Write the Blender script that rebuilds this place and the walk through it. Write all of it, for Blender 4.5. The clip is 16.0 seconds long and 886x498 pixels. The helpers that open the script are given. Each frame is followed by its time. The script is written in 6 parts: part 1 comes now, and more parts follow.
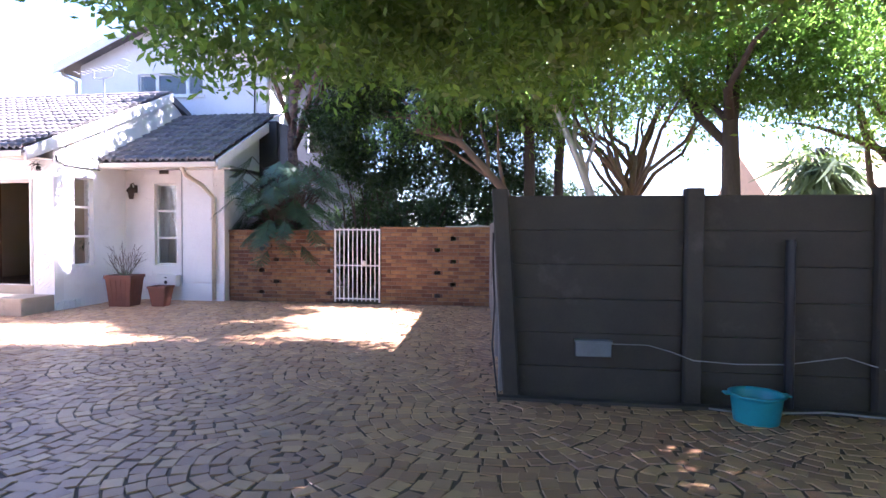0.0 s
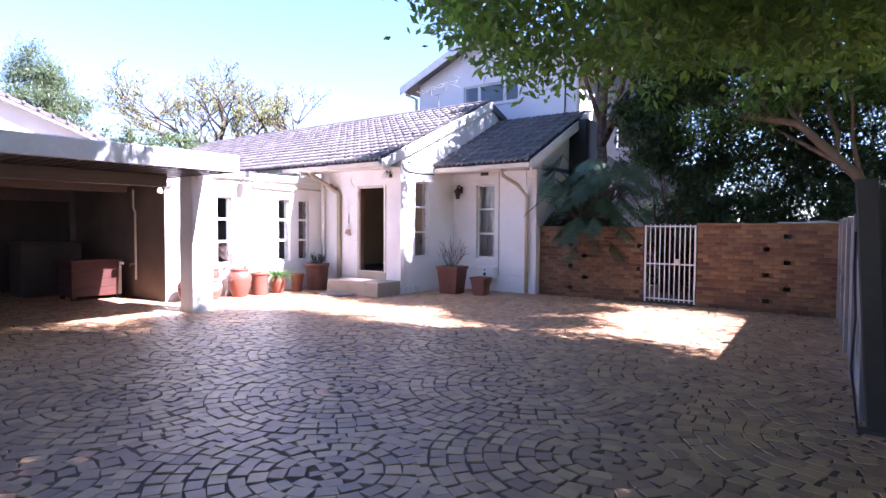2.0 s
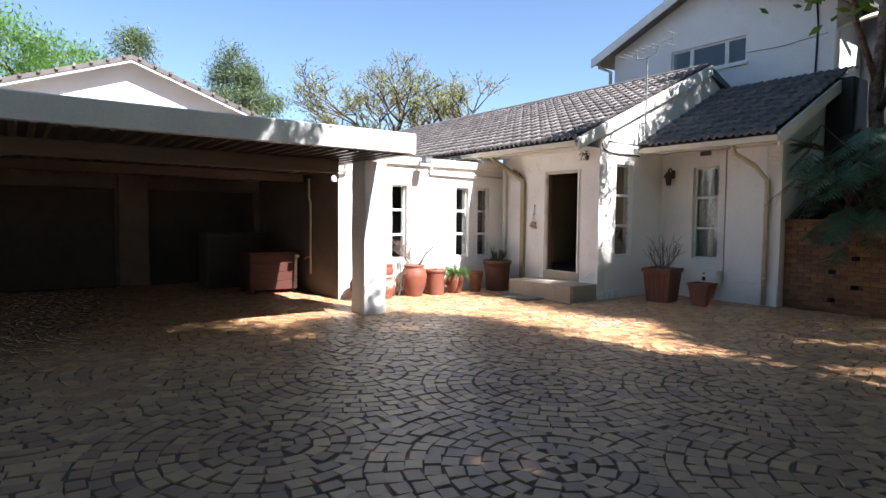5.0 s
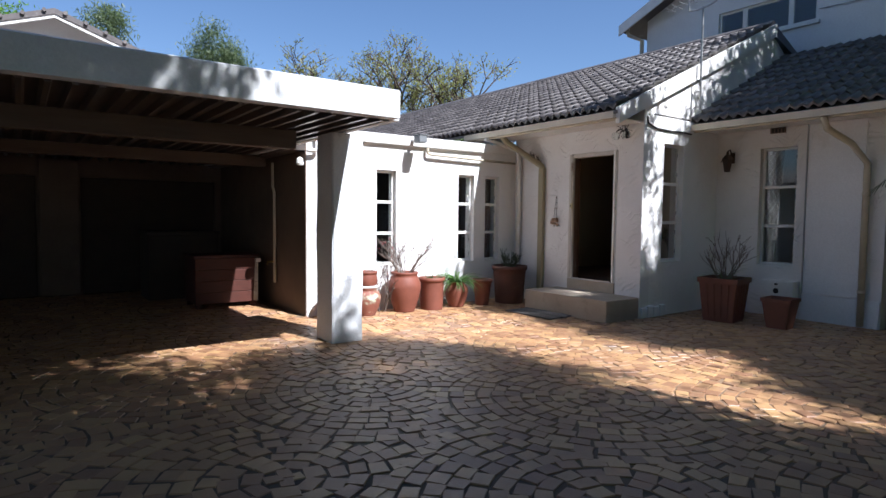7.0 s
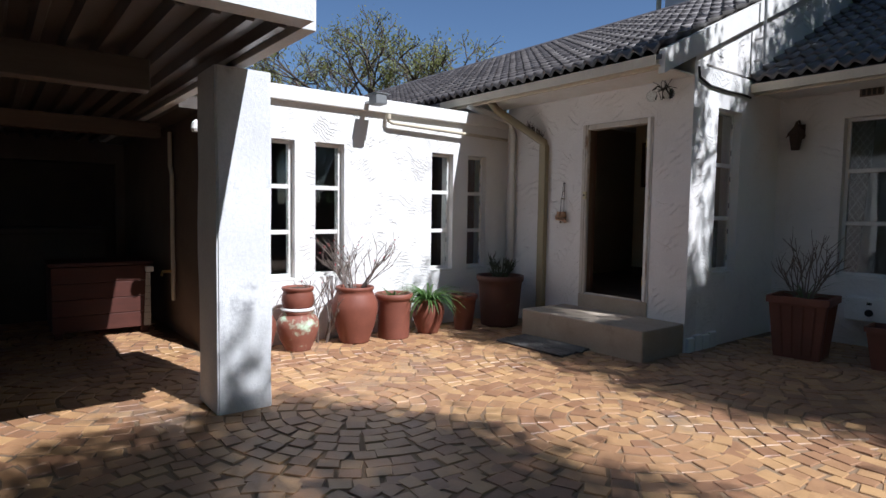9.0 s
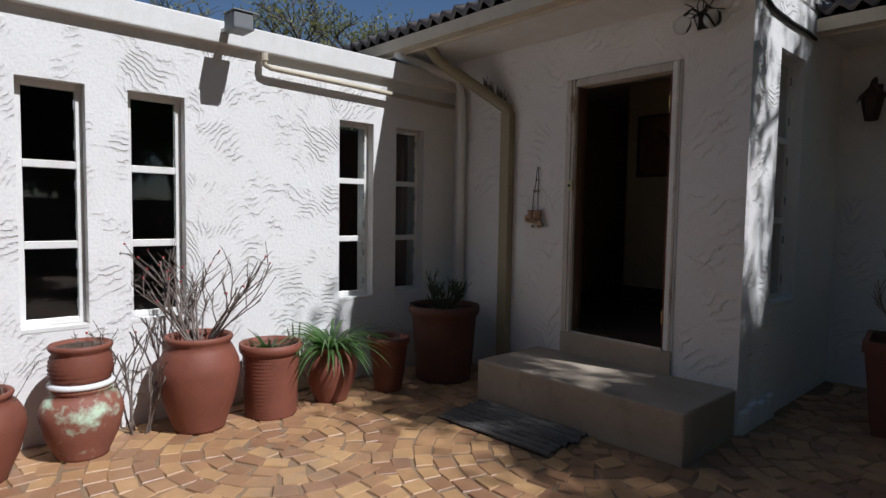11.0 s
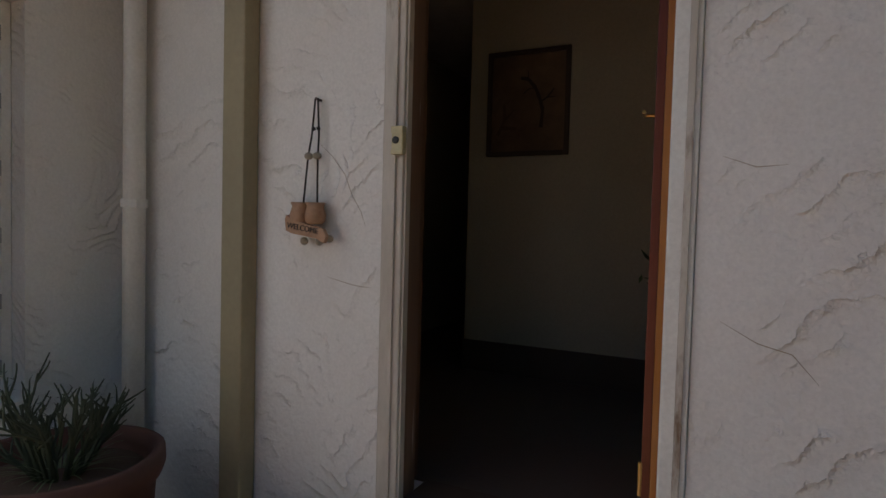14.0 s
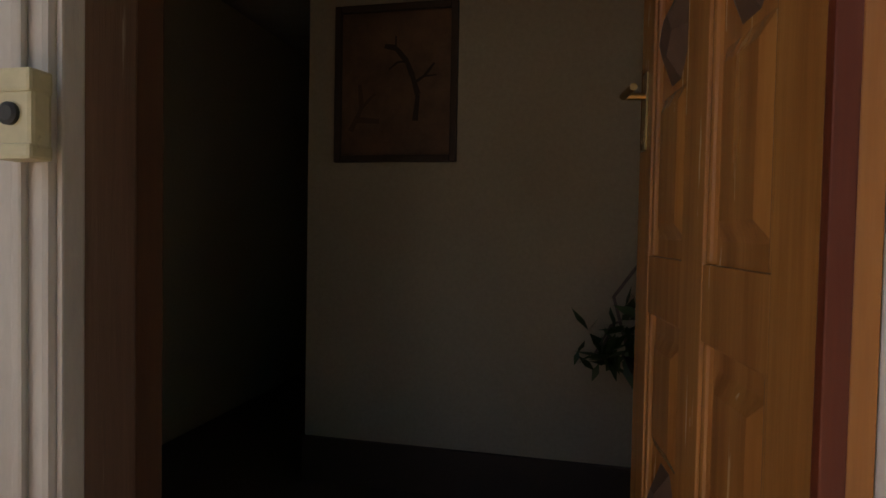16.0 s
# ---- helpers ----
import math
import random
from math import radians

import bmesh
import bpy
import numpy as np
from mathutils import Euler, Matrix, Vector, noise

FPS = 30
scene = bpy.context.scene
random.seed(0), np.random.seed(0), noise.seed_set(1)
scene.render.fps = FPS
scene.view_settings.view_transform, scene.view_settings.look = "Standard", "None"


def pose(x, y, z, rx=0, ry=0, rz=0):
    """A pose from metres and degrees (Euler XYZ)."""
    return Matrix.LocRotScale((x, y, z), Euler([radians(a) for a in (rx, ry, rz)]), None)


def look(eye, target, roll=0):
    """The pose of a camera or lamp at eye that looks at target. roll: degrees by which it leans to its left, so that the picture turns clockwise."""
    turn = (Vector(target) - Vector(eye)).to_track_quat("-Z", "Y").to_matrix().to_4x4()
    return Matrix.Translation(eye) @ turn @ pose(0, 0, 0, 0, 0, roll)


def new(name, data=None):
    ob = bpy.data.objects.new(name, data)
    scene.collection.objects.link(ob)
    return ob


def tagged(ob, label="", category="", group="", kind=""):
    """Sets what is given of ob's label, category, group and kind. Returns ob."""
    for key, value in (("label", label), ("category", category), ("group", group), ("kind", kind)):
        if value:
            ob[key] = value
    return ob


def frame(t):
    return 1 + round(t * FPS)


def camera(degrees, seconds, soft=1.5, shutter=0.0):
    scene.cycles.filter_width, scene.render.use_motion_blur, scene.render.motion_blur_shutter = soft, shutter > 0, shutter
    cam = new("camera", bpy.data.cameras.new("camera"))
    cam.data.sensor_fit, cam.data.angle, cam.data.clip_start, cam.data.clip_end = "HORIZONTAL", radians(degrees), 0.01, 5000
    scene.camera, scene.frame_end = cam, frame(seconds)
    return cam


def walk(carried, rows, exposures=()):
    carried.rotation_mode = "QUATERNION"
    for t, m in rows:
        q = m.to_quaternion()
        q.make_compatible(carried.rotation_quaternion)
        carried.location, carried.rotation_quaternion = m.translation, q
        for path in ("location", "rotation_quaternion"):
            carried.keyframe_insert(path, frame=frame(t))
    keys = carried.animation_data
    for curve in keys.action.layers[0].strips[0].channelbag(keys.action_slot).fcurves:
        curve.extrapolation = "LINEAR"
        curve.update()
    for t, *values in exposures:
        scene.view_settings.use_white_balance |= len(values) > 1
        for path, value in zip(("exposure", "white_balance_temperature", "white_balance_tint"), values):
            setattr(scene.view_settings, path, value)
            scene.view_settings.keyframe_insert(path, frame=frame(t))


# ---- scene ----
cam = camera(74.0, 16.0)
PATH = [
    (0, (0.044, 0.149, 1.601), (-0.265, 2.124, 1.544), 0.3),
    (0.5, (0.048, 0.089, 1.621), (-0.562, 1.993, 1.558), 0.1),
    (1, (0.031, 0.069, 1.628), (-0.827, 1.874, 1.558), 0.1),
    (1.5, (-0.018, 0.056, 1.631), (-1.064, 1.758, 1.556), 0.2),
    (2, (-0.097, 0.071, 1.627), (-1.317, 1.654, 1.549), 0.3),
    (2.5, (-0.197, 0.132, 1.618), (-1.546, 1.606, 1.534), 0.4),
    (3, (-0.366, 0.262, 1.626), (-1.809, 1.643, 1.536), 0.3),
    (3.5, (-0.62, 0.416, 1.629), (-2.143, 1.708, 1.535), 0.3),
    (4, (-0.985, 0.601, 1.615), (-2.569, 1.819, 1.518), 0.4),
    (4.5, (-1.394, 0.872, 1.589), (-2.993, 2.069, 1.488), 0.4),
    (5, (-1.846, 1.203, 1.586), (-3.459, 2.38, 1.483), 0.5),
    (7.5, (-4.425, 3.22, 1.539), (-6.044, 4.389, 1.424), 0.6),
    (8, (-4.951, 3.652, 1.527), (-6.564, 4.829, 1.409), 0.7),
    (10.5, (-7.473, 5.883, 1.494), (-8.969, 7.204, 1.366), 0.9),
    (11, (-7.896, 6.361, 1.492), (-9.364, 7.714, 1.369), 0.9),
    (11.5, (-8.336, 6.805, 1.486), (-9.76, 8.204, 1.361), 0.9),
    (12, (-8.683, 7.294, 1.433), (-10.022, 8.776, 1.326), 1.3),
    (12.5, (-9.023, 7.735, 1.398), (-10.294, 9.276, 1.309), 1.3),
    (13, (-9.361, 8.132, 1.419), (-10.511, 9.766, 1.336), 1.4),
    (13.5, (-9.572, 8.486, 1.434), (-10.593, 10.204, 1.358), 1.4),
    (14, (-9.805, 8.797, 1.455), (-10.691, 10.588, 1.378), 1.5),
    (14.5, (-9.994, 9.088, 1.477), (-10.716, 10.953, 1.408), 1.3),
    (15, (-10.088, 9.393, 1.499), (-10.658, 11.309, 1.435), 1.1),
    (15.5, (-10.171, 9.693, 1.534), (-10.671, 11.628, 1.473), 0.9),
    (16, (-10.255, 9.986, 1.624), (-10.69, 11.938, 1.566), 1.1),
]
EXPOSURES = [(0, 3.86, 5500, 34), (2, 3.1, 5420, 37), (3.5, 2.5, 5620, 28), (5, 2.0, 6050, 13), (7.5, 1.05, 5500, 13), (10.5, 0.15, 5650, 12), (11.5, -0.1, 5700, 12), (12.5, -0.08, 5950, 11), (13.5, 0.65, 5850, 9), (14.5, 1.25, 5700, 9), (15.5, 1.6, 5700, 9), (16, 1.55, 6050, 9)]
walk(cam, [(t, look(eye, target, roll)) for t, eye, target, roll in PATH], EXPOSURES)

# ---- light ----
SUN_WAY = Vector((-0.80, -0.186, -1.0)).normalized()
world = bpy.data.worlds.new("world")
scene.world = world
world.use_nodes = True
sky = world.node_tree.nodes.new("ShaderNodeTexSky")
sky.sky_type, sky.sun_disc = "NISHITA", False
sky.sun_elevation = math.asin(-SUN_WAY.z)
sky.sun_rotation = math.atan2(-SUN_WAY.x, -SUN_WAY.y)
sky.air_density, sky.dust_density, sky.ozone_density = 1.0, 0.3, 2.6
world.node_tree.links.new(sky.outputs[0], world.node_tree.nodes["Background"].inputs[0])
world.node_tree.nodes["Background"].inputs[1].default_value = 0.054
sun = new("sun", bpy.data.lights.new("sun", "SUN"))
sun.data.energy, sun.data.angle, sun.data.color = 5.0, radians(0.55), (1.0, 0.95, 0.87)
sun.matrix_world = look((0, 0, 30), Vector((0, 0, 30)) + SUN_WAY)


# ---- materials ----
def mat(name, colour, second=None, rough=0.8, metal=0.0, scale=6.0, fine=60.0, bump=0.2, dist=0.01, vary=0.0, spread=0.5, stain=None, stain_scale=1.2, stain_at=0.6, stretch=(1, 1, 1), spec=0.4):
    """Two-scale mottled surface; vary: brightness spread from piece to piece; stain: a third colour in blotches."""
    m = bpy.data.materials.new(name)
    m.use_nodes = True
    nt = m.node_tree
    b = nt.nodes["Principled BSDF"]
    b.inputs["Roughness"].default_value, b.inputs["Metallic"].default_value = rough, metal
    b.inputs["Specular IOR Level"].default_value = spec
    second = second or tuple(c * 0.78 for c in colour)
    co = nt.nodes.new("ShaderNodeTexCoord")
    mp = nt.nodes.new("ShaderNodeMapping")
    mp.inputs["Scale"].default_value = stretch
    geo = nt.nodes.new("ShaderNodeNewGeometry")
    nt.links.new(geo.outputs["Position"], mp.inputs[0])
    def noise_of(s, d=6.0, r=0.6):
        n = nt.nodes.new("ShaderNodeTexNoise")
        n.inputs["Scale"].default_value, n.inputs["Detail"].default_value, n.inputs["Roughness"].default_value = s, d, r
        nt.links.new(mp.outputs[0], n.inputs["Vector"])
        return n
    n1, n2 = noise_of(scale), noise_of(fine)
    ramp = nt.nodes.new("ShaderNodeMapRange")
    ramp.inputs[1].default_value, ramp.inputs[2].default_value = 0.5 - spread / 2, 0.5 + spread / 2
    nt.links.new(n1.outputs["Fac"], ramp.inputs[0])
    mix = nt.nodes.new("ShaderNodeMix")
    mix.data_type = "RGBA"
    mix.inputs[6].default_value, mix.inputs[7].default_value = (*second, 1), (*colour, 1)
    nt.links.new(ramp.outputs[0], mix.inputs[0])
    out = mix.outputs[2]
    if stain:
        n3 = noise_of(stain_scale, 8.0, 0.65)
        r3 = nt.nodes.new("ShaderNodeMapRange")
        r3.inputs[1].default_value, r3.inputs[2].default_value = stain_at, stain_at + 0.12
        nt.links.new(n3.outputs["Fac"], r3.inputs[0])
        mx = nt.nodes.new("ShaderNodeMix")
        mx.data_type = "RGBA"
        mx.inputs[7].default_value = (*stain, 1)
        nt.links.new(out, mx.inputs[6])
        nt.links.new(r3.outputs[0], mx.inputs[0])
        out = mx.outputs[2]
    hsv = nt.nodes.new("ShaderNodeHueSaturation")
    fr = nt.nodes.new("ShaderNodeMapRange")
    fr.inputs[3].default_value, fr.inputs[4].default_value = 0.85, 1.15
    nt.links.new(n2.outputs["Fac"], fr.inputs[0])
    val = fr.outputs[0]
    if vary:
        oi = nt.nodes.new("ShaderNodeObjectInfo")
        ad = nt.nodes.new("ShaderNodeMath")
        ad.operation = "ADD"
        nt.links.new(oi.outputs["Random"], ad.inputs[0])
        nt.links.new(geo.outputs["Random Per Island"], ad.inputs[1])
        fc = nt.nodes.new("ShaderNodeMath")
        fc.operation = "FRACT"
        nt.links.new(ad.outputs[0], fc.inputs[0])
        vr = nt.nodes.new("ShaderNodeMapRange")
        vr.inputs[3].default_value, vr.inputs[4].default_value = 1 - vary, 1 + vary
        nt.links.new(fc.outputs[0], vr.inputs[0])
        mu = nt.nodes.new("ShaderNodeMath")
        mu.operation = "MULTIPLY"
        nt.links.new(val, mu.inputs[0])
        nt.links.new(vr.outputs[0], mu.inputs[1])
        val = mu.outputs[0]
        hu = nt.nodes.new("ShaderNodeMapRange")
        hu.inputs[3].default_value, hu.inputs[4].default_value = 0.5 - vary * 0.035, 0.5 + vary * 0.035
        nt.links.new(fc.outputs[0], hu.inputs[0])
        nt.links.new(hu.outputs[0], hsv.inputs["Hue"])
    nt.links.new(val, hsv.inputs["Value"])
    nt.links.new(out, hsv.inputs["Color"])
    nt.links.new(hsv.outputs[0], b.inputs["Base Color"])
    rr = nt.nodes.new("ShaderNodeMapRange")
    rr.inputs[3].default_value, rr.inputs[4].default_value = max(rough - 0.1, 0.02), min(rough + 0.1, 1)
    nt.links.new(n1.outputs["Fac"], rr.inputs[0])
    nt.links.new(rr.outputs[0], b.inputs["Roughness"])
    if bump:
        bu = nt.nodes.new("ShaderNodeBump")
        bu.inputs["Strength"].default_value, bu.inputs["Distance"].default_value = bump, dist
        nt.links.new(n2.outputs["Fac"], bu.inputs["Height"])
        nt.links.new(bu.outputs[0], b.inputs["Normal"])
    return m


def stucco(name, colour, second, swirl=1.0, dist=0.012, per_metre=14.0, arc=0.7, bare=0.42, warp=3.0):
    """Hand-trowelled plaster: crusty ridges along swept arcs, over fine grain."""
    m = mat(name, colour, second, rough=0.9, scale=1.6, fine=90, bump=0, spread=0.6, spec=0.2)
    nt = m.node_tree
    b = nt.nodes["Principled BSDF"]
    geo = nt.nodes.new("ShaderNodeNewGeometry")
    def op(kind, a, b=None):
        n = nt.nodes.new("ShaderNodeMath")
        n.operation = kind
        for k, v in enumerate((a, b)):
            if v is None:
                continue
            if isinstance(v, (int, float)):
                n.inputs[k].default_value = v
            else:
                nt.links.new(v, n.inputs[k])
        return n.outputs[0]
    sep = nt.nodes.new("ShaderNodeSeparateXYZ")
    nt.links.new(geo.outputs["Position"], sep.inputs[0])
    n0 = nt.nodes.new("ShaderNodeTexNoise")
    n0.inputs["Scale"].default_value, n0.inputs["Detail"].default_value = 1.1, 2
    nt.links.new(geo.outputs["Position"], n0.inputs["Vector"])
    along = op("ADD", sep.outputs["X"], sep.outputs["Y"])
    fold = op("PINGPONG", op("ADD", along, op("MULTIPLY", n0.outputs["Fac"], 1.1)), 0.62)
    sweep = op("ADD", op("MULTIPLY", op("SUBTRACT", 0.62, fold), op("SUBTRACT", 0.62, fold)), op("MULTIPLY", fold, -0.2))
    across = op("ADD", op("ADD", sep.outputs["Z"], op("MULTIPLY", n0.outputs["Fac"], 0.5)), op("MULTIPLY", sweep, arc))
    nw = nt.nodes.new("ShaderNodeTexNoise")
    nw.inputs["Scale"].default_value, nw.inputs["Detail"].default_value, nw.inputs["Roughness"].default_value = 6.0, 5, 0.6
    nt.links.new(geo.outputs["Position"], nw.inputs["Vector"])
    lap = op("FRACT", op("ADD", op("MULTIPLY", across, per_metre), op("MULTIPLY", nw.outputs["Fac"], warp)))
    crest = op("POWER", lap, 5.0)
    nb = nt.nodes.new("ShaderNodeTexNoise")
    nb.inputs["Scale"].default_value, nb.inputs["Detail"].default_value = 3.5, 6
    nt.links.new(geo.outputs["Position"], nb.inputs["Vector"])
    gate = nt.nodes.new("ShaderNodeMapRange")
    gate.inputs[1].default_value, gate.inputs[2].default_value = bare, bare + 0.1
    nt.links.new(nb.outputs["Fac"], gate.inputs[0])
    mu = nt.nodes.new("ShaderNodeMath")
    mu.operation = "MULTIPLY"
    nt.links.new(crest, mu.inputs[0])
    nt.links.new(gate.outputs[0], mu.inputs[1])
    n2 = nt.nodes.new("ShaderNodeTexNoise")
    n2.inputs["Scale"].default_value, n2.inputs["Detail"].default_value = 45, 5
    nt.links.new(geo.outputs["Position"], n2.inputs["Vector"])
    ma = nt.nodes.new("ShaderNodeMath")
    ma.operation = "MULTIPLY_ADD"
    ma.inputs[1].default_value = swirl
    nt.links.new(mu.outputs[0], ma.inputs[0])
    sc = nt.nodes.new("ShaderNodeMath")
    sc.operation = "MULTIPLY"
    sc.inputs[1].default_value = 0.42
    nt.links.new(n2.outputs["Fac"], sc.inputs[0])
    nt.links.new(sc.outputs[0], ma.inputs[2])
    bu = nt.nodes.new("ShaderNodeBump")
    bu.inputs["Strength"].default_value, bu.inputs["Distance"].default_value = 0.9, dist
    nt.links.new(ma.outputs[0], bu.inputs["Height"])
    nt.links.new(bu.outputs[0], b.inputs["Normal"])
    return m


def leafy(name, colour, second, through_light=0.45, rough=0.45):
    m = bpy.data.materials.new(name)
    m.use_nodes = True
    nt = m.node_tree
    b = nt.nodes["Principled BSDF"]
    b.inputs["Roughness"].default_value = rough
    geo = nt.nodes.new("ShaderNodeNewGeometry")
    n = nt.nodes.new("ShaderNodeTexNoise")
    n.inputs["Scale"].default_value = 0.7
    nt.links.new(geo.outputs["Position"], n.inputs["Vector"])
    ad = nt.nodes.new("ShaderNodeMath")
    ad.operation = "MULTIPLY_ADD"
    ad.inputs[1].default_value, ad.inputs[2].default_value = 0.6, -0.05
    nt.links.new(geo.outputs["Random Per Island"], ad.inputs[0])
    su = nt.nodes.new("ShaderNodeMath")
    nt.links.new(ad.outputs[0], su.inputs[0])
    sc = nt.nodes.new("ShaderNodeMath")
    sc.operation = "MULTIPLY"
    sc.inputs[1].default_value = 0.5
    nt.links.new(n.outputs["Fac"], sc.inputs[0])
    nt.links.new(sc.outputs[0], su.inputs[1])
    mix = nt.nodes.new("ShaderNodeMix")
    mix.data_type = "RGBA"
    mix.inputs[6].default_value, mix.inputs[7].default_value = (*colour, 1), (*second, 1)
    nt.links.new(su.outputs[0], mix.inputs[0])
    nt.links.new(mix.outputs[2], b.inputs["Base Color"])
    tr = nt.nodes.new("ShaderNodeBsdfTranslucent")
    br = nt.nodes.new("ShaderNodeHueSaturation")
    br.inputs["Value"].default_value, br.inputs["Saturation"].default_value = 1.9, 1.1
    nt.links.new(mix.outputs[2], br.inputs["Color"])
    nt.links.new(br.outputs[0], tr.inputs["Color"])
    ms = nt.nodes.new("ShaderNodeMixShader")
    ms.inputs[0].default_value = through_light
    nt.links.new(b.outputs[0], ms.inputs[1])
    nt.links.new(tr.outputs[0], ms.inputs[2])
    nt.links.new(ms.outputs[0], nt.nodes["Material Output"].inputs["Surface"])
    return m


def glass(name, tint=(0.9, 0.95, 0.95)):
    m = bpy.data.materials.new(name)
    m.use_nodes = True
    b = m.node_tree.nodes["Principled BSDF"]
    b.inputs["Base Color"].default_value = (*tint, 1)
    b.inputs["Roughness"].default_value, b.inputs["IOR"].default_value = 0.01, 1.45
    b.inputs["Transmission Weight"].default_value = 1.0
    return m


M_STUCCO = stucco("white_stucco", (0.80, 0.79, 0.77), (0.74, 0.72, 0.69), 0.95, 0.0085, 17.0, 0.95, 0.48, 3.8)
M_STUCCO_SOFT = stucco("soft_stucco", (0.78, 0.76, 0.74), (0.66, 0.63, 0.60), 1.0, 0.013, 10.0, 0.85, 0.49, 2.4)
M_WHITE = mat("white_paint", (0.78, 0.77, 0.74), (0.66, 0.64, 0.60), rough=0.55, scale=5, fine=80, bump=0.1, dist=0.003)
M_PLASTER = mat("plain_white_plaster", (0.76, 0.76, 0.76), (0.68, 0.67, 0.66), rough=0.9, scale=1.2, fine=50, bump=0.15, stain=(0.60, 0.58, 0.54), stain_at=0.62, spec=0.2)
M_PEEL = mat("peeling_parapet", (0.72, 0.72, 0.71), (0.60, 0.60, 0.60), rough=0.9, scale=2, fine=40, bump=0.4, stain=(0.36, 0.36, 0.37), stain_scale=2.6, stain_at=0.60, spec=0.2)
M_FRAME = mat("old_white_frame", (0.60, 0.56, 0.50), (0.42, 0.375, 0.32), rough=0.6, scale=9, fine=60, bump=0.3, dist=0.004, stain=(0.20, 0.13, 0.085), stain_scale=9, stain_at=0.585, stretch=(1, 1, 0.25))
M_GUTTER = mat("cream_gutter", (0.62, 0.55, 0.42), (0.48, 0.42, 0.32), rough=0.5, scale=4, fine=50, bump=0.1, dist=0.002, stain=(0.30, 0.25, 0.18), stain_at=0.66)
M_OLIVE = mat("olive_downpipe", (0.33, 0.28, 0.17), (0.26, 0.22, 0.14), rough=0.5, scale=3, fine=40, bump=0.1, dist=0.002)
M_COBBLE = mat("clay_cobble", (0.42, 0.235, 0.112), (0.30, 0.166, 0.082), rough=0.47, scale=5, fine=70, bump=0.45, dist=0.006, vary=0.28, stain=(0.20, 0.135, 0.095), stain_scale=0.8, stain_at=0.60, spec=0.75)
M_JOINT = mat("dark_joint_soil", (0.13, 0.092, 0.064), (0.085, 0.062, 0.044), rough=0.95, scale=8, fine=80, bump=0.5)


def pale_joints(m, centre, reach, colour):
    """Paler joint colour round a centre, with a ragged edge."""
    nt = m.node_tree
    b = nt.nodes["Principled BSDF"]
    under = b.inputs["Base Color"].links[0].from_socket
    geo = nt.nodes.new("ShaderNodeNewGeometry")
    far = nt.nodes.new("ShaderNodeVectorMath")
    far.operation = "DISTANCE"
    far.inputs[1].default_value = centre
    nt.links.new(geo.outputs["Position"], far.inputs[0])
    n = nt.nodes.new("ShaderNodeTexNoise")
    n.inputs["Scale"].default_value, n.inputs["Detail"].default_value = 1.3, 6
    nt.links.new(geo.outputs["Position"], n.inputs["Vector"])
    ad = nt.nodes.new("ShaderNodeMath")
    ad.operation = "MULTIPLY_ADD"
    ad.inputs[1].default_value = 2.4
    nt.links.new(n.outputs["Fac"], ad.inputs[0])
    nt.links.new(far.outputs["Value"], ad.inputs[2])
    ra = nt.nodes.new("ShaderNodeMapRange")
    ra.inputs[1].default_value, ra.inputs[2].default_value = reach, reach + 2.2
    ra.inputs[3].default_value, ra.inputs[4].default_value = 0.9, 0.0
    nt.links.new(ad.outputs[0], ra.inputs[0])
    mx = nt.nodes.new("ShaderNodeMix")
    mx.data_type = "RGBA"
    mx.inputs[7].default_value = (*colour, 1)
    nt.links.new(under, mx.inputs[6])
    nt.links.new(ra.outputs[0], mx.inputs[0])
    nt.links.new(mx.outputs[2], b.inputs["Base Color"])


pale_joints(M_JOINT, (-9.8, 8.4, 0.0), 4.0, (0.25, 0.165, 0.095))
M_EARTH = mat("bare_earth", (0.15, 0.11, 0.075), (0.08, 0.075, 0.04), rough=0.95, scale=1.5, fine=30, bump=0.6, dist=0.03)
M_TILE = mat("weathered_roof_tile", (0.165, 0.146, 0.138), (0.095, 0.083, 0.079), rough=0.40, scale=3, fine=40, bump=0.3, dist=0.005, vary=0.25, stain=(0.26, 0.245, 0.23), stain_scale=4, stain_at=0.60, spec=0.45)
M_BRICK = mat("tan_brick", (0.215, 0.108, 0.05), (0.12, 0.058, 0.031), rough=0.85, scale=7, fine=60, bump=0.5, dist=0.006, vary=0.42, stain=(0.13, 0.09, 0.055), stain_scale=1.3, stain_at=0.63)
M_MORTAR = mat("mortar", (0.20, 0.155, 0.115), (0.13, 0.10, 0.078), rough=0.95, scale=8, fine=70, bump=0.4)
# Lighter copy of the fence concrete, with light on its face in the colour.
M_CONCRETE_LIT = mat("lit_grey_concrete", (0.30, 0.28, 0.26), (0.20, 0.19, 0.175), rough=0.9, scale=2.2, fine=45, bump=0.4, dist=0.006, vary=0.08, stain=(0.12, 0.10, 0.085), stain_scale=1.4, stain_at=0.55)
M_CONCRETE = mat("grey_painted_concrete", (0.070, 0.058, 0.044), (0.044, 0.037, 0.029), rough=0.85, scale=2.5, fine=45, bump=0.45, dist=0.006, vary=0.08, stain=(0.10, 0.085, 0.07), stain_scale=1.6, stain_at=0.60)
M_STEP = mat("worn_screed_step", (0.40, 0.335, 0.26), (0.31, 0.25, 0.19), rough=0.8, scale=2.5, fine=50, bump=0.3, dist=0.004, stain=(0.22, 0.18, 0.14), stain_scale=2, stain_at=0.60)
M_TERRA = mat("terracotta", (0.225, 0.074, 0.045), (0.16, 0.053, 0.034), rough=0.6, scale=4, fine=50, bump=0.2, dist=0.003, stain=(0.20, 0.11, 0.08), stain_scale=5, stain_at=0.64, spec=0.4)
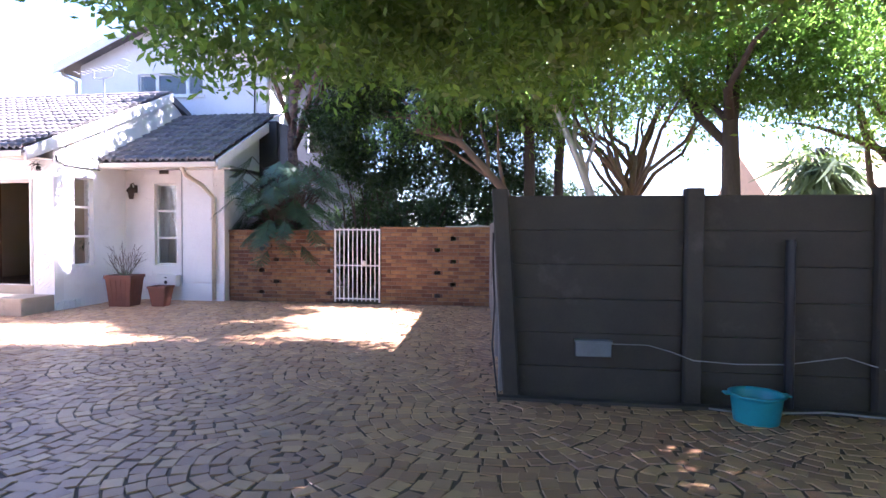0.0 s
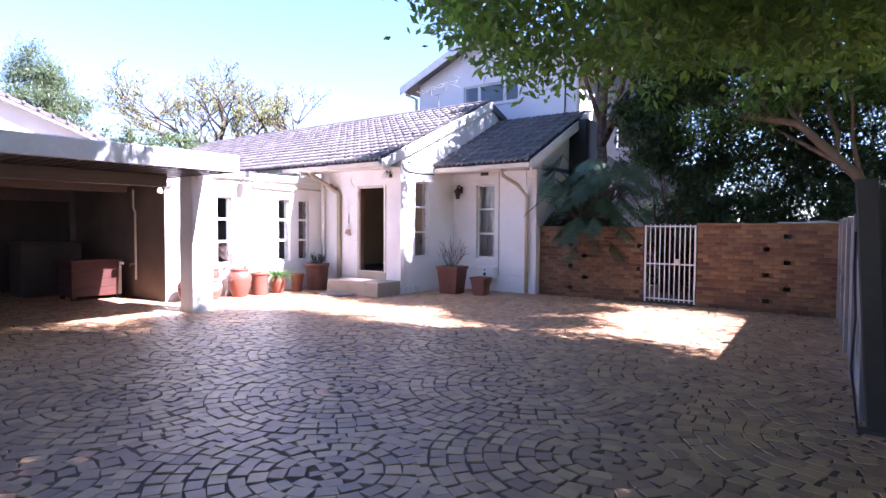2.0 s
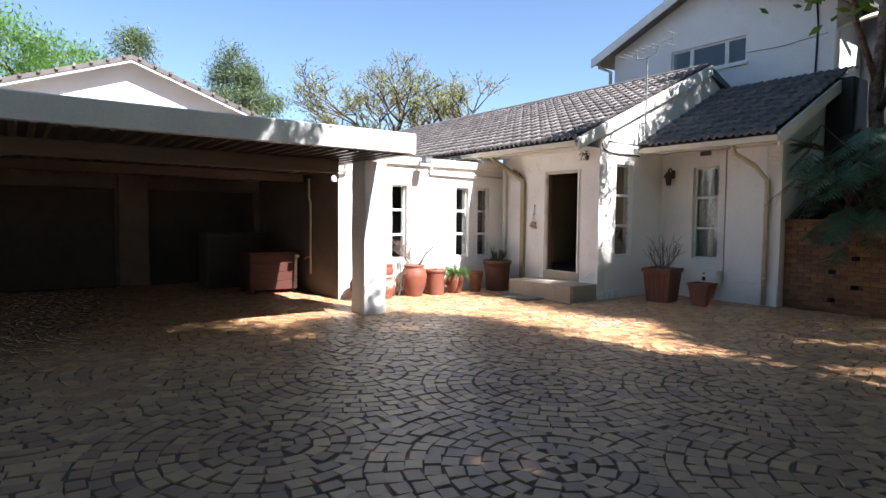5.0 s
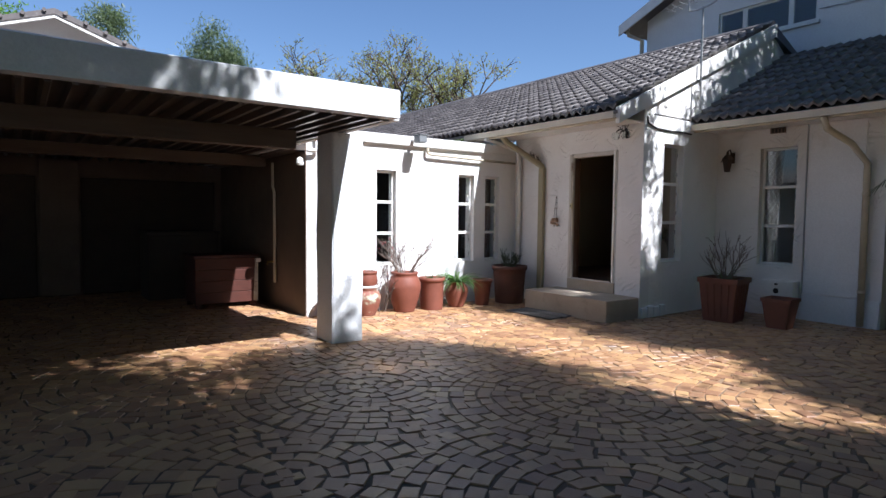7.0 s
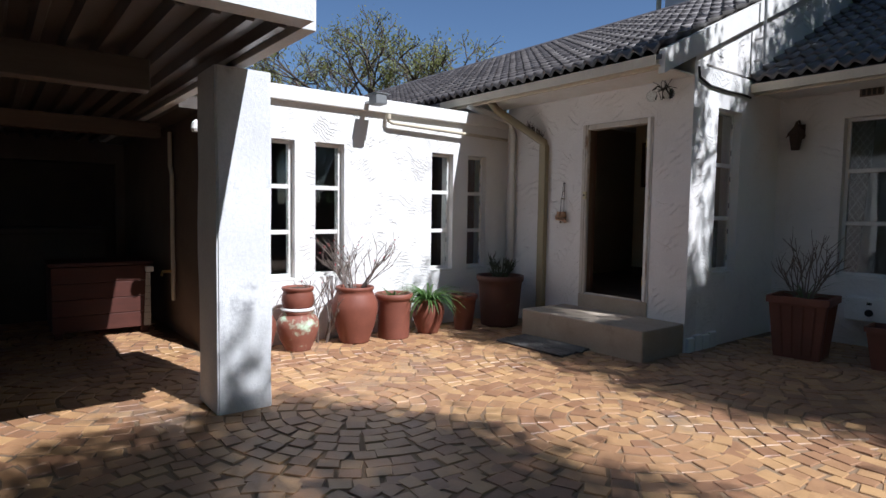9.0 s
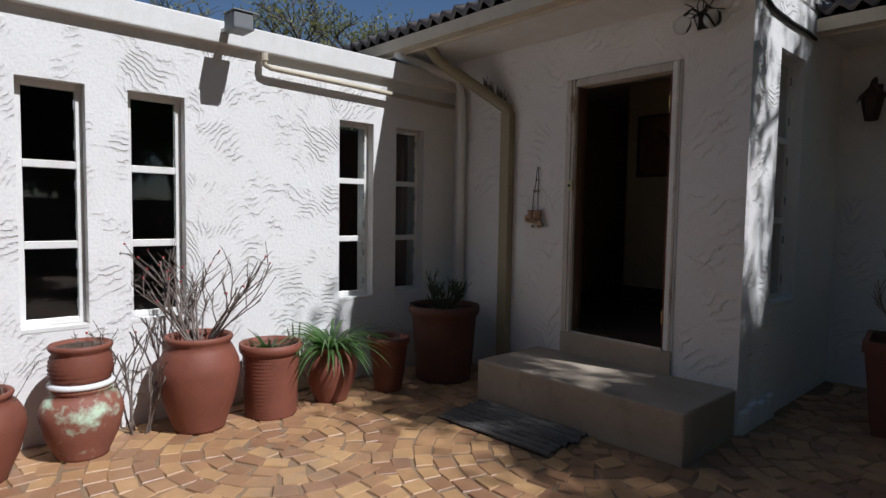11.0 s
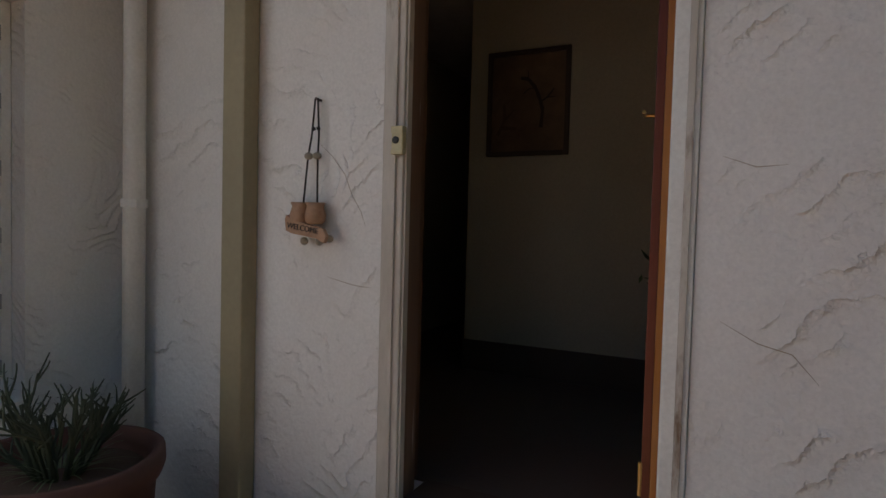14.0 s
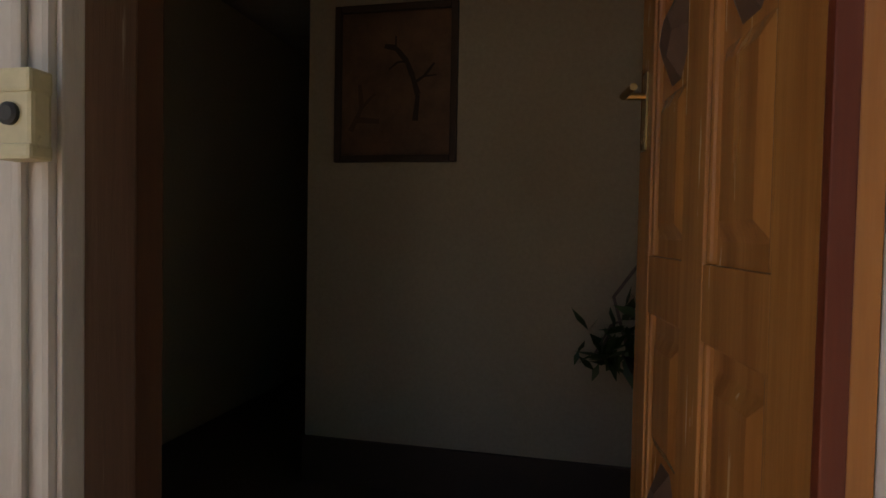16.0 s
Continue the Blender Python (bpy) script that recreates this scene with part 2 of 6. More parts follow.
# Brown clay deepened so the tub's colour holds the corner's shade.
M_TERRA_SHADED = mat("shaded_brown_clay", (0.115, 0.050, 0.034), (0.075, 0.034, 0.025), rough=0.7, scale=4, fine=50, bump=0.2, dist=0.003, stain=(0.11, 0.075, 0.055), stain_scale=4, stain_at=0.6, spec=0.3)
M_TERRA_BOX = mat("red_brown_planter", (0.19, 0.07, 0.043), (0.13, 0.05, 0.033), rough=0.65, scale=4, fine=50, bump=0.2, dist=0.003)
M_PEELPOT = mat("peeling_painted_urn", (0.27, 0.10, 0.065), (0.2, 0.075, 0.05), rough=0.65, scale=4, fine=50, bump=0.3, dist=0.003, stain=(0.48, 0.60, 0.44), stain_scale=4.5, stain_at=0.55)
M_SOIL = mat("dry_soil", (0.10, 0.065, 0.045), (0.06, 0.04, 0.03), rough=1, scale=12, fine=90, bump=0.8, dist=0.01)
M_STEM = mat("dry_stem", (0.20, 0.16, 0.135), (0.13, 0.10, 0.085), rough=0.9, scale=20, fine=120, bump=0.3, dist=0.003)
M_FLOWER = mat("red_bracts", (0.45, 0.03, 0.045), (0.32, 0.02, 0.03), rough=0.6, bump=0)
M_STRAP = leafy("strap_leaf", (0.045, 0.10, 0.03), (0.12, 0.20, 0.06), 0.3, 0.35)
M_CACTUS = mat("dark_cactus", (0.06, 0.075, 0.04), (0.04, 0.05, 0.03), rough=0.7, scale=15, fine=90, bump=0.5)
M_LEAF = leafy("tree_leaf", (0.054, 0.112, 0.026), (0.15, 0.24, 0.052), 0.55)
M_LEAF_DARK = leafy("dark_leaf", (0.022, 0.045, 0.014), (0.05, 0.085, 0.022), 0.30)
M_LEAF_TEAL = leafy("split_leaf", (0.028, 0.062, 0.034), (0.06, 0.115, 0.05), 0.3)
M_LEAF_BRIGHT = leafy("bright_leaf", (0.09, 0.15, 0.03), (0.19, 0.26, 0.055), 0.55)
M_LEAF_BLUE = leafy("grey_green_leaf", (0.075, 0.105, 0.05), (0.12, 0.15, 0.07), 0.35)
M_LEAF_SPARSE = leafy("young_yellow_leaf", (0.13, 0.14, 0.045), (0.20, 0.20, 0.07), 0.4)
M_BARK = mat("dark_bark", (0.105, 0.08, 0.06), (0.06, 0.045, 0.035), rough=0.95, scale=6, fine=40, bump=0.9, dist=0.03, stretch=(1, 1, 0.25))
M_BARK_TAN = mat("tan_bark", (0.19, 0.125, 0.072), (0.11, 0.07, 0.043), rough=0.9, scale=5, fine=40, bump=0.6, dist=0.02, stretch=(1, 1, 0.4))
M_BARK_PALE = mat("pale_bark", (0.50, 0.46, 0.40), (0.33, 0.29, 0.24), rough=0.85, scale=4, fine=30, bump=0.4, dist=0.01, stretch=(1, 1, 0.4))
M_BARK_PATCH = mat("patchy_bark", (0.22, 0.155, 0.125), (0.10, 0.07, 0.06), rough=0.9, scale=9, fine=40, bump=0.5, dist=0.02, spread=0.15)
M_GLASS = glass("window_glass")
M_WOOD = mat("varnished_hardwood", (0.46, 0.195, 0.045), (0.24, 0.085, 0.02), rough=0.25, scale=3, fine=35, bump=0.15, dist=0.002, stretch=(6, 6, 0.35), spec=0.5)
M_WOOD_PLAIN = mat("brown_timber_and_boss_shade", (0.13, 0.07, 0.04), (0.085, 0.045, 0.027), rough=0.6, scale=3, fine=35, bump=0.15, dist=0.002, stretch=(6, 6, 0.35))
M_JAMB = mat("bare_jamb_timber", (0.20, 0.125, 0.085), (0.11, 0.066, 0.045), rough=0.7, scale=4, fine=40, bump=0.3, dist=0.003, stretch=(6, 6, 0.35), stain=(0.45, 0.41, 0.36), stain_scale=7, stain_at=0.62)
M_WOOD_RED = mat("reddish_door_edge", (0.15, 0.035, 0.014), (0.085, 0.02, 0.01), rough=0.35, scale=3, fine=35, bump=0.15, dist=0.002, stretch=(6, 6, 0.35))
M_BRASS = mat("tarnished_brass", (0.70, 0.50, 0.20), (0.5, 0.34, 0.13), rough=0.3, metal=1.0, bump=0.05)
M_BELL = mat("yellowed_plastic", (0.58, 0.52, 0.31), (0.45, 0.40, 0.24), rough=0.45, scale=20, bump=0.05, stain=(0.2, 0.17, 0.1), stain_scale=30, stain_at=0.66)
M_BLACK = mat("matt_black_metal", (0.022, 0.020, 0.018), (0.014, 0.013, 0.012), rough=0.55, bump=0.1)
M_IRON = mat("rusty_iron", (0.075, 0.045, 0.032), (0.04, 0.028, 0.022), rough=0.8, scale=20, bump=0.4, dist=0.003)
M_GATE = mat("white_gate_steel", (0.66, 0.65, 0.64), (0.5, 0.48, 0.46), rough=0.5, scale=8, bump=0.1, stain=(0.25, 0.15, 0.1), stain_scale=9, stain_at=0.68)
M_STEEL = mat("galvanised_steel", (0.42, 0.42, 0.42), (0.30, 0.30, 0.30), rough=0.4, metal=0.8, bump=0.1)
M_SHEET = mat("old_roof_sheet", (0.20, 0.17, 0.15), (0.13, 0.11, 0.10), rough=0.35, metal=0.6, scale=3, bump=0.2)
M_BEAM = mat("brown_timber_beam", (0.15, 0.11, 0.08), (0.10, 0.072, 0.054), rough=0.75, scale=4, bump=0.3, stretch=(5, 0.4, 5))
# Garage door brown; also puts room shade into inner walls and ceilings.
M_BROWN_SHADE = mat("garage_brown_and_room_shade", (0.075, 0.052, 0.038), (0.05, 0.036, 0.028), rough=0.7, scale=4, bump=0.2)
# Blotchy brown plaster, also darkened for shade under the carport roof.
M_DIRTY_SHADED = mat("dirty_shaded_plaster", (0.20, 0.145, 0.11), (0.125, 0.094, 0.072), rough=0.9, scale=1.5, fine=40, bump=0.3, stain=(0.18, 0.13, 0.10), stain_at=0.56)
M_CHEST = mat("red_stained_wood", (0.085, 0.024, 0.015), (0.055, 0.017, 0.011), rough=0.6, scale=4, bump=0.2, stretch=(1, 1, 5))
M_INTERIOR = mat("beige_interior_wall", (0.47, 0.415, 0.30), (0.41, 0.36, 0.26), rough=0.85, scale=1.5, bump=0.1, spec=0.2)
M_DARKFLOOR = mat("dark_floor_tile", (0.10, 0.075, 0.06), (0.07, 0.052, 0.042), rough=0.45, scale=2, bump=0.1)
M_CEIL = mat("ceiling_board", (0.55, 0.53, 0.50), rough=0.9, bump=0.05)
M_SKIRT = mat("dark_skirting", (0.075, 0.05, 0.035), rough=0.5, bump=0.1)
M_TEAL = mat("teal_plastic", (0.02, 0.30, 0.34), (0.018, 0.26, 0.30), rough=0.35, scale=4, bump=0.05, spec=0.5)
M_CABLE = mat("grey_cable", (0.34, 0.33, 0.32), rough=0.6, bump=0)
M_PVC = mat("black_pvc", (0.02, 0.02, 0.021), rough=0.45, bump=0.1)
M_BOXGREY = mat("grey_junction_box", (0.20, 0.21, 0.215), rough=0.5, bump=0.1)
M_RUG = mat("black_rag_weave", (0.085, 0.078, 0.072), (0.16, 0.148, 0.136), spec=0.08, rough=0.95, scale=30, fine=120, bump=0.7, dist=0.006, vary=0.25)
M_CURTAIN = mat("red_brown_curtain", (0.16, 0.07, 0.06), (0.11, 0.05, 0.045), rough=0.9, bump=0.1)
M_TAN_CERAMIC = mat("tan_ceramic", (0.42, 0.255, 0.155), (0.30, 0.17, 0.10), rough=0.6, scale=30, bump=0.3, dist=0.003)
M_BEAD = mat("stone_bead", (0.34, 0.30, 0.24), (0.26, 0.22, 0.17), rough=0.6, scale=40, bump=0.2)
M_CORD = mat("dark_cord", (0.035, 0.03, 0.027), rough=0.9, bump=0.2)
M_CANVAS = mat("dusky_painted_canvas", (0.24, 0.145, 0.08), (0.08, 0.052, 0.036), rough=0.6, scale=4, fine=30, bump=0.1, spread=0.4)
M_CANVAS_DARK = mat("dim_painted_brush", (0.11, 0.068, 0.042), rough=0.6, scale=8, bump=0)
M_INK = mat("dark_paint", (0.05, 0.032, 0.022), rough=0.6, bump=0)
M_FARROOF = mat("far_orange_roof", (0.42, 0.25, 0.14), rough=0.8, scale=2, bump=0.2)
# Grey for the flashing; on the recessed walls it holds their shade.
M_GREY_SHADE = mat("grey_render_and_wall_shade", (0.19, 0.20, 0.225), (0.14, 0.15, 0.17), rough=0.9, scale=1.5, bump=0.3)
M_BLIND = mat("pale_drape", (0.50, 0.47, 0.45), (0.4, 0.37, 0.35), rough=0.9, scale=3, bump=0.1, stretch=(8, 8, 0.5))


# ---- shape helpers ----
def mesh_of(name, bm, material, smooth=False):
    me = bpy.data.meshes.new(name)
    bm.to_mesh(me)
    bm.free()
    if material:
        me.materials.append(material)
    if smooth:
        me.polygons.foreach_set("use_smooth", [True] * len(me.polygons))
    return me


def part(name, bm, material, parent=None, label="", smooth=False):
    ob = new(name, mesh_of(name, bm, material, smooth))
    if parent:
        ob.parent = parent
    if label:
        ob["label"] = label
    return ob


def thing(name, label, category, at=(0, 0, 0), rz=0, group="", kind=""):
    ob = new(name)
    ob.empty_display_size = 0.1
    ob.matrix_world = pose(*at, 0, 0, rz)
    return tagged(ob, label, category, group, kind)


def box(bm, x0, x1, y0, y1, z0, z1, bevel=0.0, m=None):
    vs = bmesh.ops.create_cube(bm, size=1)["verts"]
    for v in vs:
        v.co = Vector(((x0 + x1) / 2 + v.co.x * (x1 - x0), (y0 + y1) / 2 + v.co.y * (y1 - y0), (z0 + z1) / 2 + v.co.z * (z1 - z0)))
    if m:
        bmesh.ops.transform(bm, matrix=m, verts=vs)
    if bevel:
        es = list({e for v in vs for e in v.link_edges})
        bmesh.ops.bevel(bm, geom=es, offset=bevel, segments=2, affect="EDGES", profile=0.6)
    return bm


def a_box(x0, x1, y0, y1, z0, z1, bevel=0.0, m=None):
    return box(bmesh.new(), x0, x1, y0, y1, z0, z1, bevel, m)


def lathe(profile, n=32, bm=None, at=(0, 0, 0)):
    """Turned body from (radius, height) pairs, bottom closed."""
    bm = bm or bmesh.new()
    rings = []
    for r, z in profile:
        rings.append([bm.verts.new((at[0] + r * math.cos(2 * math.pi * i / n), at[1] + r * math.sin(2 * math.pi * i / n), at[2] + z)) for i in range(n)])
    for a, b in zip(rings, rings[1:]):
        for i in range(n):
            bm.faces.new((a[i], a[(i + 1) % n], b[(i + 1) % n], b[i]))
    bm.faces.new(rings[0][::-1])
    bm.faces.new(rings[-1])
    return bm


def tube(points, radii, n=8, bm=None, caps=True):
    """Round bar along points; radii: one number or one per point."""
    bm = bm or bmesh.new()
    pts = [Vector(p) for p in points]
    if not hasattr(radii, "__len__"):
        radii = [radii] * len(pts)
    rings, side = [], None
    for i, p in enumerate(pts):
        way = (pts[min(i + 1, len(pts) - 1)] - pts[max(i - 1, 0)]).normalized()
        side = (way.orthogonal() if side is None else side - way * side.dot(way)).normalized()
        other = way.cross(side)
        rings.append([bm.verts.new(p + radii[i] * (math.cos(2 * math.pi * k / n) * side + math.sin(2 * math.pi * k / n) * other)) for k in range(n)])
    for a, b in zip(rings, rings[1:]):
        for k in range(n):
            bm.faces.new((a[k], a[(k + 1) % n], b[(k + 1) % n], b[k]))
    if caps:
        bm.faces.new(rings[0][::-1])
        bm.faces.new(rings[-1])
    return bm


def prism(outline, axis, a, b, bm=None):
    """Outline of 2D points pulled along an axis from a to b: x: (y, z), y: (x, z), z: (x, y)."""
    bm = bm or bmesh.new()
    def at(p, v):
        return {"x": (v, p[0], p[1]), "y": (p[0], v, p[1]), "z": (p[0], p[1], v)}[axis]
    lo, hi = [bm.verts.new(at(p, a)) for p in outline], [bm.verts.new(at(p, b)) for p in outline]
    n = len(outline)
    for i in range(n):
        bm.faces.new((lo[i], lo[(i + 1) % n], hi[(i + 1) % n], hi[i]))
    bm.faces.new(lo[::-1])
    bm.faces.new(hi)
    bmesh.ops.recalc_face_normals(bm, faces=bm.faces)
    return bm


def holed_wall(name, along, u0, u1, face, back, z0, z1, holes, material, label, category="wall"):
    """A thick wall along x or y between the planes face and back, with real openings (u0, u1, z0, z1)."""
    us = sorted({u0, u1, *(h[0] for h in holes), *(h[1] for h in holes)})
    zs = sorted({z0, z1, *(h[2] for h in holes), *(h[3] for h in holes)})
    def solid(i, j):
        if not (0 <= i < len(us) - 1 and 0 <= j < len(zs) - 1):
            return False
        u, z = (us[i] + us[i + 1]) / 2, (zs[j] + zs[j + 1]) / 2
        return not any(h[0] < u < h[1] and h[2] < z < h[3] for h in holes)
    bm, seen = bmesh.new(), {}
    def v(u, w, z):
        key = (u, w, z)
        if key not in seen:
            seen[key] = bm.verts.new((u, w, z) if along == "x" else (w, u, z))
        return seen[key]
    for i in range(len(us) - 1):
        for j in range(len(zs) - 1):
            if not solid(i, j):
                continue
            a, b, c, d = us[i], us[i + 1], zs[j], zs[j + 1]
            for w in (face, back):
                bm.faces.new((v(a, w, c), v(b, w, c), v(b, w, d), v(a, w, d)))
            for di, dj, p, q in ((-1, 0, (a, c), (a, d)), (1, 0, (b, c), (b, d)), (0, -1, (a, c), (b, c)), (0, 1, (a, d), (b, d))):
                if not solid(i + di, j + dj):
                    bm.faces.new((v(p[0], face, p[1]), v(q[0], face, q[1]), v(q[0], back, q[1]), v(p[0], back, p[1])))
    bmesh.ops.recalc_face_normals(bm, faces=bm.faces)
    return tagged(part(name, bm, material), label, category, kind="structure")


def leaf_cloud(name, twigs, count, size, material, parent, spread=0.28, seed=1, droop=0.35, slim=0.36):
    """Many small pointed leaves in sprays round twig points, as one mesh."""
    rng = np.random.default_rng(seed)
    twigs = np.asarray(twigs, float)
    c = twigs[rng.integers(0, len(twigs), count)] + rng.normal(0, spread, (count, 3)) * (1, 1, 0.7)
    way = rng.normal(0, 1, (count, 3)) + (0, 0, -droop)
    way /= np.linalg.norm(way, axis=1)[:, None]
    nor = rng.normal(0, 0.6, (count, 3)) + (0, 0, 1)
    side = np.cross(way, nor)
    side /= np.linalg.norm(side, axis=1)[:, None] + 1e-9
    ln = size * rng.uniform(0.6, 1.3, count)[:, None]
    mid = c + way * ln * 0.45
    v = np.stack([c, mid + side * ln * slim * 0.5, c + way * ln, mid - side * ln * slim * 0.5], 1).reshape(-1, 3)
    me = bpy.data.meshes.new(name)
    me.vertices.add(count * 4)
    me.vertices.foreach_set("co", v.ravel())
    me.loops.add(count * 4)
    me.loops.foreach_set("vertex_index", np.arange(count * 4))
    me.polygons.add(count)
    me.polygons.foreach_set("loop_start", np.arange(0, count * 4, 4))
    me.polygons.foreach_set("loop_total", np.full(count, 4))
    me.update()
    me.validate()
    me.materials.append(material)
    ob = new(name, me)
    ob.parent = parent
    return ob


def in_balls(balls, per, seed, hollow=0.55):
    """Twig points in ellipsoids (x, y, z, rx, ry, rz), thicker towards the rim."""
    rng = np.random.default_rng(seed)
    out = []
    for x, y, z, a, b, c in balls:
        n = max(int(per * (a * b * c) ** (2 / 3)), 3)
        d = rng.normal(0, 1, (n, 3))
        d /= np.linalg.norm(d, axis=1)[:, None]
        r = hollow + (1 - hollow) * rng.uniform(0, 1, n) ** 0.6
        out.append(d * r[:, None] * (a, b, c) + (x, y, z))
    return np.concatenate(out)


def limbs(trunk, radius, tips, seed=1, bend=0.25, n=8, thin=0.42):
    """Tapered trunk along points, with limbs that leave it and bend to the tips."""
    rng = random.Random(seed)
    bm = bmesh.new()
    k = len(trunk) - 1
    tube(trunk, [radius * (1 - 0.55 * i / k) for i in range(k + 1)], n, bm)
    root = Vector(trunk[-1])
    for tip in tips:
        tip = Vector(tip)
        f = rng.uniform(0.45, 1.0) * k
        i = min(int(f), k - 1)
        s = Vector(trunk[i]).lerp(Vector(trunk[i + 1]), f - i)
        pts = []
        off = Vector((rng.uniform(-1, 1), rng.uniform(-1, 1), rng.uniform(0, 1))) * bend * (tip - s).length
        for j in range(6):
            u = j / 5
            pts.append(s.lerp(tip, u) + off * math.sin(u * math.pi) * 0.5 + Vector((rng.uniform(-1, 1), rng.uniform(-1, 1), rng.uniform(-1, 1))) * 0.04 * (tip - s).length * (0 < j < 5))
        r0 = radius * thin
        tube(pts, [r0 * (1 - 0.85 * j / 5) for j in range(6)], 6, bm)
    return bm


def tree(name, label, trunk, radius, balls, leaf, count, size, bark, seed, per=26, spread=0.3, tips=14, group="", slim=0.36, thin=0.42):
    t = thing(name, label, "tree", trunk[0], group=group)
    inv = Matrix.Translation(-Vector(trunk[0]))
    twigs = in_balls(balls, per, seed)
    rng = random.Random(seed)
    ends = [twigs[rng.randrange(len(twigs))] for _ in range(tips)]
    bm = limbs(trunk, radius, ends, seed, thin=thin)
    bm.transform(inv)
    part("trunk", bm, bark, t, smooth=True)
    leaf_cloud("crown", twigs - np.array(trunk[0]), count, size, leaf, t, spread, seed, slim=slim)
    return t


# ---- ground ----
tagged(part("ground", a_box(-400, 400, -400, 400, -0.5, -0.03), M_EARTH), "bare brown earth around the yard", "ground", kind="structure")
paving = tagged(part("paving", a_box(-17.0, 6.0, -6.0, 12.9, -0.12, -0.009), M_JOINT), "clay cobbles laid in fans with dark joints", "paving", kind="structure")

# ---- wing with the four narrow windows ----
WX, DY, CX, VY = -12.27, 10.53, -9.43, 12.62
WIN = [(6.88, 7.25), (7.50, 7.87), (9.16, 9.52), (9.78, 10.12)]
holed_wall("wall_wing", "y", 6.30, DY, WX, WX - 0.25, -0.1, 2.70, [(a, b, 0.70, 2.28) for a, b in WIN], M_STUCCO, "rough white stucco wall with swept trowel ridges")
tagged(part("parapet_wing", a_box(WX - 0.26, WX + 0.06, 6.05, DY - 0.01, 2.70, 2.86, 0.01), M_WHITE), "smooth white painted parapet band above the stucco", "parapet", kind="structure")
tagged(part("wall_wing_end", a_box(WX - 0.26, WX - 0.003, 6.285, 6.299, -0.1, 2.70), M_DIRTY_SHADED), "brown plastered end of the wing wall", "wall", kind="structure")
holed_wall("wall_wing_south", "x", -16.85, WX - 0.26, 6.299, 6.5, -0.1, 2.70, [], M_DIRTY_SHADED, "dark brown plastered wall inside the carport")
# Dark brown puts the room's shade into this wall and the ceiling.
tagged(part("wall_wing_back", a_box(-16.85, -16.6, 6.42, 15.2, -0.1, 2.9), M_BROWN_SHADE), "plain rear wall of the wing, darkened for room shade", "wall", kind="structure")
tagged(part("ceiling_wing", a_box(-16.6, WX - 0.26, 6.42, 10.45, 2.72, 2.82), M_BROWN_SHADE), "flat boarded slab over the wing, darkened for room shade", "ceiling", kind="structure")
tagged(part("floor_wing", a_box(-16.6, WX - 0.25, 6.42, 10.5, 0.0, 0.3), M_DARKFLOOR), "dark floor inside the wing", "floor", kind="structure")


def casement(name, along, u0, u1, face, inward, z0, z1, rows, label, bars=False):
    """Narrow framed window: frame, transoms, panes; face: the plane of its front; inward: sign towards the room."""
    w = thing(name, label, "window", kind="structure")
    d, f = 0.05, 0.038
    def put(n, a, b, c, e, lo, hi, m, lab="", bev=0.004):
        bm = a_box(a, b, min(lo, hi), max(lo, hi), c, e, bev) if along == "x" else a_box(min(lo, hi), max(lo, hi), a, b, c, e, bev)
        return part(n, bm, m, w, lab)
    back = face + inward * d
    put("window_frame", u0, u0 + f, z0, z1, face, back, M_WHITE)
    put("window_frame", u1 - f, u1, z0, z1, face, back, M_WHITE)
    put("window_frame", u0 + f, u1 - f, z1 - f, z1, face, back, M_WHITE)
    put("window_frame", u0 + f, u1 - f, z0, z0 + f, face, back, M_WHITE)
    h = (z1 - z0) / rows
    for i in range(1, rows):
        put("transom", u0 + f, u1 - f, z0 + i * h - 0.024, z0 + i * h + 0.024, face + inward * 0.002, back, M_WHITE)
    for i in range(rows):
        p = put("pane", u0 + f, u1 - f, z0 + i * h + 0.03, z0 + (i + 1) * h - 0.03, face + inward * 0.02, face + inward * 0.024, M_GLASS, bev=0)
        p.visible_shadow = False
        # stay and catch on the sash
        for k, zz in enumerate((0.25, 0.75)):
            put("window_catch", u1 - f - 0.014, u1 - f - 0.004, z0 + (i + zz) * h - 0.03, z0 + (i + zz) * h + 0.03, face - inward * 0.014, face, M_STEEL, bev=0.002)
    put("window_sill", u0 - 0.004, u1 + 0.004, z0 - 0.03, z0 - 0.001, face - inward * 0.085, back, M_WHITE)
    return w


for i, (a, b) in enumerate(WIN):
    casement(f"window_{i + 1}", "y", a + 0.002, b - 0.002, WX - 0.085, -1, 0.732, 2.278, 3, "narrow white timber window with three panes")
for y0, y1 in ((9.70, 9.86), (10.0, 10.2)):
    bm = bmesh.new()
    pts = [(WX - 0.30 + 0.022 * math.sin(k * 1.7), y0 + (y1 - y0) * k / 12) for k in range(13)]
    for p, q in zip(pts, pts[1:]):
        bm.faces.new([bm.verts.new(v) for v in ((p[0], p[1], 0.302), (q[0], q[1], 0.302), (q[0], q[1], 2.5), (p[0], p[1], 2.5))])
    bmesh.ops.remove_doubles(bm, verts=bm.verts, dist=0.0005)
    bmesh.ops.solidify(bm, geom=list(bm.faces), thickness=0.004)
    tagged(part("curtain", bm, M_CURTAIN, smooth=True), "red brown gathered curtain behind the window", "curtain")

# ---- entrance wall, step and corner ----
holed_wall("wall_entrance", "x", WX, CX, DY, DY + 0.23, -0.1, 3.16, [(-10.90, -9.898, 0.49, 2.62)], M_STUCCO_SOFT, "white plaster wall round the front door")
holed_wall("wall_corner", "y", DY + 0.23, VY + 0.25, CX, CX - 0.23, -0.1, 3.13, [(11.06, 11.60, 0.82, 2.72)], M_STUCCO, "white stucco side wall with dappled sun")
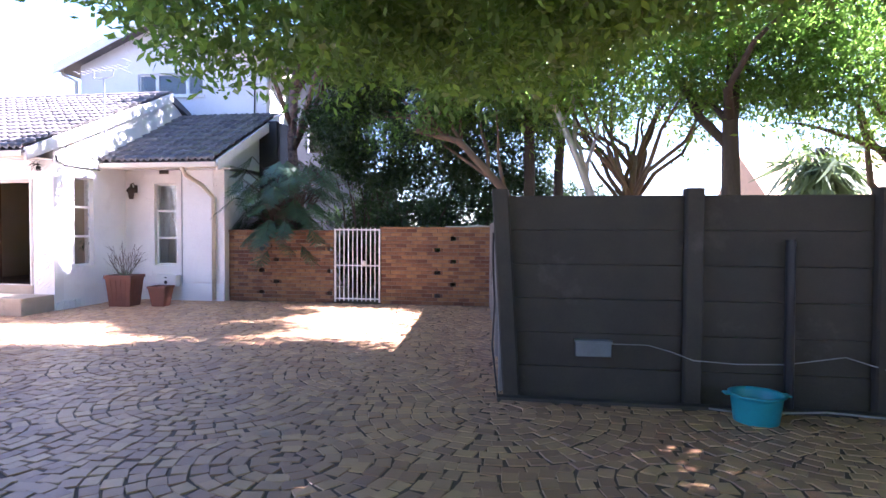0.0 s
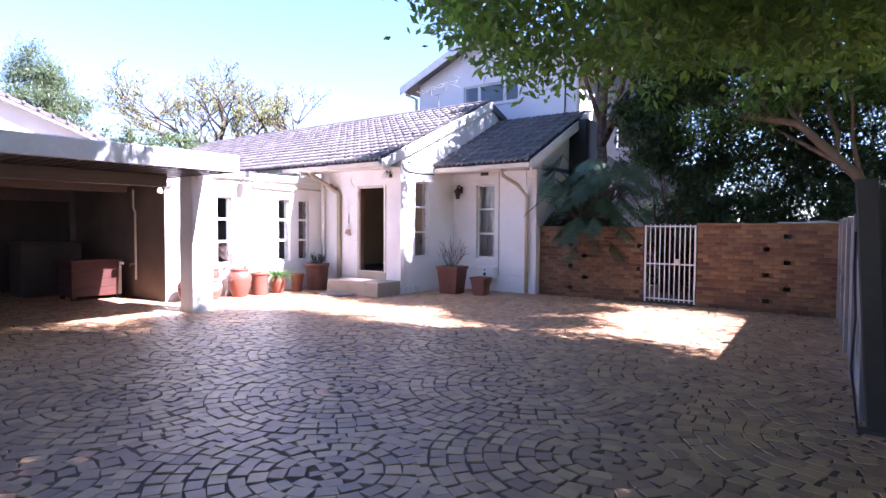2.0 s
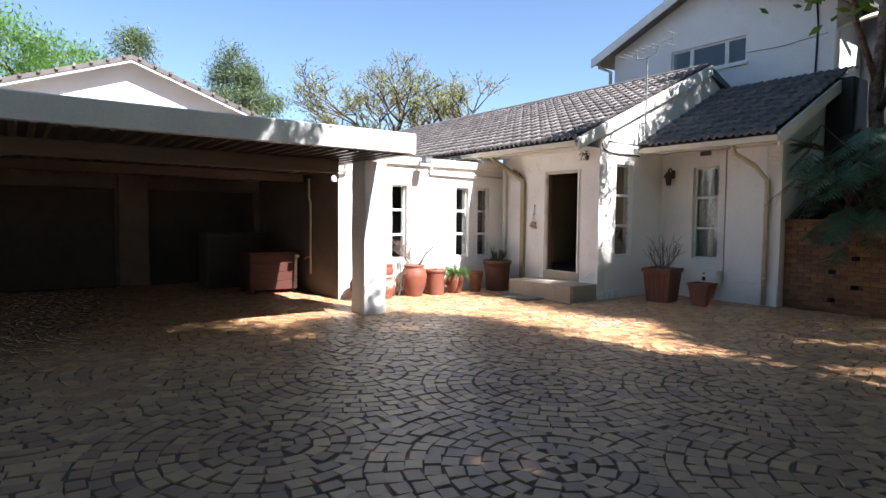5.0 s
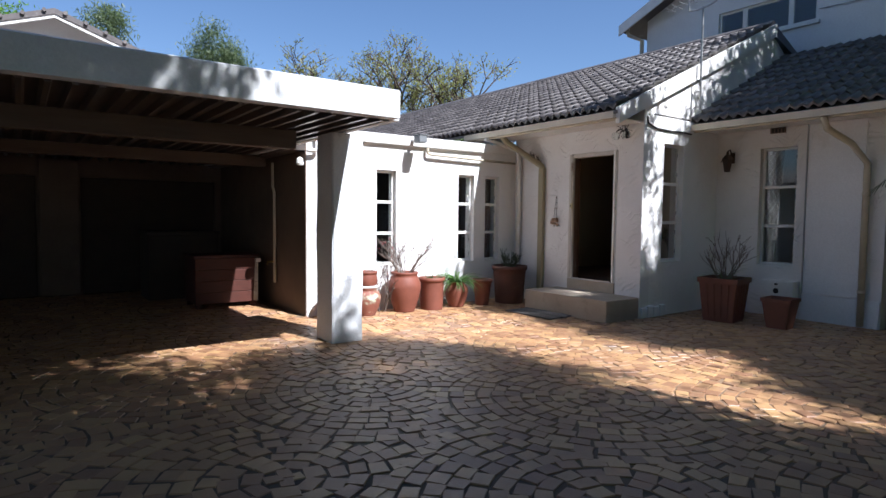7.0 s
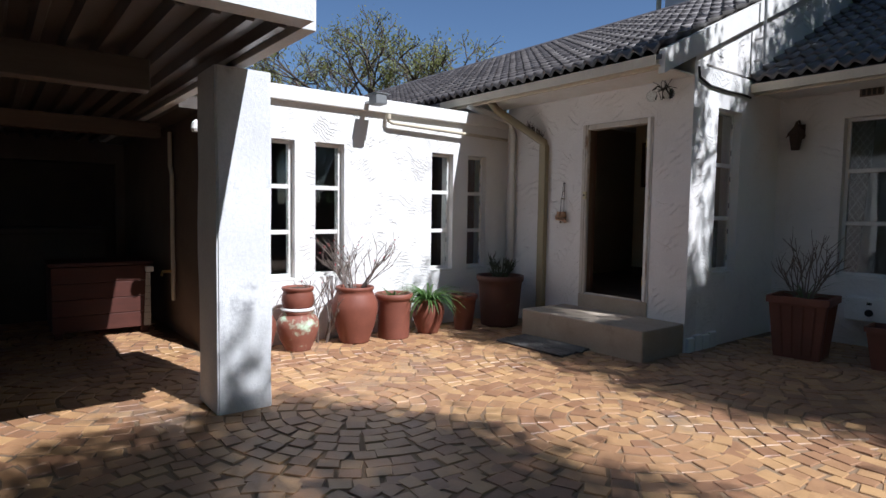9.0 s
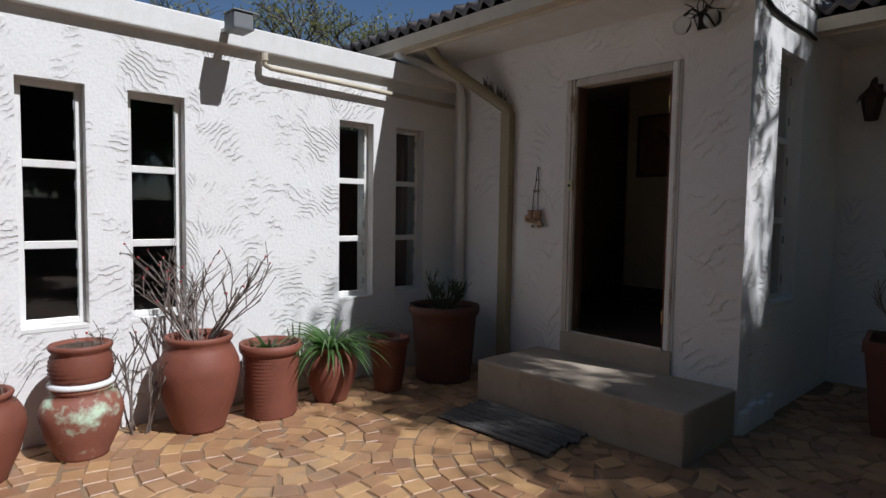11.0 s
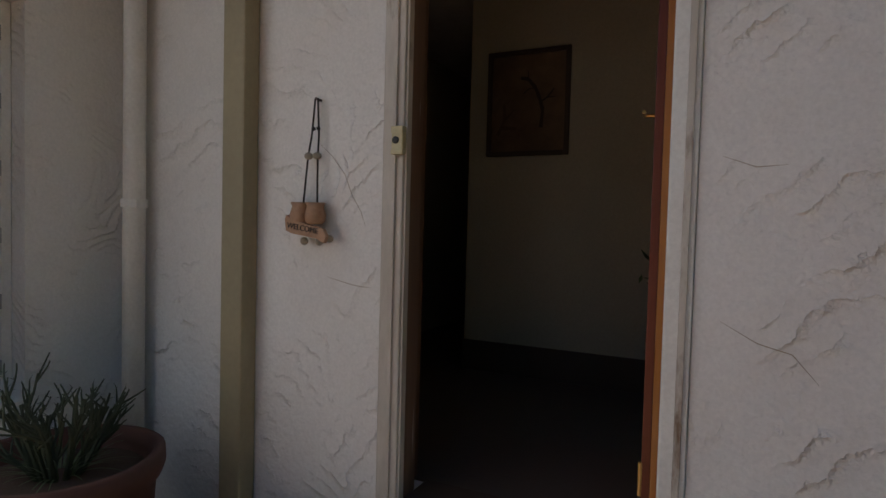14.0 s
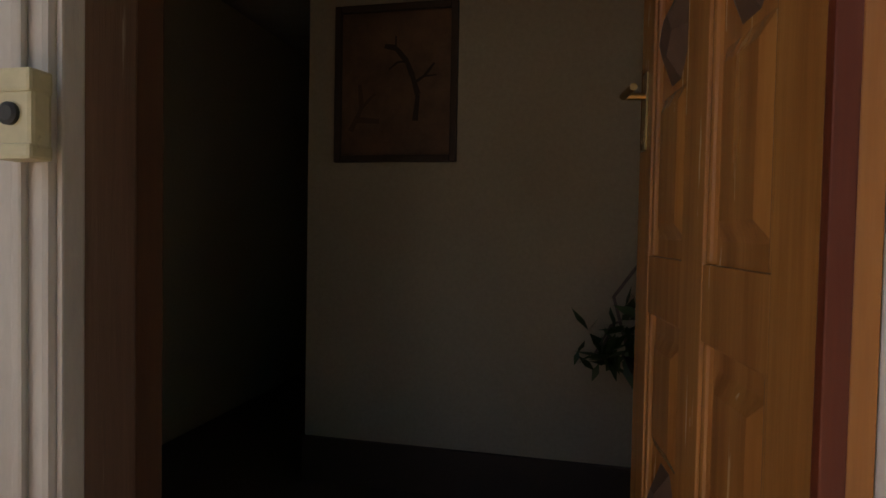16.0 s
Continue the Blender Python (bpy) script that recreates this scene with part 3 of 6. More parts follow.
casement("window_5", "y", 11.062, 11.598, CX - 0.09, -1, 0.852, 2.718, 3, "narrow white timber window in the side wall")
step = thing("doorstep", "worn screed doorstep with rounded edges below the door", "step", kind="structure")
part("step_block", a_box(-11.14, -9.435, 9.75, DY - 0.002, -0.05, 0.318, 0.018), M_STEP, step)
part("riser_block", a_box(-10.895, -9.902, DY - 0.02, DY + 0.23, 0.3, 0.488, 0.006), M_STEP, step)
# plinth stones at the foot of the corner
for k in range(4):
    tagged(part("plinth_stone", a_box(CX - 0.02, CX + 0.035, DY + 0.03 + 0.16 * k, DY + 0.17 + 0.16 * k, -0.02, 0.15 + 0.02 * (k % 2), 0.015), M_PLASTER), "whitewashed plinth stone at the wall foot", "stone", group="plinth stones")

# ---- right-hand front with window, meter box, low roof ----
holed_wall("wall_front_right", "x", CX, -6.95, VY, VY + 0.25, -0.1, 3.12, [(-8.70, -8.14, 0.78, 2.69)], M_STUCCO_SOFT, "white plaster wall under the low tiled roof")
tagged(part("wall_front_panel", a_box(-7.98, -7.22, VY - 0.012, VY - 0.001, 0.42, 3.0, 0.004), M_PLASTER), "smooth plastered panel beside the window", "wall panel", kind="structure")
tagged(part("baseboard_front", a_box(-8.0, -6.96, VY - 0.03, VY - 0.013, -0.02, 0.40, 0.006), M_PLASTER), "plastered plinth band along the wall foot", "plinth", kind="structure")
tagged(part("conduit", tube([(-7.99, VY - 0.02, 0.3), (-7.99, VY - 0.02, 3.08)], 0.012), M_STEEL), "thin grey conduit running up the wall", "conduit")
casement("window_6", "x", -8.698, -8.142, VY + 0.10, 1, 0.812, 2.688, 3, "narrow window with burglar mesh and pale drape")
bm = bmesh.new()
for k in range(-6, 18):
    for s in (1, -1):
        z0 = 0.8 + k * 0.11
        pts = [(-8.66, z0), (-8.18, z0 + s * 0.7)]
        zc = [min(max(p[1], 0.82), 2.66) for p in pts]
        if abs(zc[0] - zc[1]) < 0.05:
            continue
        xs = [-8.66 + 0.48 * (z - z0) / (s * 0.7) for z in zc]
        tube([(xs[0], VY + 0.17, zc[0]), (xs[1], VY + 0.17, zc[1])], 0.0032, 5, bm)
tagged(part("burglar_guard", bm, M_WHITE), "white diamond burglar guard behind the glass", "burglar guard")
bm = bmesh.new()
for k in range(24):
    x0, x1 = -8.8 + 0.16 * k / 24, -8.8 + 0.16 * (k + 1) / 24
    w0, w1 = 0.025 * math.sin(k * 1.6), 0.025 * math.sin((k + 1) * 1.6)
    bm.faces.new([bm.verts.new(v) for v in ((x0, VY + 0.34 + w0, -0.03), (x1, VY + 0.34 + w1, -0.03), (x1 + 0.16, VY + 0.34 + w1, 2.75), (x0, VY + 0.34 + w0, 2.75))])
bmesh.ops.solidify(bm, geom=list(bm.faces), thickness=0.004)
tagged(part("drape", bm, M_BLIND), "pale gathered drape behind the window", "drape")
holed_wall("wall_low_side", "y", VY + 0.25, 15.25, -6.95, -7.2, -0.1, 3.0, [], M_PLASTER, "shaded side wall below the low roof")
tagged(part("wall_low_gable", prism([(12.62, 3.12), (15.25, 3.12), (15.25, 4.62), (12.62, 3.32)], "x", -7.2, -6.952), M_PLASTER), "shaded gable infill below the low roof", "wall", kind="structure")

# upper gable face of the main roof
SL, SY0, SZ0, RY = 0.452, 9.87, 3.10, 14.38
def roof_z(y):
    return SZ0 + SL * (y - SY0)
tagged(part("wall_gable", prism([(DY + 0.02, 3.16), (15.25, 3.16), (15.25, roof_z(RY) - 0.62), (RY, roof_z(RY) - 0.12), (DY + 0.02, roof_z(DY + 0.02) - 0.12)], "x", CX - 0.23, CX - 0.004), M_STUCCO_SOFT), "white gable wall below the main roof verge", "wall", kind="structure")


def tiled_roof(name, x0, x1, y0, z0, slope, y1, label, part_x):
    """Roof slab with rows of profiled tiles; those right of part_x are pieces of their own."""
    length = math.hypot(y1 - y0, slope * (y1 - y0))
    ang = math.atan(slope)
    th = 0.05
    slab = prism([(y0, z0 - th), (y1, z0 + slope * (y1 - y0) - th), (y1, z0 + slope * (y1 - y0)), (y0, z0)], "x", x0, x1)
    roof = tagged(part(name, slab, M_TILE), label, "roof", kind="structure")
    tw, tl = 0.30, 0.325
    bm = bmesh.new()
    segs = 10
    prof = [(tw * 1.04 * i / segs - tw * 0.52, 0.060 * (math.cos(2 * math.pi * 2 * i / segs) + 1) * 0.5 + 0.012 + (0.008 if i in (0, segs) else 0)) for i in range(segs + 1)]
    rows = []
    for v, lift in ((0.0, 0.042), (tl * 1.12, 0.0)):
        rows.append([bm.verts.new((p, v, h + lift)) for p, h in prof])
    low = [bm.verts.new((p, 0.012, h + 0.042 - 0.046)) for p, h in prof]
    for i in range(segs):
        bm.faces.new((rows[0][i], rows[0][i + 1], rows[1][i + 1], rows[1][i]))
        bm.faces.new((low[i], low[i + 1], rows[0][i + 1], rows[0][i]))
    tile_me = mesh_of("tile", bm, M_TILE, True)
    nx, ny = int((x1 - x0) / tw), int(length / tl)
    tw2 = (x1 - x0) / nx
    rng = random.Random(5)
    base = np.empty(len(tile_me.vertices) * 3)
    tile_me.vertices.foreach_get("co", base)
    base = base.reshape(-1, 3)
    faces = [tuple(p.vertices) for p in tile_me.polygons]
    vs, fs = [], []
    for i in range(nx):
        for j in range(ny):
            m = Matrix.Translation((x0 + (i + 0.5) * tw2, y0 + math.cos(ang) * j * tl, z0 + math.sin(ang) * j * tl)) @ Matrix.Rotation(ang, 4, "X") @ Matrix.Rotation(rng.uniform(-0.012, 0.012), 4, "Z") @ Matrix.Translation((0, 0, rng.uniform(0, 0.006)))
            if x0 + (i + 0.5) * tw2 > part_x:
                ob = new("tile", tile_me)
                ob.parent = roof
                ob.matrix_basis = m
            else:
                a = np.array(m)
                fs += [tuple(k + len(vs) for k in f) for f in faces]
                vs += (base @ a[:3, :3].T + a[:3, 3]).tolist()
    if vs:
        me = bpy.data.meshes.new("tile_field")
        me.from_pydata(vs, [], fs)
        me.polygons.foreach_set("use_smooth", [True] * len(me.polygons))
        me.materials.append(M_TILE)
        tagged(new("tile_field", me), kind="stuff").parent = roof
    return roof


def verge(name, x, y0, y1, z0, slope, label, w=0.05, h=0.19):
    bm = prism([(y0, z0 - h), (y1, z0 + slope * (y1 - y0) - h), (y1, z0 + slope * (y1 - y0) + 0.045), (y0, z0 + 0.045)], "x", x, x + w)
    return tagged(part(name, bm, M_WHITE), label, "verge board", kind="structure")


verge("trim_verge_main", CX - 0.003, SY0 - 0.02, RY + 0.03, SZ0, SL, "white verge board along the main roof edge", 0.07)
verge("trim_verge_low", -6.71, 11.86, 14.95, 3.09, 0.50, "white verge board along the low roof edge", 0.05)
tagged(part("trim_soffit_main", a_box(-24.0, CX - 0.01, SY0 + 0.02, DY + 0.01, 2.995, 3.01), M_WHITE), "white soffit boards below the eaves", "soffit", kind="structure")
tagged(part("trim_ridge", tube([(-24, RY, roof_z(RY) + 0.03), (-9.42, RY, roof_z(RY) + 0.03)], 0.10, 10), M_TILE), "rounded ridge tiles on the main roof", "ridge", kind="structure")


def gutter(name, x0, x1, y, z, label):
    prof = [(-0.05, 0.0), (-0.055, 0.10), (-0.046, 0.10), (-0.042, 0.012), (0.042, 0.012), (0.05, 0.10), (0.058, 0.10), (0.05, 0.0)]
    return tagged(part(name, prism([(y + a, z + b) for a, b in prof], "x", x0, x1), M_GUTTER), label, "gutter", kind="structure")


gutter("gutter_main", -12.9, CX + 0.02, SY0 - 0.06, SZ0 - 0.12, "cream painted gutter along the main eaves")
gutter("gutter_low", CX + 0.02, -6.66, 11.80, 2.97, "cream painted gutter along the low eaves")
tagged(part("trim_fascia_main", a_box(-12.9, CX, SY0 - 0.006, SY0 + 0.018, SZ0 - 0.14, SZ0 - 0.005), M_GUTTER), "cream fascia board below the tiles", "fascia", kind="structure")
tagged(part("trim_fascia_low", a_box(CX + 0.01, -6.71, 11.86, 11.885, 2.95, 3.08), M_GUTTER), "cream fascia board under the low roof", "fascia", kind="structure")
tagged(part("ceiling_low_eave", a_box(CX + 0.01, -6.71, 11.885, VY - 0.001, 3.0, 3.015), M_WHITE), "white soffit boards under the low roof", "soffit", kind="structure")

tagged(part("roof_main_back", prism([(RY, roof_z(RY) - 0.05), (15.24, roof_z(RY) - 0.45), (15.24, roof_z(RY) - 0.40), (RY, roof_z(RY))], "x", -24.0, CX - 0.01), M_TILE), "tiled back slope behind the main ridge", "roof", kind="structure")
tagged(part("trim_back_capping", prism([(RY - 0.02, roof_z(RY) - 0.16), (15.24, roof_z(RY) - 0.42), (15.24, roof_z(RY) - 0.30), (RY - 0.02, roof_z(RY) + 0.045)], "x", CX - 0.06, CX + 0.05), M_GREY_SHADE), "grey flashing box behind the verge top", "flashing", kind="structure")

# ---- two-storey part behind ----
UY = 15.25
upper = holed_wall("wall_upper", "x", -12.8, -7.15, UY, UY + 0.25, 0.0, 6.30, [(-11.0, -9.03, 5.36, 5.98)], M_PLASTER, "pale plastered upper storey wall")
tagged(part("wall_upper_gable", prism([(-12.8, 6.30), (-7.15, 6.30), (-9.98, 7.46)], "y", UY + 0.001, UY + 0.25), M_PLASTER), "pale plastered gable of the upper storey", "wall", kind="structure")
tagged(part("wall_upper_west", a_box(-12.8, -12.55, UY + 0.25, 24, 0, 6.32), M_PLASTER), "plastered west wall of the upper storey", "wall", kind="structure")
tagged(part("wall_upper_east", a_box(-7.4, -7.15, UY + 0.25, 24, 0, 6.32), M_PLASTER), "plastered east wall of the upper storey", "wall", kind="structure")
for s, nm in ((-1, "roof_upper_west"), (1, "roof_upper_east")):
    cx, sl = -9.98, 0.423
    e = cx + s * 3.31
    z_top, z_e = 7.57, 7.57 - 3.31 * sl
    bm = prism([(cx, z_top), (e, z_e), (e, z_e - 0.10), (cx, z_top - 0.10)], "y", UY - 0.42, 24)
    tagged(part(nm, bm, M_TILE), "dark tiled roof slope over the upper storey", "roof", kind="structure")
    bm = prism([(cx, z_top + 0.04), (e, z_e + 0.04), (e, z_e - 0.20), (cx, z_top - 0.20)], "y", UY - 0.46, UY - 0.425)
    tagged(part("trim_barge", bm, M_WHITE), "white barge board of the upper gable", "barge board", kind="structure")
w7 = thing("window_7", "wide upstairs window with three blue-dark panes", "window", kind="structure")
for a, b in ((-11.0, -10.45), (-10.45, -9.53), (-9.53, -9.03)):
    for q in ((a + 0.002, a + 0.05, 5.362, 5.978), (b - 0.05, b - 0.002, 5.362, 5.978), (a + 0.05, b - 0.05, 5.362, 5.41), (a + 0.05, b - 0.05, 5.93, 5.978)):
        part("window_frame", a_box(q[0], q[1], UY + 0.05, UY + 0.1, q[2], q[3], 0.004), M_WHITE, w7)
    part("pane", a_box(a + 0.05, b - 0.05, UY + 0.07, UY + 0.076, 5.41, 5.93), M_GLASS, w7)
part("window_sill", a_box(-11.05, -8.98, UY - 0.06, UY + 0.1, 5.29, 5.358, 0.006), M_WHITE, w7)
tagged(part("ceiling_upper_room", a_box(-12.5, -7.45, UY + 0.3, 20, 6.15, 6.25), M_CEIL), "ceiling of the upstairs room", "ceiling", kind="structure")
tagged(part("floor_upper_room", a_box(-12.5, -7.45, UY + 0.3, 20, 4.4, 4.5), M_DARKFLOOR), "floor of the upstairs room", "floor", kind="structure")
# Dark rear wall stands in for the shade of the upstairs room.
tagged(part("wall_upper_back", a_box(-12.5, -7.45, 20.0, 20.2, 4.4, 6.15), M_BROWN_SHADE), "rear wall of the upstairs room, darkened for shade", "wall", kind="structure")
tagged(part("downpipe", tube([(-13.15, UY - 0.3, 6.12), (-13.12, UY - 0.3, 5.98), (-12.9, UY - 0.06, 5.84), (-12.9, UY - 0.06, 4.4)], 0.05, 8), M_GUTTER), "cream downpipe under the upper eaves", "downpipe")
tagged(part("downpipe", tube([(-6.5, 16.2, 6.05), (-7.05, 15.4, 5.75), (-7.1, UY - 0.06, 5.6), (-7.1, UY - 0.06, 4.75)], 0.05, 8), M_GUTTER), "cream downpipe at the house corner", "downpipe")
# Grey-blue of these two walls is deep shade put into the colour.
holed_wall("wall_shaded_east", "x", -7.15, -3.9, 16.6, 16.85, 0, 3.3, [], M_GREY_SHADE, "rendered wall coloured grey-blue for deep shade")
holed_wall("wall_shaded_high", "x", -7.15, -5.4, 16.6, 16.85, 3.3, 6.6, [(-6.6, -6.1, 3.9, 5.2)], M_GREY_SHADE, "upper wall coloured for shade, with a tall window")
# Dark sheet stands in for shade behind the tall window.
tagged(part("wall_shaded_back", a_box(-7.1, -5.4, 18.0, 18.1, 3.3, 6.6), M_BROWN_SHADE), "dark backing sheet for shade behind the tall window", "wall", kind="structure")
# Black block added in place of the shaded house part here.
tagged(part("chimney_stack", a_box(-6.93, -6.45, 14.3, 15.0, 0, 4.4, 0.02), M_BLACK), "black block standing in for shade beside the low roof", "chimney", kind="structure")
tagged(part("ceiling_entrance", a_box(-12.5, CX - 0.23, DY + 0.24, 15.2, 2.95, 3.05), M_CEIL), "white ceiling board of the entrance hall", "ceiling", kind="structure")

# ---- entrance hall ----
tagged(part("floor_hall", a_box(-12.5, CX - 0.232, DY + 0.2, 15.2, 0.3, 0.5), M_DARKFLOOR), "dark tiled floor of the entrance hall", "floor", kind="structure")
tagged(part("wall_hall", a_box(-11.42, CX - 0.232, 12.42, 12.6, 0.5, 2.95), M_INTERIOR), "beige hall wall in dim light", "wall", kind="structure")
tagged(part("wall_passage_west", a_box(-12.5, -12.3, DY + 0.24, 15.2, 0.5, 2.95), M_INTERIOR), "beige passage wall in the dark", "wall", kind="structure")
tagged(part("wall_passage_end", a_box(-12.3, CX - 0.24, 15.0, 15.2, 0.5, 2.95), M_INTERIOR), "beige wall at the end of the passage", "wall", kind="structure")
tagged(part("wall_passage_inner", a_box(-11.42, -11.3, 12.6, 14.0, 0.5, 2.95), M_INTERIOR), "beige inner wall of the passage", "wall", kind="structure")
tagged(part("baseboard_hall", a_box(-11.425, CX - 0.24, 12.40, 12.418, 0.5, 0.70, 0.004), M_SKIRT), "dark skirting along the hall wall", "skirting", kind="structure")

# ---- carport and garage ----
tagged(part("roof_carport", a_box(-16.9, -9.20, -5.5, 5.95, 2.575, 2.68), M_SHEET), "flat ribbed sheet roof of the carport", "roof", kind="structure")
bm = bmesh.new()
for k in range(64):
    y = 5.88 - k * 0.178
    prism([(y, 2.575), (y - 0.022, 2.515), (y - 0.062, 2.515), (y - 0.084, 2.575)], "x", -16.8, -9.21, bm)
tagged(part("ceiling_carport", bm, M_SHEET), "ribbed underside of the carport sheets", "ceiling", kind="structure")
tagged(part("parapet_carport", prism([(-9.04, 2.53), (-9.04, 2.80), (-9.09, 2.82), (-9.20, 2.815), (-9.20, 2.53)], "y", -5.5, 5.95), M_PEEL), "peeling white plaster fascia of the carport", "fascia", kind="structure")
tagged(part("parapet_carport_end", a_box(-16.8, -9.20, 5.95, 6.04, 2.53, 2.815, 0.005), M_PEEL), "peeling white plaster fascia end", "fascia", kind="structure")
# Filler added to shut out a slit of sun beside the roof.
tagged(part("ceiling_carport_edge", a_box(-16.84, -12.28, 6.042, 6.298, 2.50, 2.69), M_SHEET), "filler strip added beside the carport roof to shut out sun", "ceiling", kind="structure")
tagged(part("carport_beam", a_box(-10.62, -10.46, -5.5, 5.42, 2.30, 2.512, 0.01), M_BEAM), "brown timber beam carrying the carport roof", "beam", kind="structure")
tagged(part("carport_beam", a_box(-13.9, -13.7, -5.5, 6.18, 2.34, 2.515, 0.01), M_BEAM), "brown timber beam carrying the carport roof", "beam", kind="structure")
bm = bmesh.new()
for k in range(13):
    z0, z1 = 2.515 * k / 13, 2.515 * (k + 1) / 13
    box(bm, -10.76, -10.31, 5.80, 6.21, z0, z1)
bmesh.ops.remove_doubles(bm, verts=bm.verts, dist=0.001)
bmesh.ops.delete(bm, geom=[f for f in bm.faces if abs(f.normal.z) > 0.9 and 0.01 < f.calc_center_median().z < 2.5], context="FACES_ONLY")
for v in bm.verts:
    n = noise.noise_vector(v.co * 2.0) * 0.012
    v.co += Vector((n.x, n.y, 0))
    if v.co.x < -10.6 and v.co.z < 0.5:
        v.co.x -= 0.05 * (0.5 - v.co.z)
bmesh.ops.bevel(bm, geom=[e for e in bm.edges if abs((e.verts[0].co - e.verts[1].co).normalized().z) > 0.9 and len(e.link_faces) == 2 and e.calc_face_angle(0) > 1], offset=0.012, segments=2, affect="EDGES")
tagged(part("carport_pillar", bm, M_PEEL), "square plastered carport pillar with chipped foot", "pillar", kind="structure")
GX, GY = -16.9, 3.40
# Wall colour below the carport roof holds its shade; white continues above.
holed_wall("wall_garage", "y", -0.9, 7.7, GX, GX - 0.25, -0.1, 2.574, [(0.35, 3.05, -0.02, 2.2), (3.75, 6.18, -0.02, 2.2)], M_DIRTY_SHADED, "brown plastered garage wall darkened for carport shade, two door openings")
tagged(part("wall_garage_upper", a_box(GX - 0.25, GX, -0.9, 7.7, 2.575, 3.6), M_PLASTER), "white plastered garage wall above the carport", "wall", kind="structure")
# Dark backing and ceiling added to keep light out of the garage.
tagged(part("wall_garage_back", a_box(GX - 3.2, GX - 3.0, -0.9, 7.7, -0.1, 3.6), M_BROWN_SHADE), "dark backing wall added inside the garage to block light", "wall", kind="structure")
tagged(part("ceiling_garage", a_box(GX - 3.2, GX - 0.26, -0.9, 7.7, 2.55, 2.65), M_BROWN_SHADE), "dark ceiling added inside the garage to block light", "ceiling", kind="structure")
for yy in (-1.0, 7.5):
    tagged(part("wall_garage_side", a_box(GX - 3.0, GX - 0.26, yy, yy + 0.2, -0.1, 3.6), M_PLASTER), "plain garage side wall", "wall", kind="structure")
tagged(part("wall_garage_gable", prism([(GY - 4.3, 3.6), (GY + 4.3, 3.6), (GY, 5.05)], "x", GX - 0.25, GX - 0.002), M_PLASTER), "white plastered garage gable", "wall", kind="structure")
for s in (-1, 1):
    e = GY + s * 4.75
    bm = prism([(GY, 5.15), (e, 5.15 - 4.75 * 0.36), (e, 5.05 - 4.75 * 0.36), (GY, 5.05)], "x", -26, GX + 0.32)
    tagged(part("roof_garage", bm, M_TILE), "tiled garage roof slope", "roof", kind="structure")
    bm = bmesh.new()
    for k in range(15):
        y = GY + s * 4.7 * (k + 0.5) / 15
        z = 5.16 - abs(y - GY) * 0.36
        tube([(GX + 0.05, y, z - 0.02), (GX + 0.36, y, z - 0.02)], 0.035, 8, bm)
    tagged(part("trim_verge_tiles", bm, M_TILE), "row of verge tiles along the garage gable", "verge", kind="structure")
    bm = prism([(GY, 5.05), (e, 5.05 - 4.75 * 0.36), (e, 4.99 - 4.75 * 0.36), (GY, 4.99)], "x", GX + 0.24, GX + 0.30)
    tagged(part("trim_barge_garage", bm, M_WHITE), "white barge board of the garage", "barge board", kind="structure")
for a, b in ((0.35, 3.05), (3.75, 6.18)):
    g = thing("garage_door", "dark brown panelled garage door", "garage door", kind="structure")
    for k in range(5):
        part("panel", a_box(GX - 0.14, GX - 0.10, a + 0.005, b - 0.005, -0.01 + 0.44 * k, 0.433 + 0.44 * k, 0.008), M_BROWN_SHADE, g)
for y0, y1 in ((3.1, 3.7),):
    tagged(part("pier", a_box(GX + 0.002, GX + 0.16, y0, y1, 0, 2.5, 0.01), M_DIRTY_SHADED), "plastered pier between the garage doors", "pier", kind="structure")
# Unseen wall added to close the carport's south side against light.
tagged(part("wall_carport_south", a_box(-16.9, -9.3, -5.7, -5.5, 0, 2.8), M_PLASTER), "plain unseen wall added to close the carport", "wall", kind="structure")
tagged(part("wall_yard_south", a_box(-9.3, 9.0, -6.2, -6.0, -0.1, 2.0), M_PLASTER), "plain boundary wall behind the yard", "wall", kind="structure")
tagged(part("wall_yard_east", a_box(8.8, 9.0, -6.0, 5.9, -0.1, 2.0), M_PLASTER), "plain boundary wall beside the yard", "wall", kind="structure")
tiled_roof("roof_low", -9.43, -6.71, 11.83, 3.09, 0.50, 15.24, "low lean-to roof of weathered purple-grey tiles", -99)
tiled_roof("roof_main", -24.0, -9.40, SY0 - 0.03, SZ0, SL, RY, "long roof of weathered purple-grey tiles", -13.2)


# ---- front door ----
door = thing("door_1", "open front door in an old painted frame", "door", (-9.978, 10.62, 0.5), kind="structure")
def in_door(bm):
    bm.transform(Matrix.Translation((9.978, -10.62, -0.5)))
    return bm
part("door_frame", in_door(a_box(-10.898, -10.815, DY - 0.012, DY + 0.10, 0.492, 2.617, 0.008)), M_FRAME, door, "flaking white painted jamb")
part("door_frame", in_door(a_box(-10.838, -10.812, DY + 0.03, DY + 0.12, 0.492, 2.56, 0.006)), M_JAMB, door, "bare weathered jamb moulding")
part("door_frame", in_door(a_box(-10.855, -10.840, DY - 0.022, DY - 0.012, 0.492, 2.617, 0.004)), M_FRAME, door, "raised bead on the jamb")
part("door_frame", in_door(a_box(-10.815, -10.807, DY - 0.002, DY + 0.03, 0.492, 2.60, 0.003)), M_FRAME, door, "raised bead on the jamb")
part("door_frame", in_door(a_box(-10.898, -10.858, DY + 0.12, DY + 0.228, 0.492, 2.60, 0.003)), M_WOOD_PLAIN, door, "bare brown inner jamb")
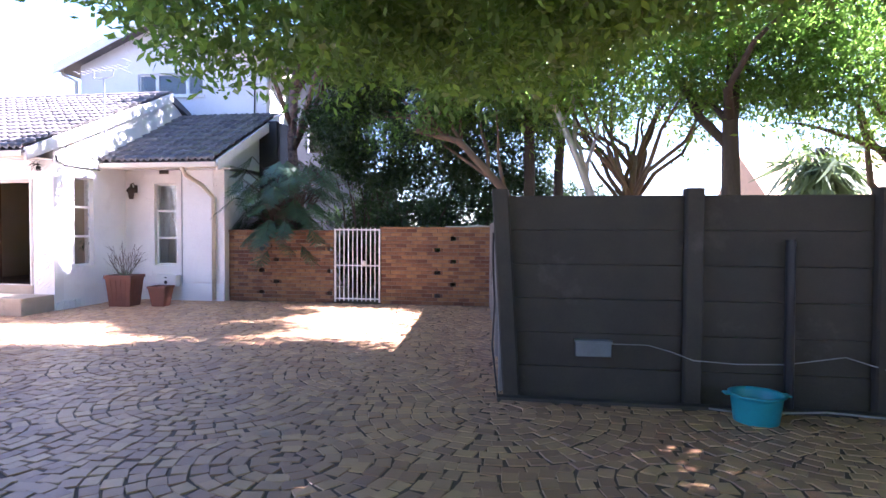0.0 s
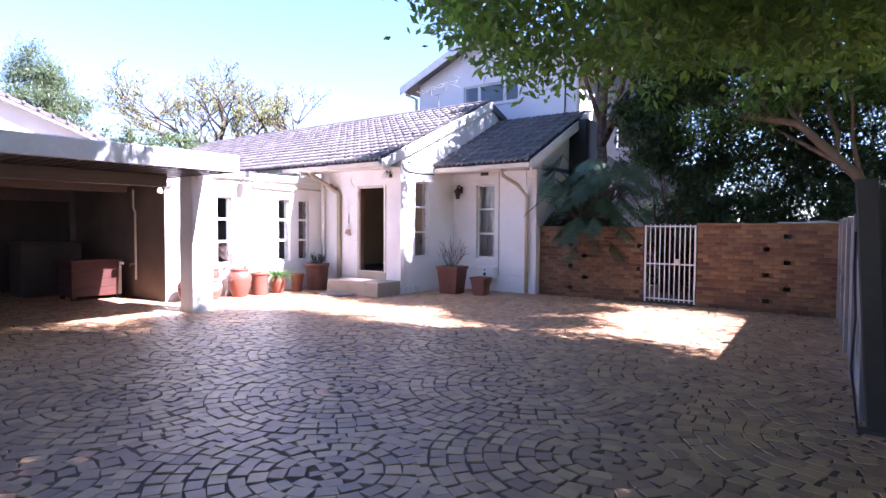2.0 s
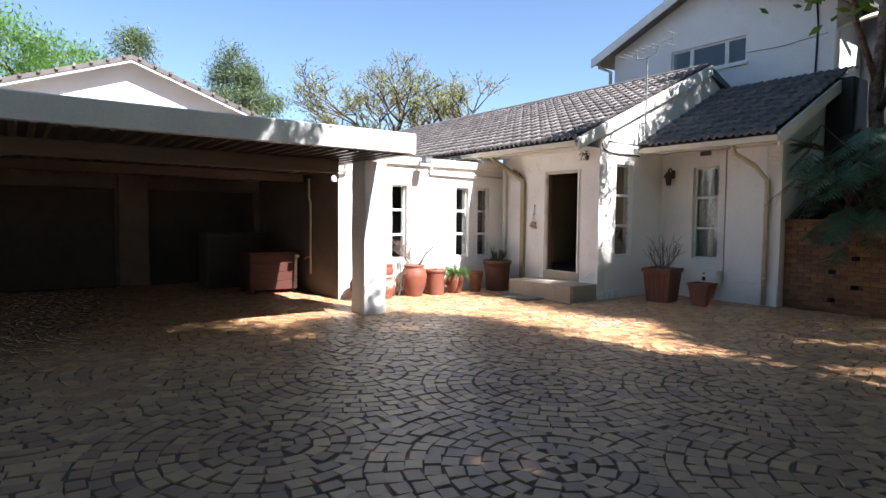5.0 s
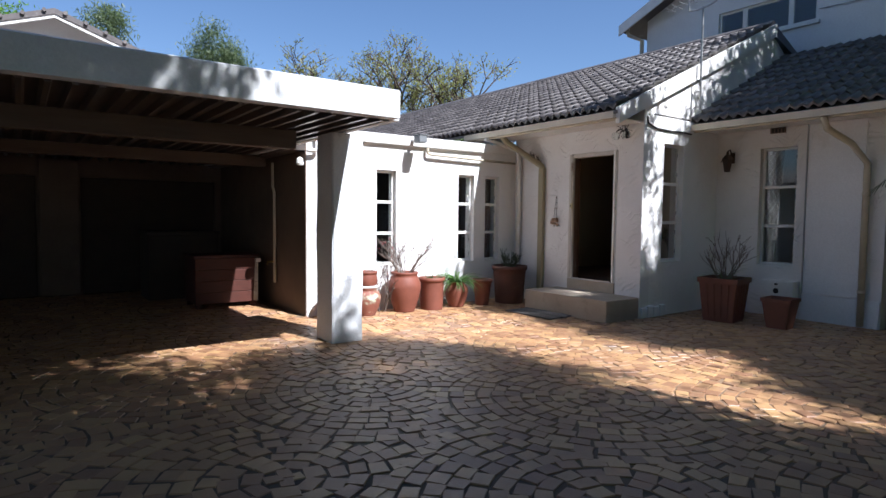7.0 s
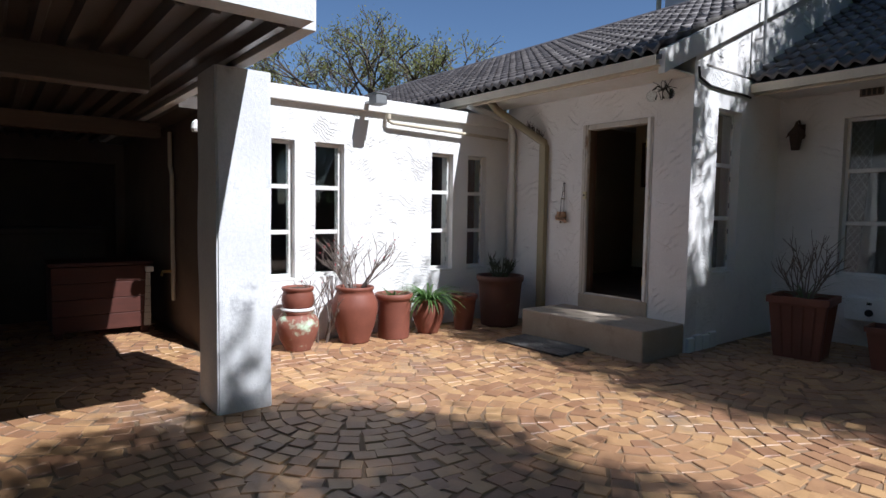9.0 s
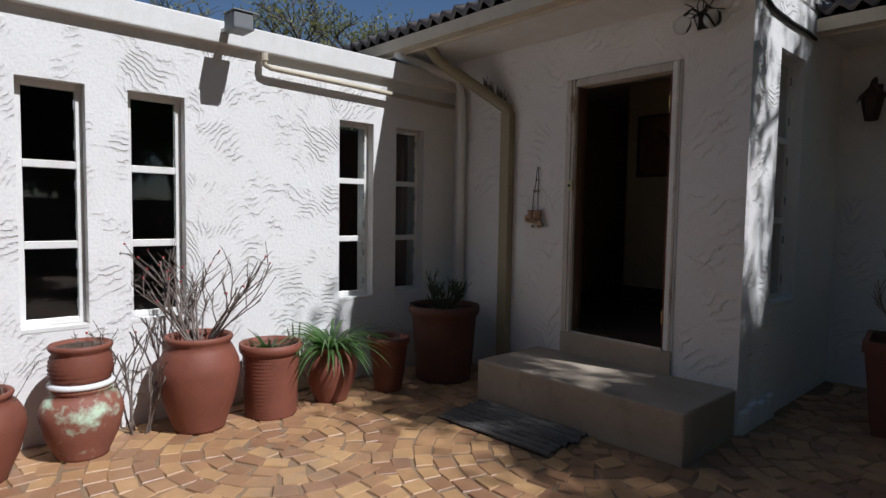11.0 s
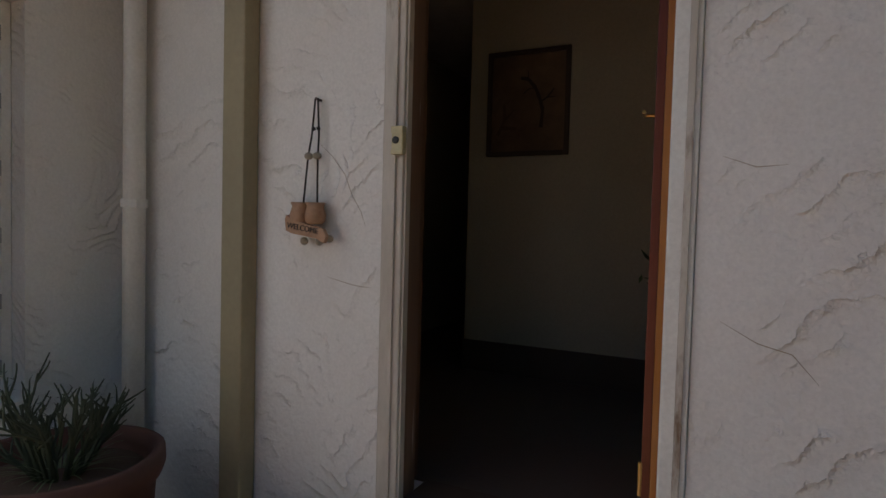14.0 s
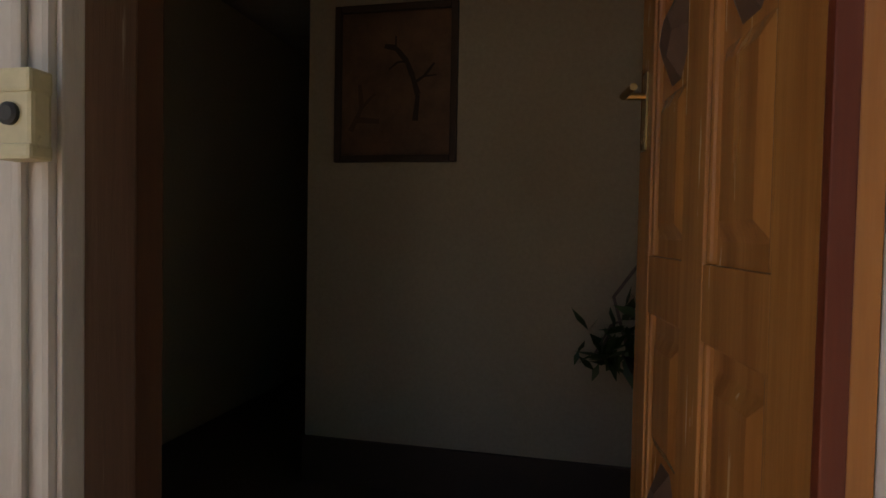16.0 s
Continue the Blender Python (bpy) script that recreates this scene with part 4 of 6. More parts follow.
part("strike_plate", in_door(a_box(-10.859, -10.854, DY + 0.13, DY + 0.16, 1.42, 1.60, 0.001)), M_IRON, door)
part("strike_plate", in_door(a_box(-10.859, -10.854, DY + 0.13, DY + 0.16, 1.85, 2.0, 0.001)), M_IRON, door)
part("door_frame", in_door(a_box(-9.973, -9.900, DY - 0.012, DY + 0.09, 0.492, 2.617, 0.008)), M_WHITE, door, "white painted fluted jamb")
part("door_frame", in_door(a_box(-9.933, -9.913, DY - 0.022, DY - 0.012, 0.492, 2.617, 0.004)), M_FRAME, door, "raised bead on the jamb")
part("door_frame", in_door(a_box(-10.802, -9.973, DY - 0.012, DY + 0.12, 2.553, 2.617, 0.008)), M_FRAME, door, "white painted head")
part("threshold", in_door(a_box(-10.802, -9.973, DY - 0.02, DY + 0.20, 0.489, 0.506, 0.004)), M_SKIRT, door, "dark timber threshold")
part("threshold_strip", in_door(a_box(-10.790, -9.973, DY - 0.026, DY - 0.016, 0.487, 0.512, 0.002)), M_STEEL, door)
leaf = new("door_leaf")
leaf.parent = door
leaf.matrix_basis = pose(0, 0, 0.012, 0, 0, 96.5)
leaf["label"] = "varnished hardwood leaf with carved panels"
LW, LH, LT = 0.80, 2.03, 0.045
for a, b in ((0.0, 0.11), (LW - 0.11, LW), (0.345, 0.455)):
    part("stile", a_box(a, b, 0, LT, 0, LH, 0.003), M_WOOD, leaf)
part("hinge_edge", a_box(-0.016, -0.001, 0.024, LT + 0.004, 0, LH, 0.002), M_WOOD_RED, leaf, "dark red brown rebate edge")
part("hinge_stop", a_box(-0.014, -0.001, -0.002, 0.0238, 0, LH, 0.002), M_WOOD, leaf, "orange varnished edge strip")
for a, b in ((0.11, 0.345), (0.455, LW - 0.11)):
    for c, d in ((0, 0.20), (0.95, 1.07), (LH - 0.12, LH)):
        part("rail", a_box(a, b, 0.001, LT - 0.001, c, d, 0.003), M_WOOD, leaf)
    for c, d in ((0.20, 0.95), (1.07, LH - 0.12)):
        part("panel", a_box(a, b, 0.016, LT - 0.016, c, d), M_WOOD, leaf)
        # raised field with carved lozenge ends
        bm, boss = bmesh.new(), bmesh.new()
        for side in (0, 1):
            y0, y1 = (0.016, 0.003) if side == 0 else (LT - 0.016, LT - 0.003)
            for e, f in ((c + 0.035, (c + d) / 2 - 0.10), ((c + d) / 2 + 0.10, d - 0.035)):
                lo = [(a + 0.03, e), (b - 0.03, e), (b - 0.03, f), (a + 0.03, f)]
                hi = [(a + 0.06, e + 0.03), (b - 0.06, e + 0.03), (b - 0.06, f - 0.03), (a + 0.06, f - 0.03)]
                vl, vh = [bm.verts.new((p[0], y0, p[1])) for p in lo], [bm.verts.new((p[0], y1, p[1])) for p in hi]
                for k in range(4):
                    bm.faces.new((vl[k], vl[(k + 1) % 4], vh[(k + 1) % 4], vh[k]))
                bm.faces.new(vh)
            m = (c + d) / 2
            lo = [(a + 0.02, m), ((a + b) / 2 - 0.03, m - 0.085), ((a + b) / 2 + 0.03, m - 0.085), (b - 0.02, m), ((a + b) / 2 + 0.03, m + 0.085), ((a + b) / 2 - 0.03, m + 0.085)]
            yb = -0.008 if side == 0 else LT + 0.008
            vl = [boss.verts.new((p[0], y0, p[1])) for p in lo]
            vh = [boss.verts.new(((a + b) / 2 + (p[0] - (a + b) / 2) * 0.45, yb, m + (p[1] - m) * 0.45)) for p in lo]
            for k in range(6):
                boss.faces.new((vl[k], vl[(k + 1) % 6], vh[(k + 1) % 6], vh[k]))
            boss.faces.new(vh)
        bmesh.ops.recalc_face_normals(bm, faces=bm.faces)
        bmesh.ops.recalc_face_normals(boss, faces=boss.faces)
        # Bosses take a darker wood; the shading of their facets is in the colour.
        part("boss", boss, M_WOOD_PLAIN, leaf, "faceted boss darkened for its shaded facets")
        part("carving", bm, M_WOOD, leaf, "carved raised fields")
        for q in ((a, a + 0.018, c, d), (b - 0.018, b, c, d)):
            part("moulding", a_box(q[0], q[1], 0.004, LT - 0.004, q[2], q[3], 0.006), M_WOOD, leaf)
part("lock_plate", a_box(LW - 0.07, LW - 0.028, LT, LT + 0.004, 1.30, 1.47, 0.001), M_BRASS, leaf)
part("edge_plate", a_box(LW, LW + 0.004, 0.008, LT - 0.008, 1.28, 1.47, 0.001), M_BRASS, leaf)
bm = tube([(LW - 0.05, LT, 1.42), (LW - 0.05, LT + 0.05, 1.42)], 0.008)
tube([(LW - 0.05, LT + 0.05, 1.42), (LW - 0.16, LT + 0.05, 1.415)], 0.008, 8, bm)
part("door_handle", bm, M_BRASS, leaf)
for z in (0.16, 1.78):
    part("hinge", tube([(-0.012, LT + 0.006, z), (-0.012, LT + 0.006, z + 0.1)], 0.007), M_BRASS, leaf)

bell = thing("doorbell", "yellowed plastic bell push on the door jamb", "doorbell", (-10.820, DY - 0.022, 1.737))
part("bell_case", a_box(-0.022, 0.022, -0.026, 0, -0.045, 0.045, 0.005), M_BELL, bell)
part("bell_cap", a_box(-0.023, 0.023, -0.029, 0, 0.022, 0.047, 0.004), M_BELL, bell)
part("bell_lip", a_box(-0.023, 0.023, -0.029, 0, -0.047, -0.03, 0.004), M_BELL, bell)
bm = lathe([(0.012, 0), (0.012, 0.004), (0.008, 0.006)], 20)
bm.transform(pose(-0.004, -0.026, 0, 90))
part("bell_button", bm, M_BLACK, bell)

# ---- hanging welcome charm ----
charm = thing("welcome_charm", "hanging ceramic welcome charm with two small figures", "wall ornament", (-11.184, DY - 0.012, 1.47))
part("nail", tube([(0.012, 0.012, 0.43), (0.012, -0.02, 0.432)], 0.005, 6), M_IRON, charm)
for s in (-1, 1):
    part("cord", tube([(0.012 + s * 0.006, -0.015, 0.43), (0.01 + s * 0.016, -0.016, 0.30), (0.0 + s * 0.022, -0.016, 0.222), (-0.005 + s * 0.032, -0.02, 0.045)], 0.0035, 6), M_CORD, charm)
    bm = bmesh.new()
    bmesh.ops.create_uvsphere(bm, u_segments=14, v_segments=10, radius=0.016, matrix=pose(0.002 + s * 0.019, -0.018, 0.227) @ Matrix.Diagonal((1, 1, 0.85, 1)))
    part("bead", bm, M_BEAD, charm, smooth=True)
    bm = bmesh.new()
    bmesh.ops.create_icosphere(bm, subdivisions=1, radius=0.009, matrix=pose(0.012 + s * 0.011, -0.016, 0.325))
    part("knot", bm, M_CORD, charm)
    body = lathe([(0.025, -0.02), (0.036, -0.008), (0.038, 0.015), (0.032, 0.035), (0.030, 0.045), (0.036, 0.058), (0.012, 0.05)], 18)
    body.transform(pose(-0.005 + s * 0.034, -0.032, 0))
    part("figure", body, M_TAN_CERAMIC, charm, "plain tan ceramic figure", True)
    bm = bmesh.new()
    bmesh.ops.create_uvsphere(bm, u_segments=12, v_segments=8, radius=0.015, matrix=pose(0.005 + s * 0.034, -0.02, -0.082))
    part("hanging_bead", bm, M_BEAD, charm, smooth=True)
bm = bmesh.new()
bmesh.ops.create_uvsphere(bm, u_segments=12, v_segments=8, radius=0.014, matrix=pose(0.085, -0.02, -0.07))
part("hanging_bead", bm, M_BEAD, charm, smooth=True)
plaque = part("plaque", prism([(-0.085, -0.005), (-0.08, -0.045), (-0.05, -0.055), (0.06, -0.07), (0.09, -0.085), (0.10, -0.06), (0.085, -0.035), (0.0, -0.018), (-0.06, 0.0), (-0.08, 0.012)], "y", -0.062, -0.045), M_TAN_CERAMIC, charm, "banner-shaped ceramic plaque")
fc = bpy.data.curves.new("lettering", "FONT")
fc.body, fc.size, fc.extrude, fc.align_x = "WELCOME", 0.029, 0.0012, "CENTER"
tmp = new("lettering_curve", fc)
dg = bpy.context.evaluated_depsgraph_get()
lm = bpy.data.meshes.new_from_object(tmp.evaluated_get(dg))
bpy.data.objects.remove(tmp)
lm.materials.clear()
lm.materials.append(M_INK)
letters = new("lettering", lm)
letters.parent = plaque
letters.matrix_basis = pose(-0.005, -0.0635, -0.044, 90, 8, 0)
letters["label"] = "dark raised letters reading WELCOME"

# hairline cracks in the plaster beside the door
for pts in ([(-11.17, 1.74), (-11.12, 1.70), (-11.06, 1.63), (-11.03, 1.56), (-10.99, 1.50), (-10.97, 1.45)], [(-11.13, 1.26), (-11.06, 1.245), (-11.0, 1.235), (-10.94, 1.232)], [(-9.83, 1.22), (-9.74, 1.17), (-9.66, 1.15), (-9.6, 1.08)], [(-9.84, 1.66), (-9.76, 1.63), (-9.69, 1.635)]):
    bm = tube([(x, DY + 0.0005, z) for x, z in pts], [0.0008] + [0.0016] * (len(pts) - 2) + [0.0008], 5)
    tagged(part("plaster_crack", bm, M_STEP), "hairline crack in the white plaster", "crack", kind="structure")

# ---- hall furniture ----
pic = thing("picture", "framed dusky landscape painting of a bare tree", "picture", (-11.016, 12.418, 2.253))
for q in ((-0.272, -0.242, -0.335, 0.335), (0.242, 0.272, -0.335, 0.335), (-0.242, 0.242, 0.305, 0.335), (-0.242, 0.242, -0.335, -0.305)):
    part("picture_frame", a_box(q[0], q[1], -0.03, -0.002, q[2], q[3], 0.006), M_SKIRT, pic)
canvas = part("canvas", a_box(-0.242, 0.242, -0.012, -0.003, -0.305, 0.305), M_CANVAS, pic, "warm dusky canvas")
def strokes(lines):
    bm = bmesh.new()
    for pts, r in lines:
        for p, q in zip(pts, pts[1:]):
            d = Vector((q[0] - p[0], q[1] - p[1])).orthogonal().normalized() * r
            bm.faces.new([bm.verts.new((a, -0.0145, b)) for a, b in ((p[0] + d.x, p[1] + d.y), (p[0] - d.x, p[1] - d.y), (q[0] - d.x * 0.7, q[1] - d.y * 0.7), (q[0] + d.x * 0.7, q[1] + d.y * 0.7))])
    return bm

part("painted_tree", strokes((([(0.09, -0.16), (0.10, -0.05), (0.075, 0.03), (0.05, 0.09), (0.0, 0.15), (-0.05, 0.16)], 0.013), ([(0.085, 0.0), (0.13, 0.03), (0.17, 0.08)], 0.007), ([(0.12, 0.025), (0.18, 0.03)], 0.004), ([(0.05, 0.09), (0.01, 0.09), (-0.03, 0.06)], 0.005), ([(0.0, 0.15), (0.0, 0.20)], 0.004))), M_INK, canvas, "dark painted bare tree")
part("painted_bush", strokes((([(-0.2, -0.2), (-0.15, -0.1), (-0.16, 0.0)], 0.012), ([(-0.15, -0.1), (-0.09, -0.04)], 0.008), ([(-0.18, -0.15), (-0.07, -0.16)], 0.014))), M_CANVAS_DARK, canvas, "dim painted bush")
stand = thing("plant_stand", "tall dark plant stand against the hall wall", "plant stand", (-9.92, 12.16, 0.5))
part("stand_body", lathe([(0.11, 0), (0.10, 0.02), (0.075, 0.1), (0.09, 0.40), (0.13, 0.62), (0.16, 0.70), (0.14, 0.70)], 20), M_BLACK, stand, smooth=True)
hp = thing("hall_plant", "trailing dark leaves on the plant stand", "plant", (-9.92, 12.16, 1.20))
bm = bmesh.new()
rng = random.Random(9)
for k in range(7):
    a = math.pi + rng.uniform(-1.6, 1.6)
    tube([(0, 0, 0), (0.1 * math.cos(a), 0.08 * math.sin(a), 0.16), (0.2 * math.cos(a), 0.14 * math.sin(a), 0.10), (0.26 * math.cos(a), 0.16 * math.sin(a), -0.02)], 0.004, 5, bm)
part("branchwork", bm, M_STEM, hp)
leaf_cloud("leaves", [(-0.12, 0, 0.08), (-0.2, 0, 0.0), (0, 0, 0.12), (-0.06, -0.06, 0.12)], 160, 0.09, M_LEAF_DARK, hp, 0.05, 4)
bag = part("twig_arch", tube([(-10.06, 12.2, 1.22), (-10.11, 12.2, 1.40), (-10.02, 12.2, 1.53), (-9.9, 12.25, 1.60)], 0.006, 6), M_STEM)
tagged(bag, "thin arched dry twig above the stand", "twig")

# ---- wall fittings ----
def downpipe(pts, r, material, label):
    d = thing("downpipe", label, "downpipe", (pts[-1][0], pts[-1][1], 0))
    bm = tube(pts, r, 10)
    bm.transform(Matrix.Translation((-pts[-1][0], -pts[-1][1], 0)))
    part("pipe", bm, material, d, smooth=True)
    for z in (0.35, 1.5):
        bm = tube([(0, 0, z), (0, 0, z + 0.035)], r * 1.18, 10)
        part("clip", bm, material, d)
    return d

downpipe([(-12.35, SY0 - 0.05, 2.98), (-12.30, SY0 + 0.02, 2.94), (-12.14, DY - 0.09, 2.80), (-12.1, DY - 0.07, 2.6), (-12.1, DY - 0.07, 0.02)], 0.045, M_WHITE, "white downpipe in the corner of the wing")
square = thing("downpipe", "olive square downpipe beside the door", "downpipe", (-11.52, DY - 0.045, 0))
part("pipe", a_box(-0.055, 0.055, -0.04, 0.04, 0.02, 2.42, 0.008), M_OLIVE, square)
part("elbow", tube([(0, 0, 2.40), (0, 0, 2.45), (-0.32, -0.22, 2.72), (-0.50, -0.42, 2.90), (-0.50, -0.54, 3.0)], 0.055, 8), M_OLIVE, square, "sloping offset up to the gutter", True)
bm = bmesh.new()
rng = random.Random(3)
for k in range(60):
    u = rng.uniform(0.05, 0.6)
    p = Vector((0, 0, 2.46)).lerp(Vector((-0.32, -0.22, 2.74)), u) + Vector((0, 0, 0.05))
    tube([p, p + Vector((rng.uniform(-0.03, 0.03), rng.uniform(-0.05, 0.02), rng.uniform(0.04, 0.09)))], [0.003, 0.0012], 4, bm)
part("bird_spikes", bm, M_IRON, square, "bristling bird spikes")
front_pipe = thing("downpipe", "cream downpipe with a sloping offset at the wall end", "downpipe", (-7.18, VY - 0.06, 0))
part("pipe", tube([(0, 0, 0.02), (0, 0, 2.35), (-0.12, -0.25, 2.62), (-0.30, -0.62, 2.82), (-0.30, -0.74, 2.97)], 0.045, 10), M_GUTTER, front_pipe, smooth=True)
for z in (0.5, 1.9):
    part("clip", tube([(0, 0, z), (0, 0, z + 0.04)], 0.053, 10), M_GUTTER, front_pipe)

cond = thing("overflow_pipe", "cream overflow pipe below the parapet", "pipe", (WX + 0.05, 8.44, 2.6))
part("pipe", tube([(0.02, 0, 0.09), (0.02, 0, 0.0), (0.02, 0.05, -0.015), (0.02, 2.0, -0.06)], 0.022, 10), M_GUTTER, cond, smooth=True)
part("socket", tube([(0.02, 0, 0.03), (0.02, 0, 0.09)], 0.03, 10), M_GUTTER, cond)
vent = thing("overflow_pipe", "short white bent pipe on the parapet", "pipe", (WX + 0.08, 6.44, 2.5))
part("pipe", tube([(0, 0, 0.24), (0, 0, 0.03), (0, -0.03, 0.0), (0, -0.16, -0.01)], 0.028, 10), M_WHITE, vent, smooth=True)
spot = thing("spotlight", "small grey floodlight on a short arm above the parapet", "spotlight", (WX + 0.06, 8.14, 2.80))
part("lamp_body", a_box(0.16, 0.33, -0.075, 0.07, -0.07, 0.05, 0.015), M_BOXGREY, spot)
part("lamp_glass", a_box(0.17, 0.32, 0.07, 0.078, -0.06, 0.04, 0.004), M_BLACK, spot)
part("hood", a_box(0.15, 0.34, -0.08, 0.11, 0.05, 0.06, 0.003), M_BOXGREY, spot)
part("bracket", a_box(-0.02, 0.16, -0.03, 0.03, -0.03, 0.0, 0.004), M_STEEL, spot)

twin = thing("twin_lamp", "black iron twin lamp with two glass globes", "wall lamp", (-9.76, DY, 2.86))
part("back_plate", a_box(-0.035, 0.035, -0.03, 0.0, -0.06, 0.06, 0.008), M_BLACK, twin)
for s in (-1, 1):
    part("arm", tube([(0, -0.03, 0.03), (s * 0.05, -0.09, 0.07), (s * 0.10, -0.11, 0.03)], 0.009, 7), M_BLACK, twin)
    bm = bmesh.new()
    bmesh.ops.create_uvsphere(bm, u_segments=20, v_segments=12, radius=0.062, matrix=pose(s * 0.105, -0.115, -0.035))
    g = part("globe", bm, M_GLASS, twin, "clear glass globe", True)
    g.visible_shadow = False
    for k in range(6):
        a = k * 1.05
        part("scroll", tube([(s * 0.02, -0.05, 0.03), (s * (0.05 + 0.03 * math.cos(a)), -0.07 + 0.02 * math.sin(a), 0.05 + 0.05 * math.sin(a)), (s * (0.06 + 0.11 * math.cos(a)), -0.08, 0.02 + 0.12 * math.sin(a))], 0.004, 5), M_BLACK, twin)
part("stem", tube([(0, -0.03, 0.05), (0, -0.03, 0.26)], 0.004, 5), M_BLACK, twin)

lan = thing("wall_lantern", "rusty black lantern on a scrolled wall bracket", "wall lamp", (-9.16, VY, 2.50))
part("back_plate", a_box(-0.04, 0.04, -0.02, 0, -0.02, 0.16, 0.006), M_IRON, lan)
part("arm", tube([(0, -0.02, 0.1), (0, -0.1, 0.2), (0, -0.17, 0.17)], 0.012, 7), M_IRON, lan)
bm = lathe([(0.05, -0.17), (0.085, 0.02), (0.085, 0.03)], 6)
bm.transform(pose(0, -0.17, 0))
part("lantern_body", bm, M_IRON, lan, "dark tapered lantern body")
bm = lathe([(0.105, 0.03), (0.10, 0.045), (0.03, 0.12), (0.015, 0.17)], 6)
bm.transform(pose(0, -0.17, 0))
part("lantern_roof", bm, M_IRON, lan)
for k in range(6):
    a = k * math.pi / 3
    part("crest", tube([(0.085 * math.cos(a), -0.17 + 0.085 * math.sin(a), 0.03), (0.115 * math.cos(a), -0.17 + 0.115 * math.sin(a), -0.01)], [0.01, 0.004], 5), M_IRON, lan)

meter = thing("meter_box", "white metal meter box on the wall", "meter box", (-8.28, VY, 0.455))
part("case", a_box(-0.25, 0.25, -0.20, -0.002, -0.135, 0.135, 0.008), M_WHITE, meter)
part("lid", a_box(-0.24, 0.24, -0.212, -0.20, -0.125, 0.125, 0.005), M_WHITE, meter)
bm = lathe([(0.042, 0), (0.042, 0.006)], 18)
bm.transform(pose(0.0, -0.212, -0.03, 90))
part("dial", bm, M_BLACK, meter)
part("latch", a_box(-0.024, 0.024, -0.222, -0.212, 0.062, 0.09, 0.003), M_BLACK, meter)
bars = thing("burglar_bars", "thin white diamond lattice bars inside the window", "window bars", (-8.42, VY + 0.20, 1.45))
for k in range(-3, 5):
    for s in (-1, 1):
        x0, x1 = 0.16 * k, 0.16 * k + s * 0.36
        z0, z1 = 0.0, 0.62
        ends = []
        for x, z in ((x0, z0), (x1, z1)):
            xc = min(max(x, -0.26), 0.26)
            ends.append((xc, z0 + (z1 - z0) * (xc - x0) / (x1 - x0)))
        if 0 <= ends[0][1] < ends[1][1] <= 0.62:
            part("bar", tube([(ends[0][0], 0.004 * s, ends[0][1]), (ends[1][0], 0.004 * s, ends[1][1])], 0.005, 6), M_WHITE, bars)
for z in (0.0, 0.62):
    part("rail", tube([(-0.27, 0, z), (0.27, 0, z)], 0.007, 6), M_WHITE, bars)
av = thing("air_brick", "small clay air brick with dark slots", "vent", (-8.44, VY, 2.98))
part("grille", a_box(-0.12, 0.12, -0.012, -0.001, -0.07, 0.07, 0.003), M_DIRTY_SHADED, av)
# Black strips stand in for the shade inside open slots.
for k in range(4):
    part("slot", a_box(-0.095 + 0.052 * k, -0.06 + 0.052 * k, -0.015, -0.012, -0.055, 0.055), M_BLACK, av)
cab = part("cable", tube([(CX + 0.012, DY + 0.06, 3.1), (CX + 0.014, DY + 0.08, 2.99), (CX + 0.016, DY + 0.3, 2.93), (CX + 0.016, DY + 0.7, 2.92), (CX + 0.016, DY + 1.0, 2.93), (CX + 0.012, DY + 1.25, 2.92)], 0.014, 6), M_BLACK)
tagged(cab, "black cable looped across the side wall", "cable")
uc = part("cable", tube([(-9.0, UY - 0.015, 5.55), (-8.2, UY - 0.015, 5.52), (-7.3, UY - 0.015, 5.6)], 0.008, 5), M_CABLE)
tagged(uc, "thin grey cable across the upper wall", "cable")
uc = part("cable", tube([(-7.55, UY - 0.02, 6.5), (-7.5, UY - 0.02, 5.8), (-7.52, UY - 0.02, 4.8)], 0.02, 6), M_BLACK)
tagged(uc, "black cable hanging down the upper wall", "cable")

ant = thing("antenna", "television aerial on a thin mast above the roof", "aerial", (-9.30, 11.75, 3.1))
part("mast", tube([(0, 0.05, 0.2), (0, 0.05, 1.85)], 0.018, 8), M_STEEL, ant)
part("foot", tube([(-0.11, 0.05, 0.25), (0.02, 0.05, 0.25)], 0.014, 6), M_STEEL, ant)
part("foot", tube([(-0.11, 0.05, 0.5), (0.02, 0.05, 0.5)], 0.014, 6), M_STEEL, ant)
part("yoke", tube([(-0.26, 0.05, 2.0), (-0.24, 0.05, 1.84), (-0.1, 0.05, 1.82), (0.1, 0.05, 1.84), (0.22, 0.05, 1.88), (0.24, 0.05, 2.02)], 0.016, 7), M_STEEL, ant)
part("boom", tube([(-0.65, 0.05, 1.94), (0.60, 0.05, 2.09)], 0.009, 6), M_STEEL, ant)
for k in range(9):
    u = -0.6 + 0.13 * k
    part("element", tube([(u, -0.11, 1.95 + 0.12 * (u + 0.65) / 1.0), (u, 0.21, 1.95 + 0.12 * (u + 0.65) / 1.0)], 0.005, 5), M_STEEL, ant)
for s in (-1, 1):
    part("reflector", tube([(0.56, 0.05 - 0.15, 2.08 + s * 0.12), (0.56, 0.05 + 0.15, 2.08 + s * 0.12)], 0.006, 5), M_STEEL, ant)
part("reflector_post", tube([(0.56, 0.05, 1.95), (0.56, 0.05, 2.21)], 0.006, 5), M_STEEL, ant)

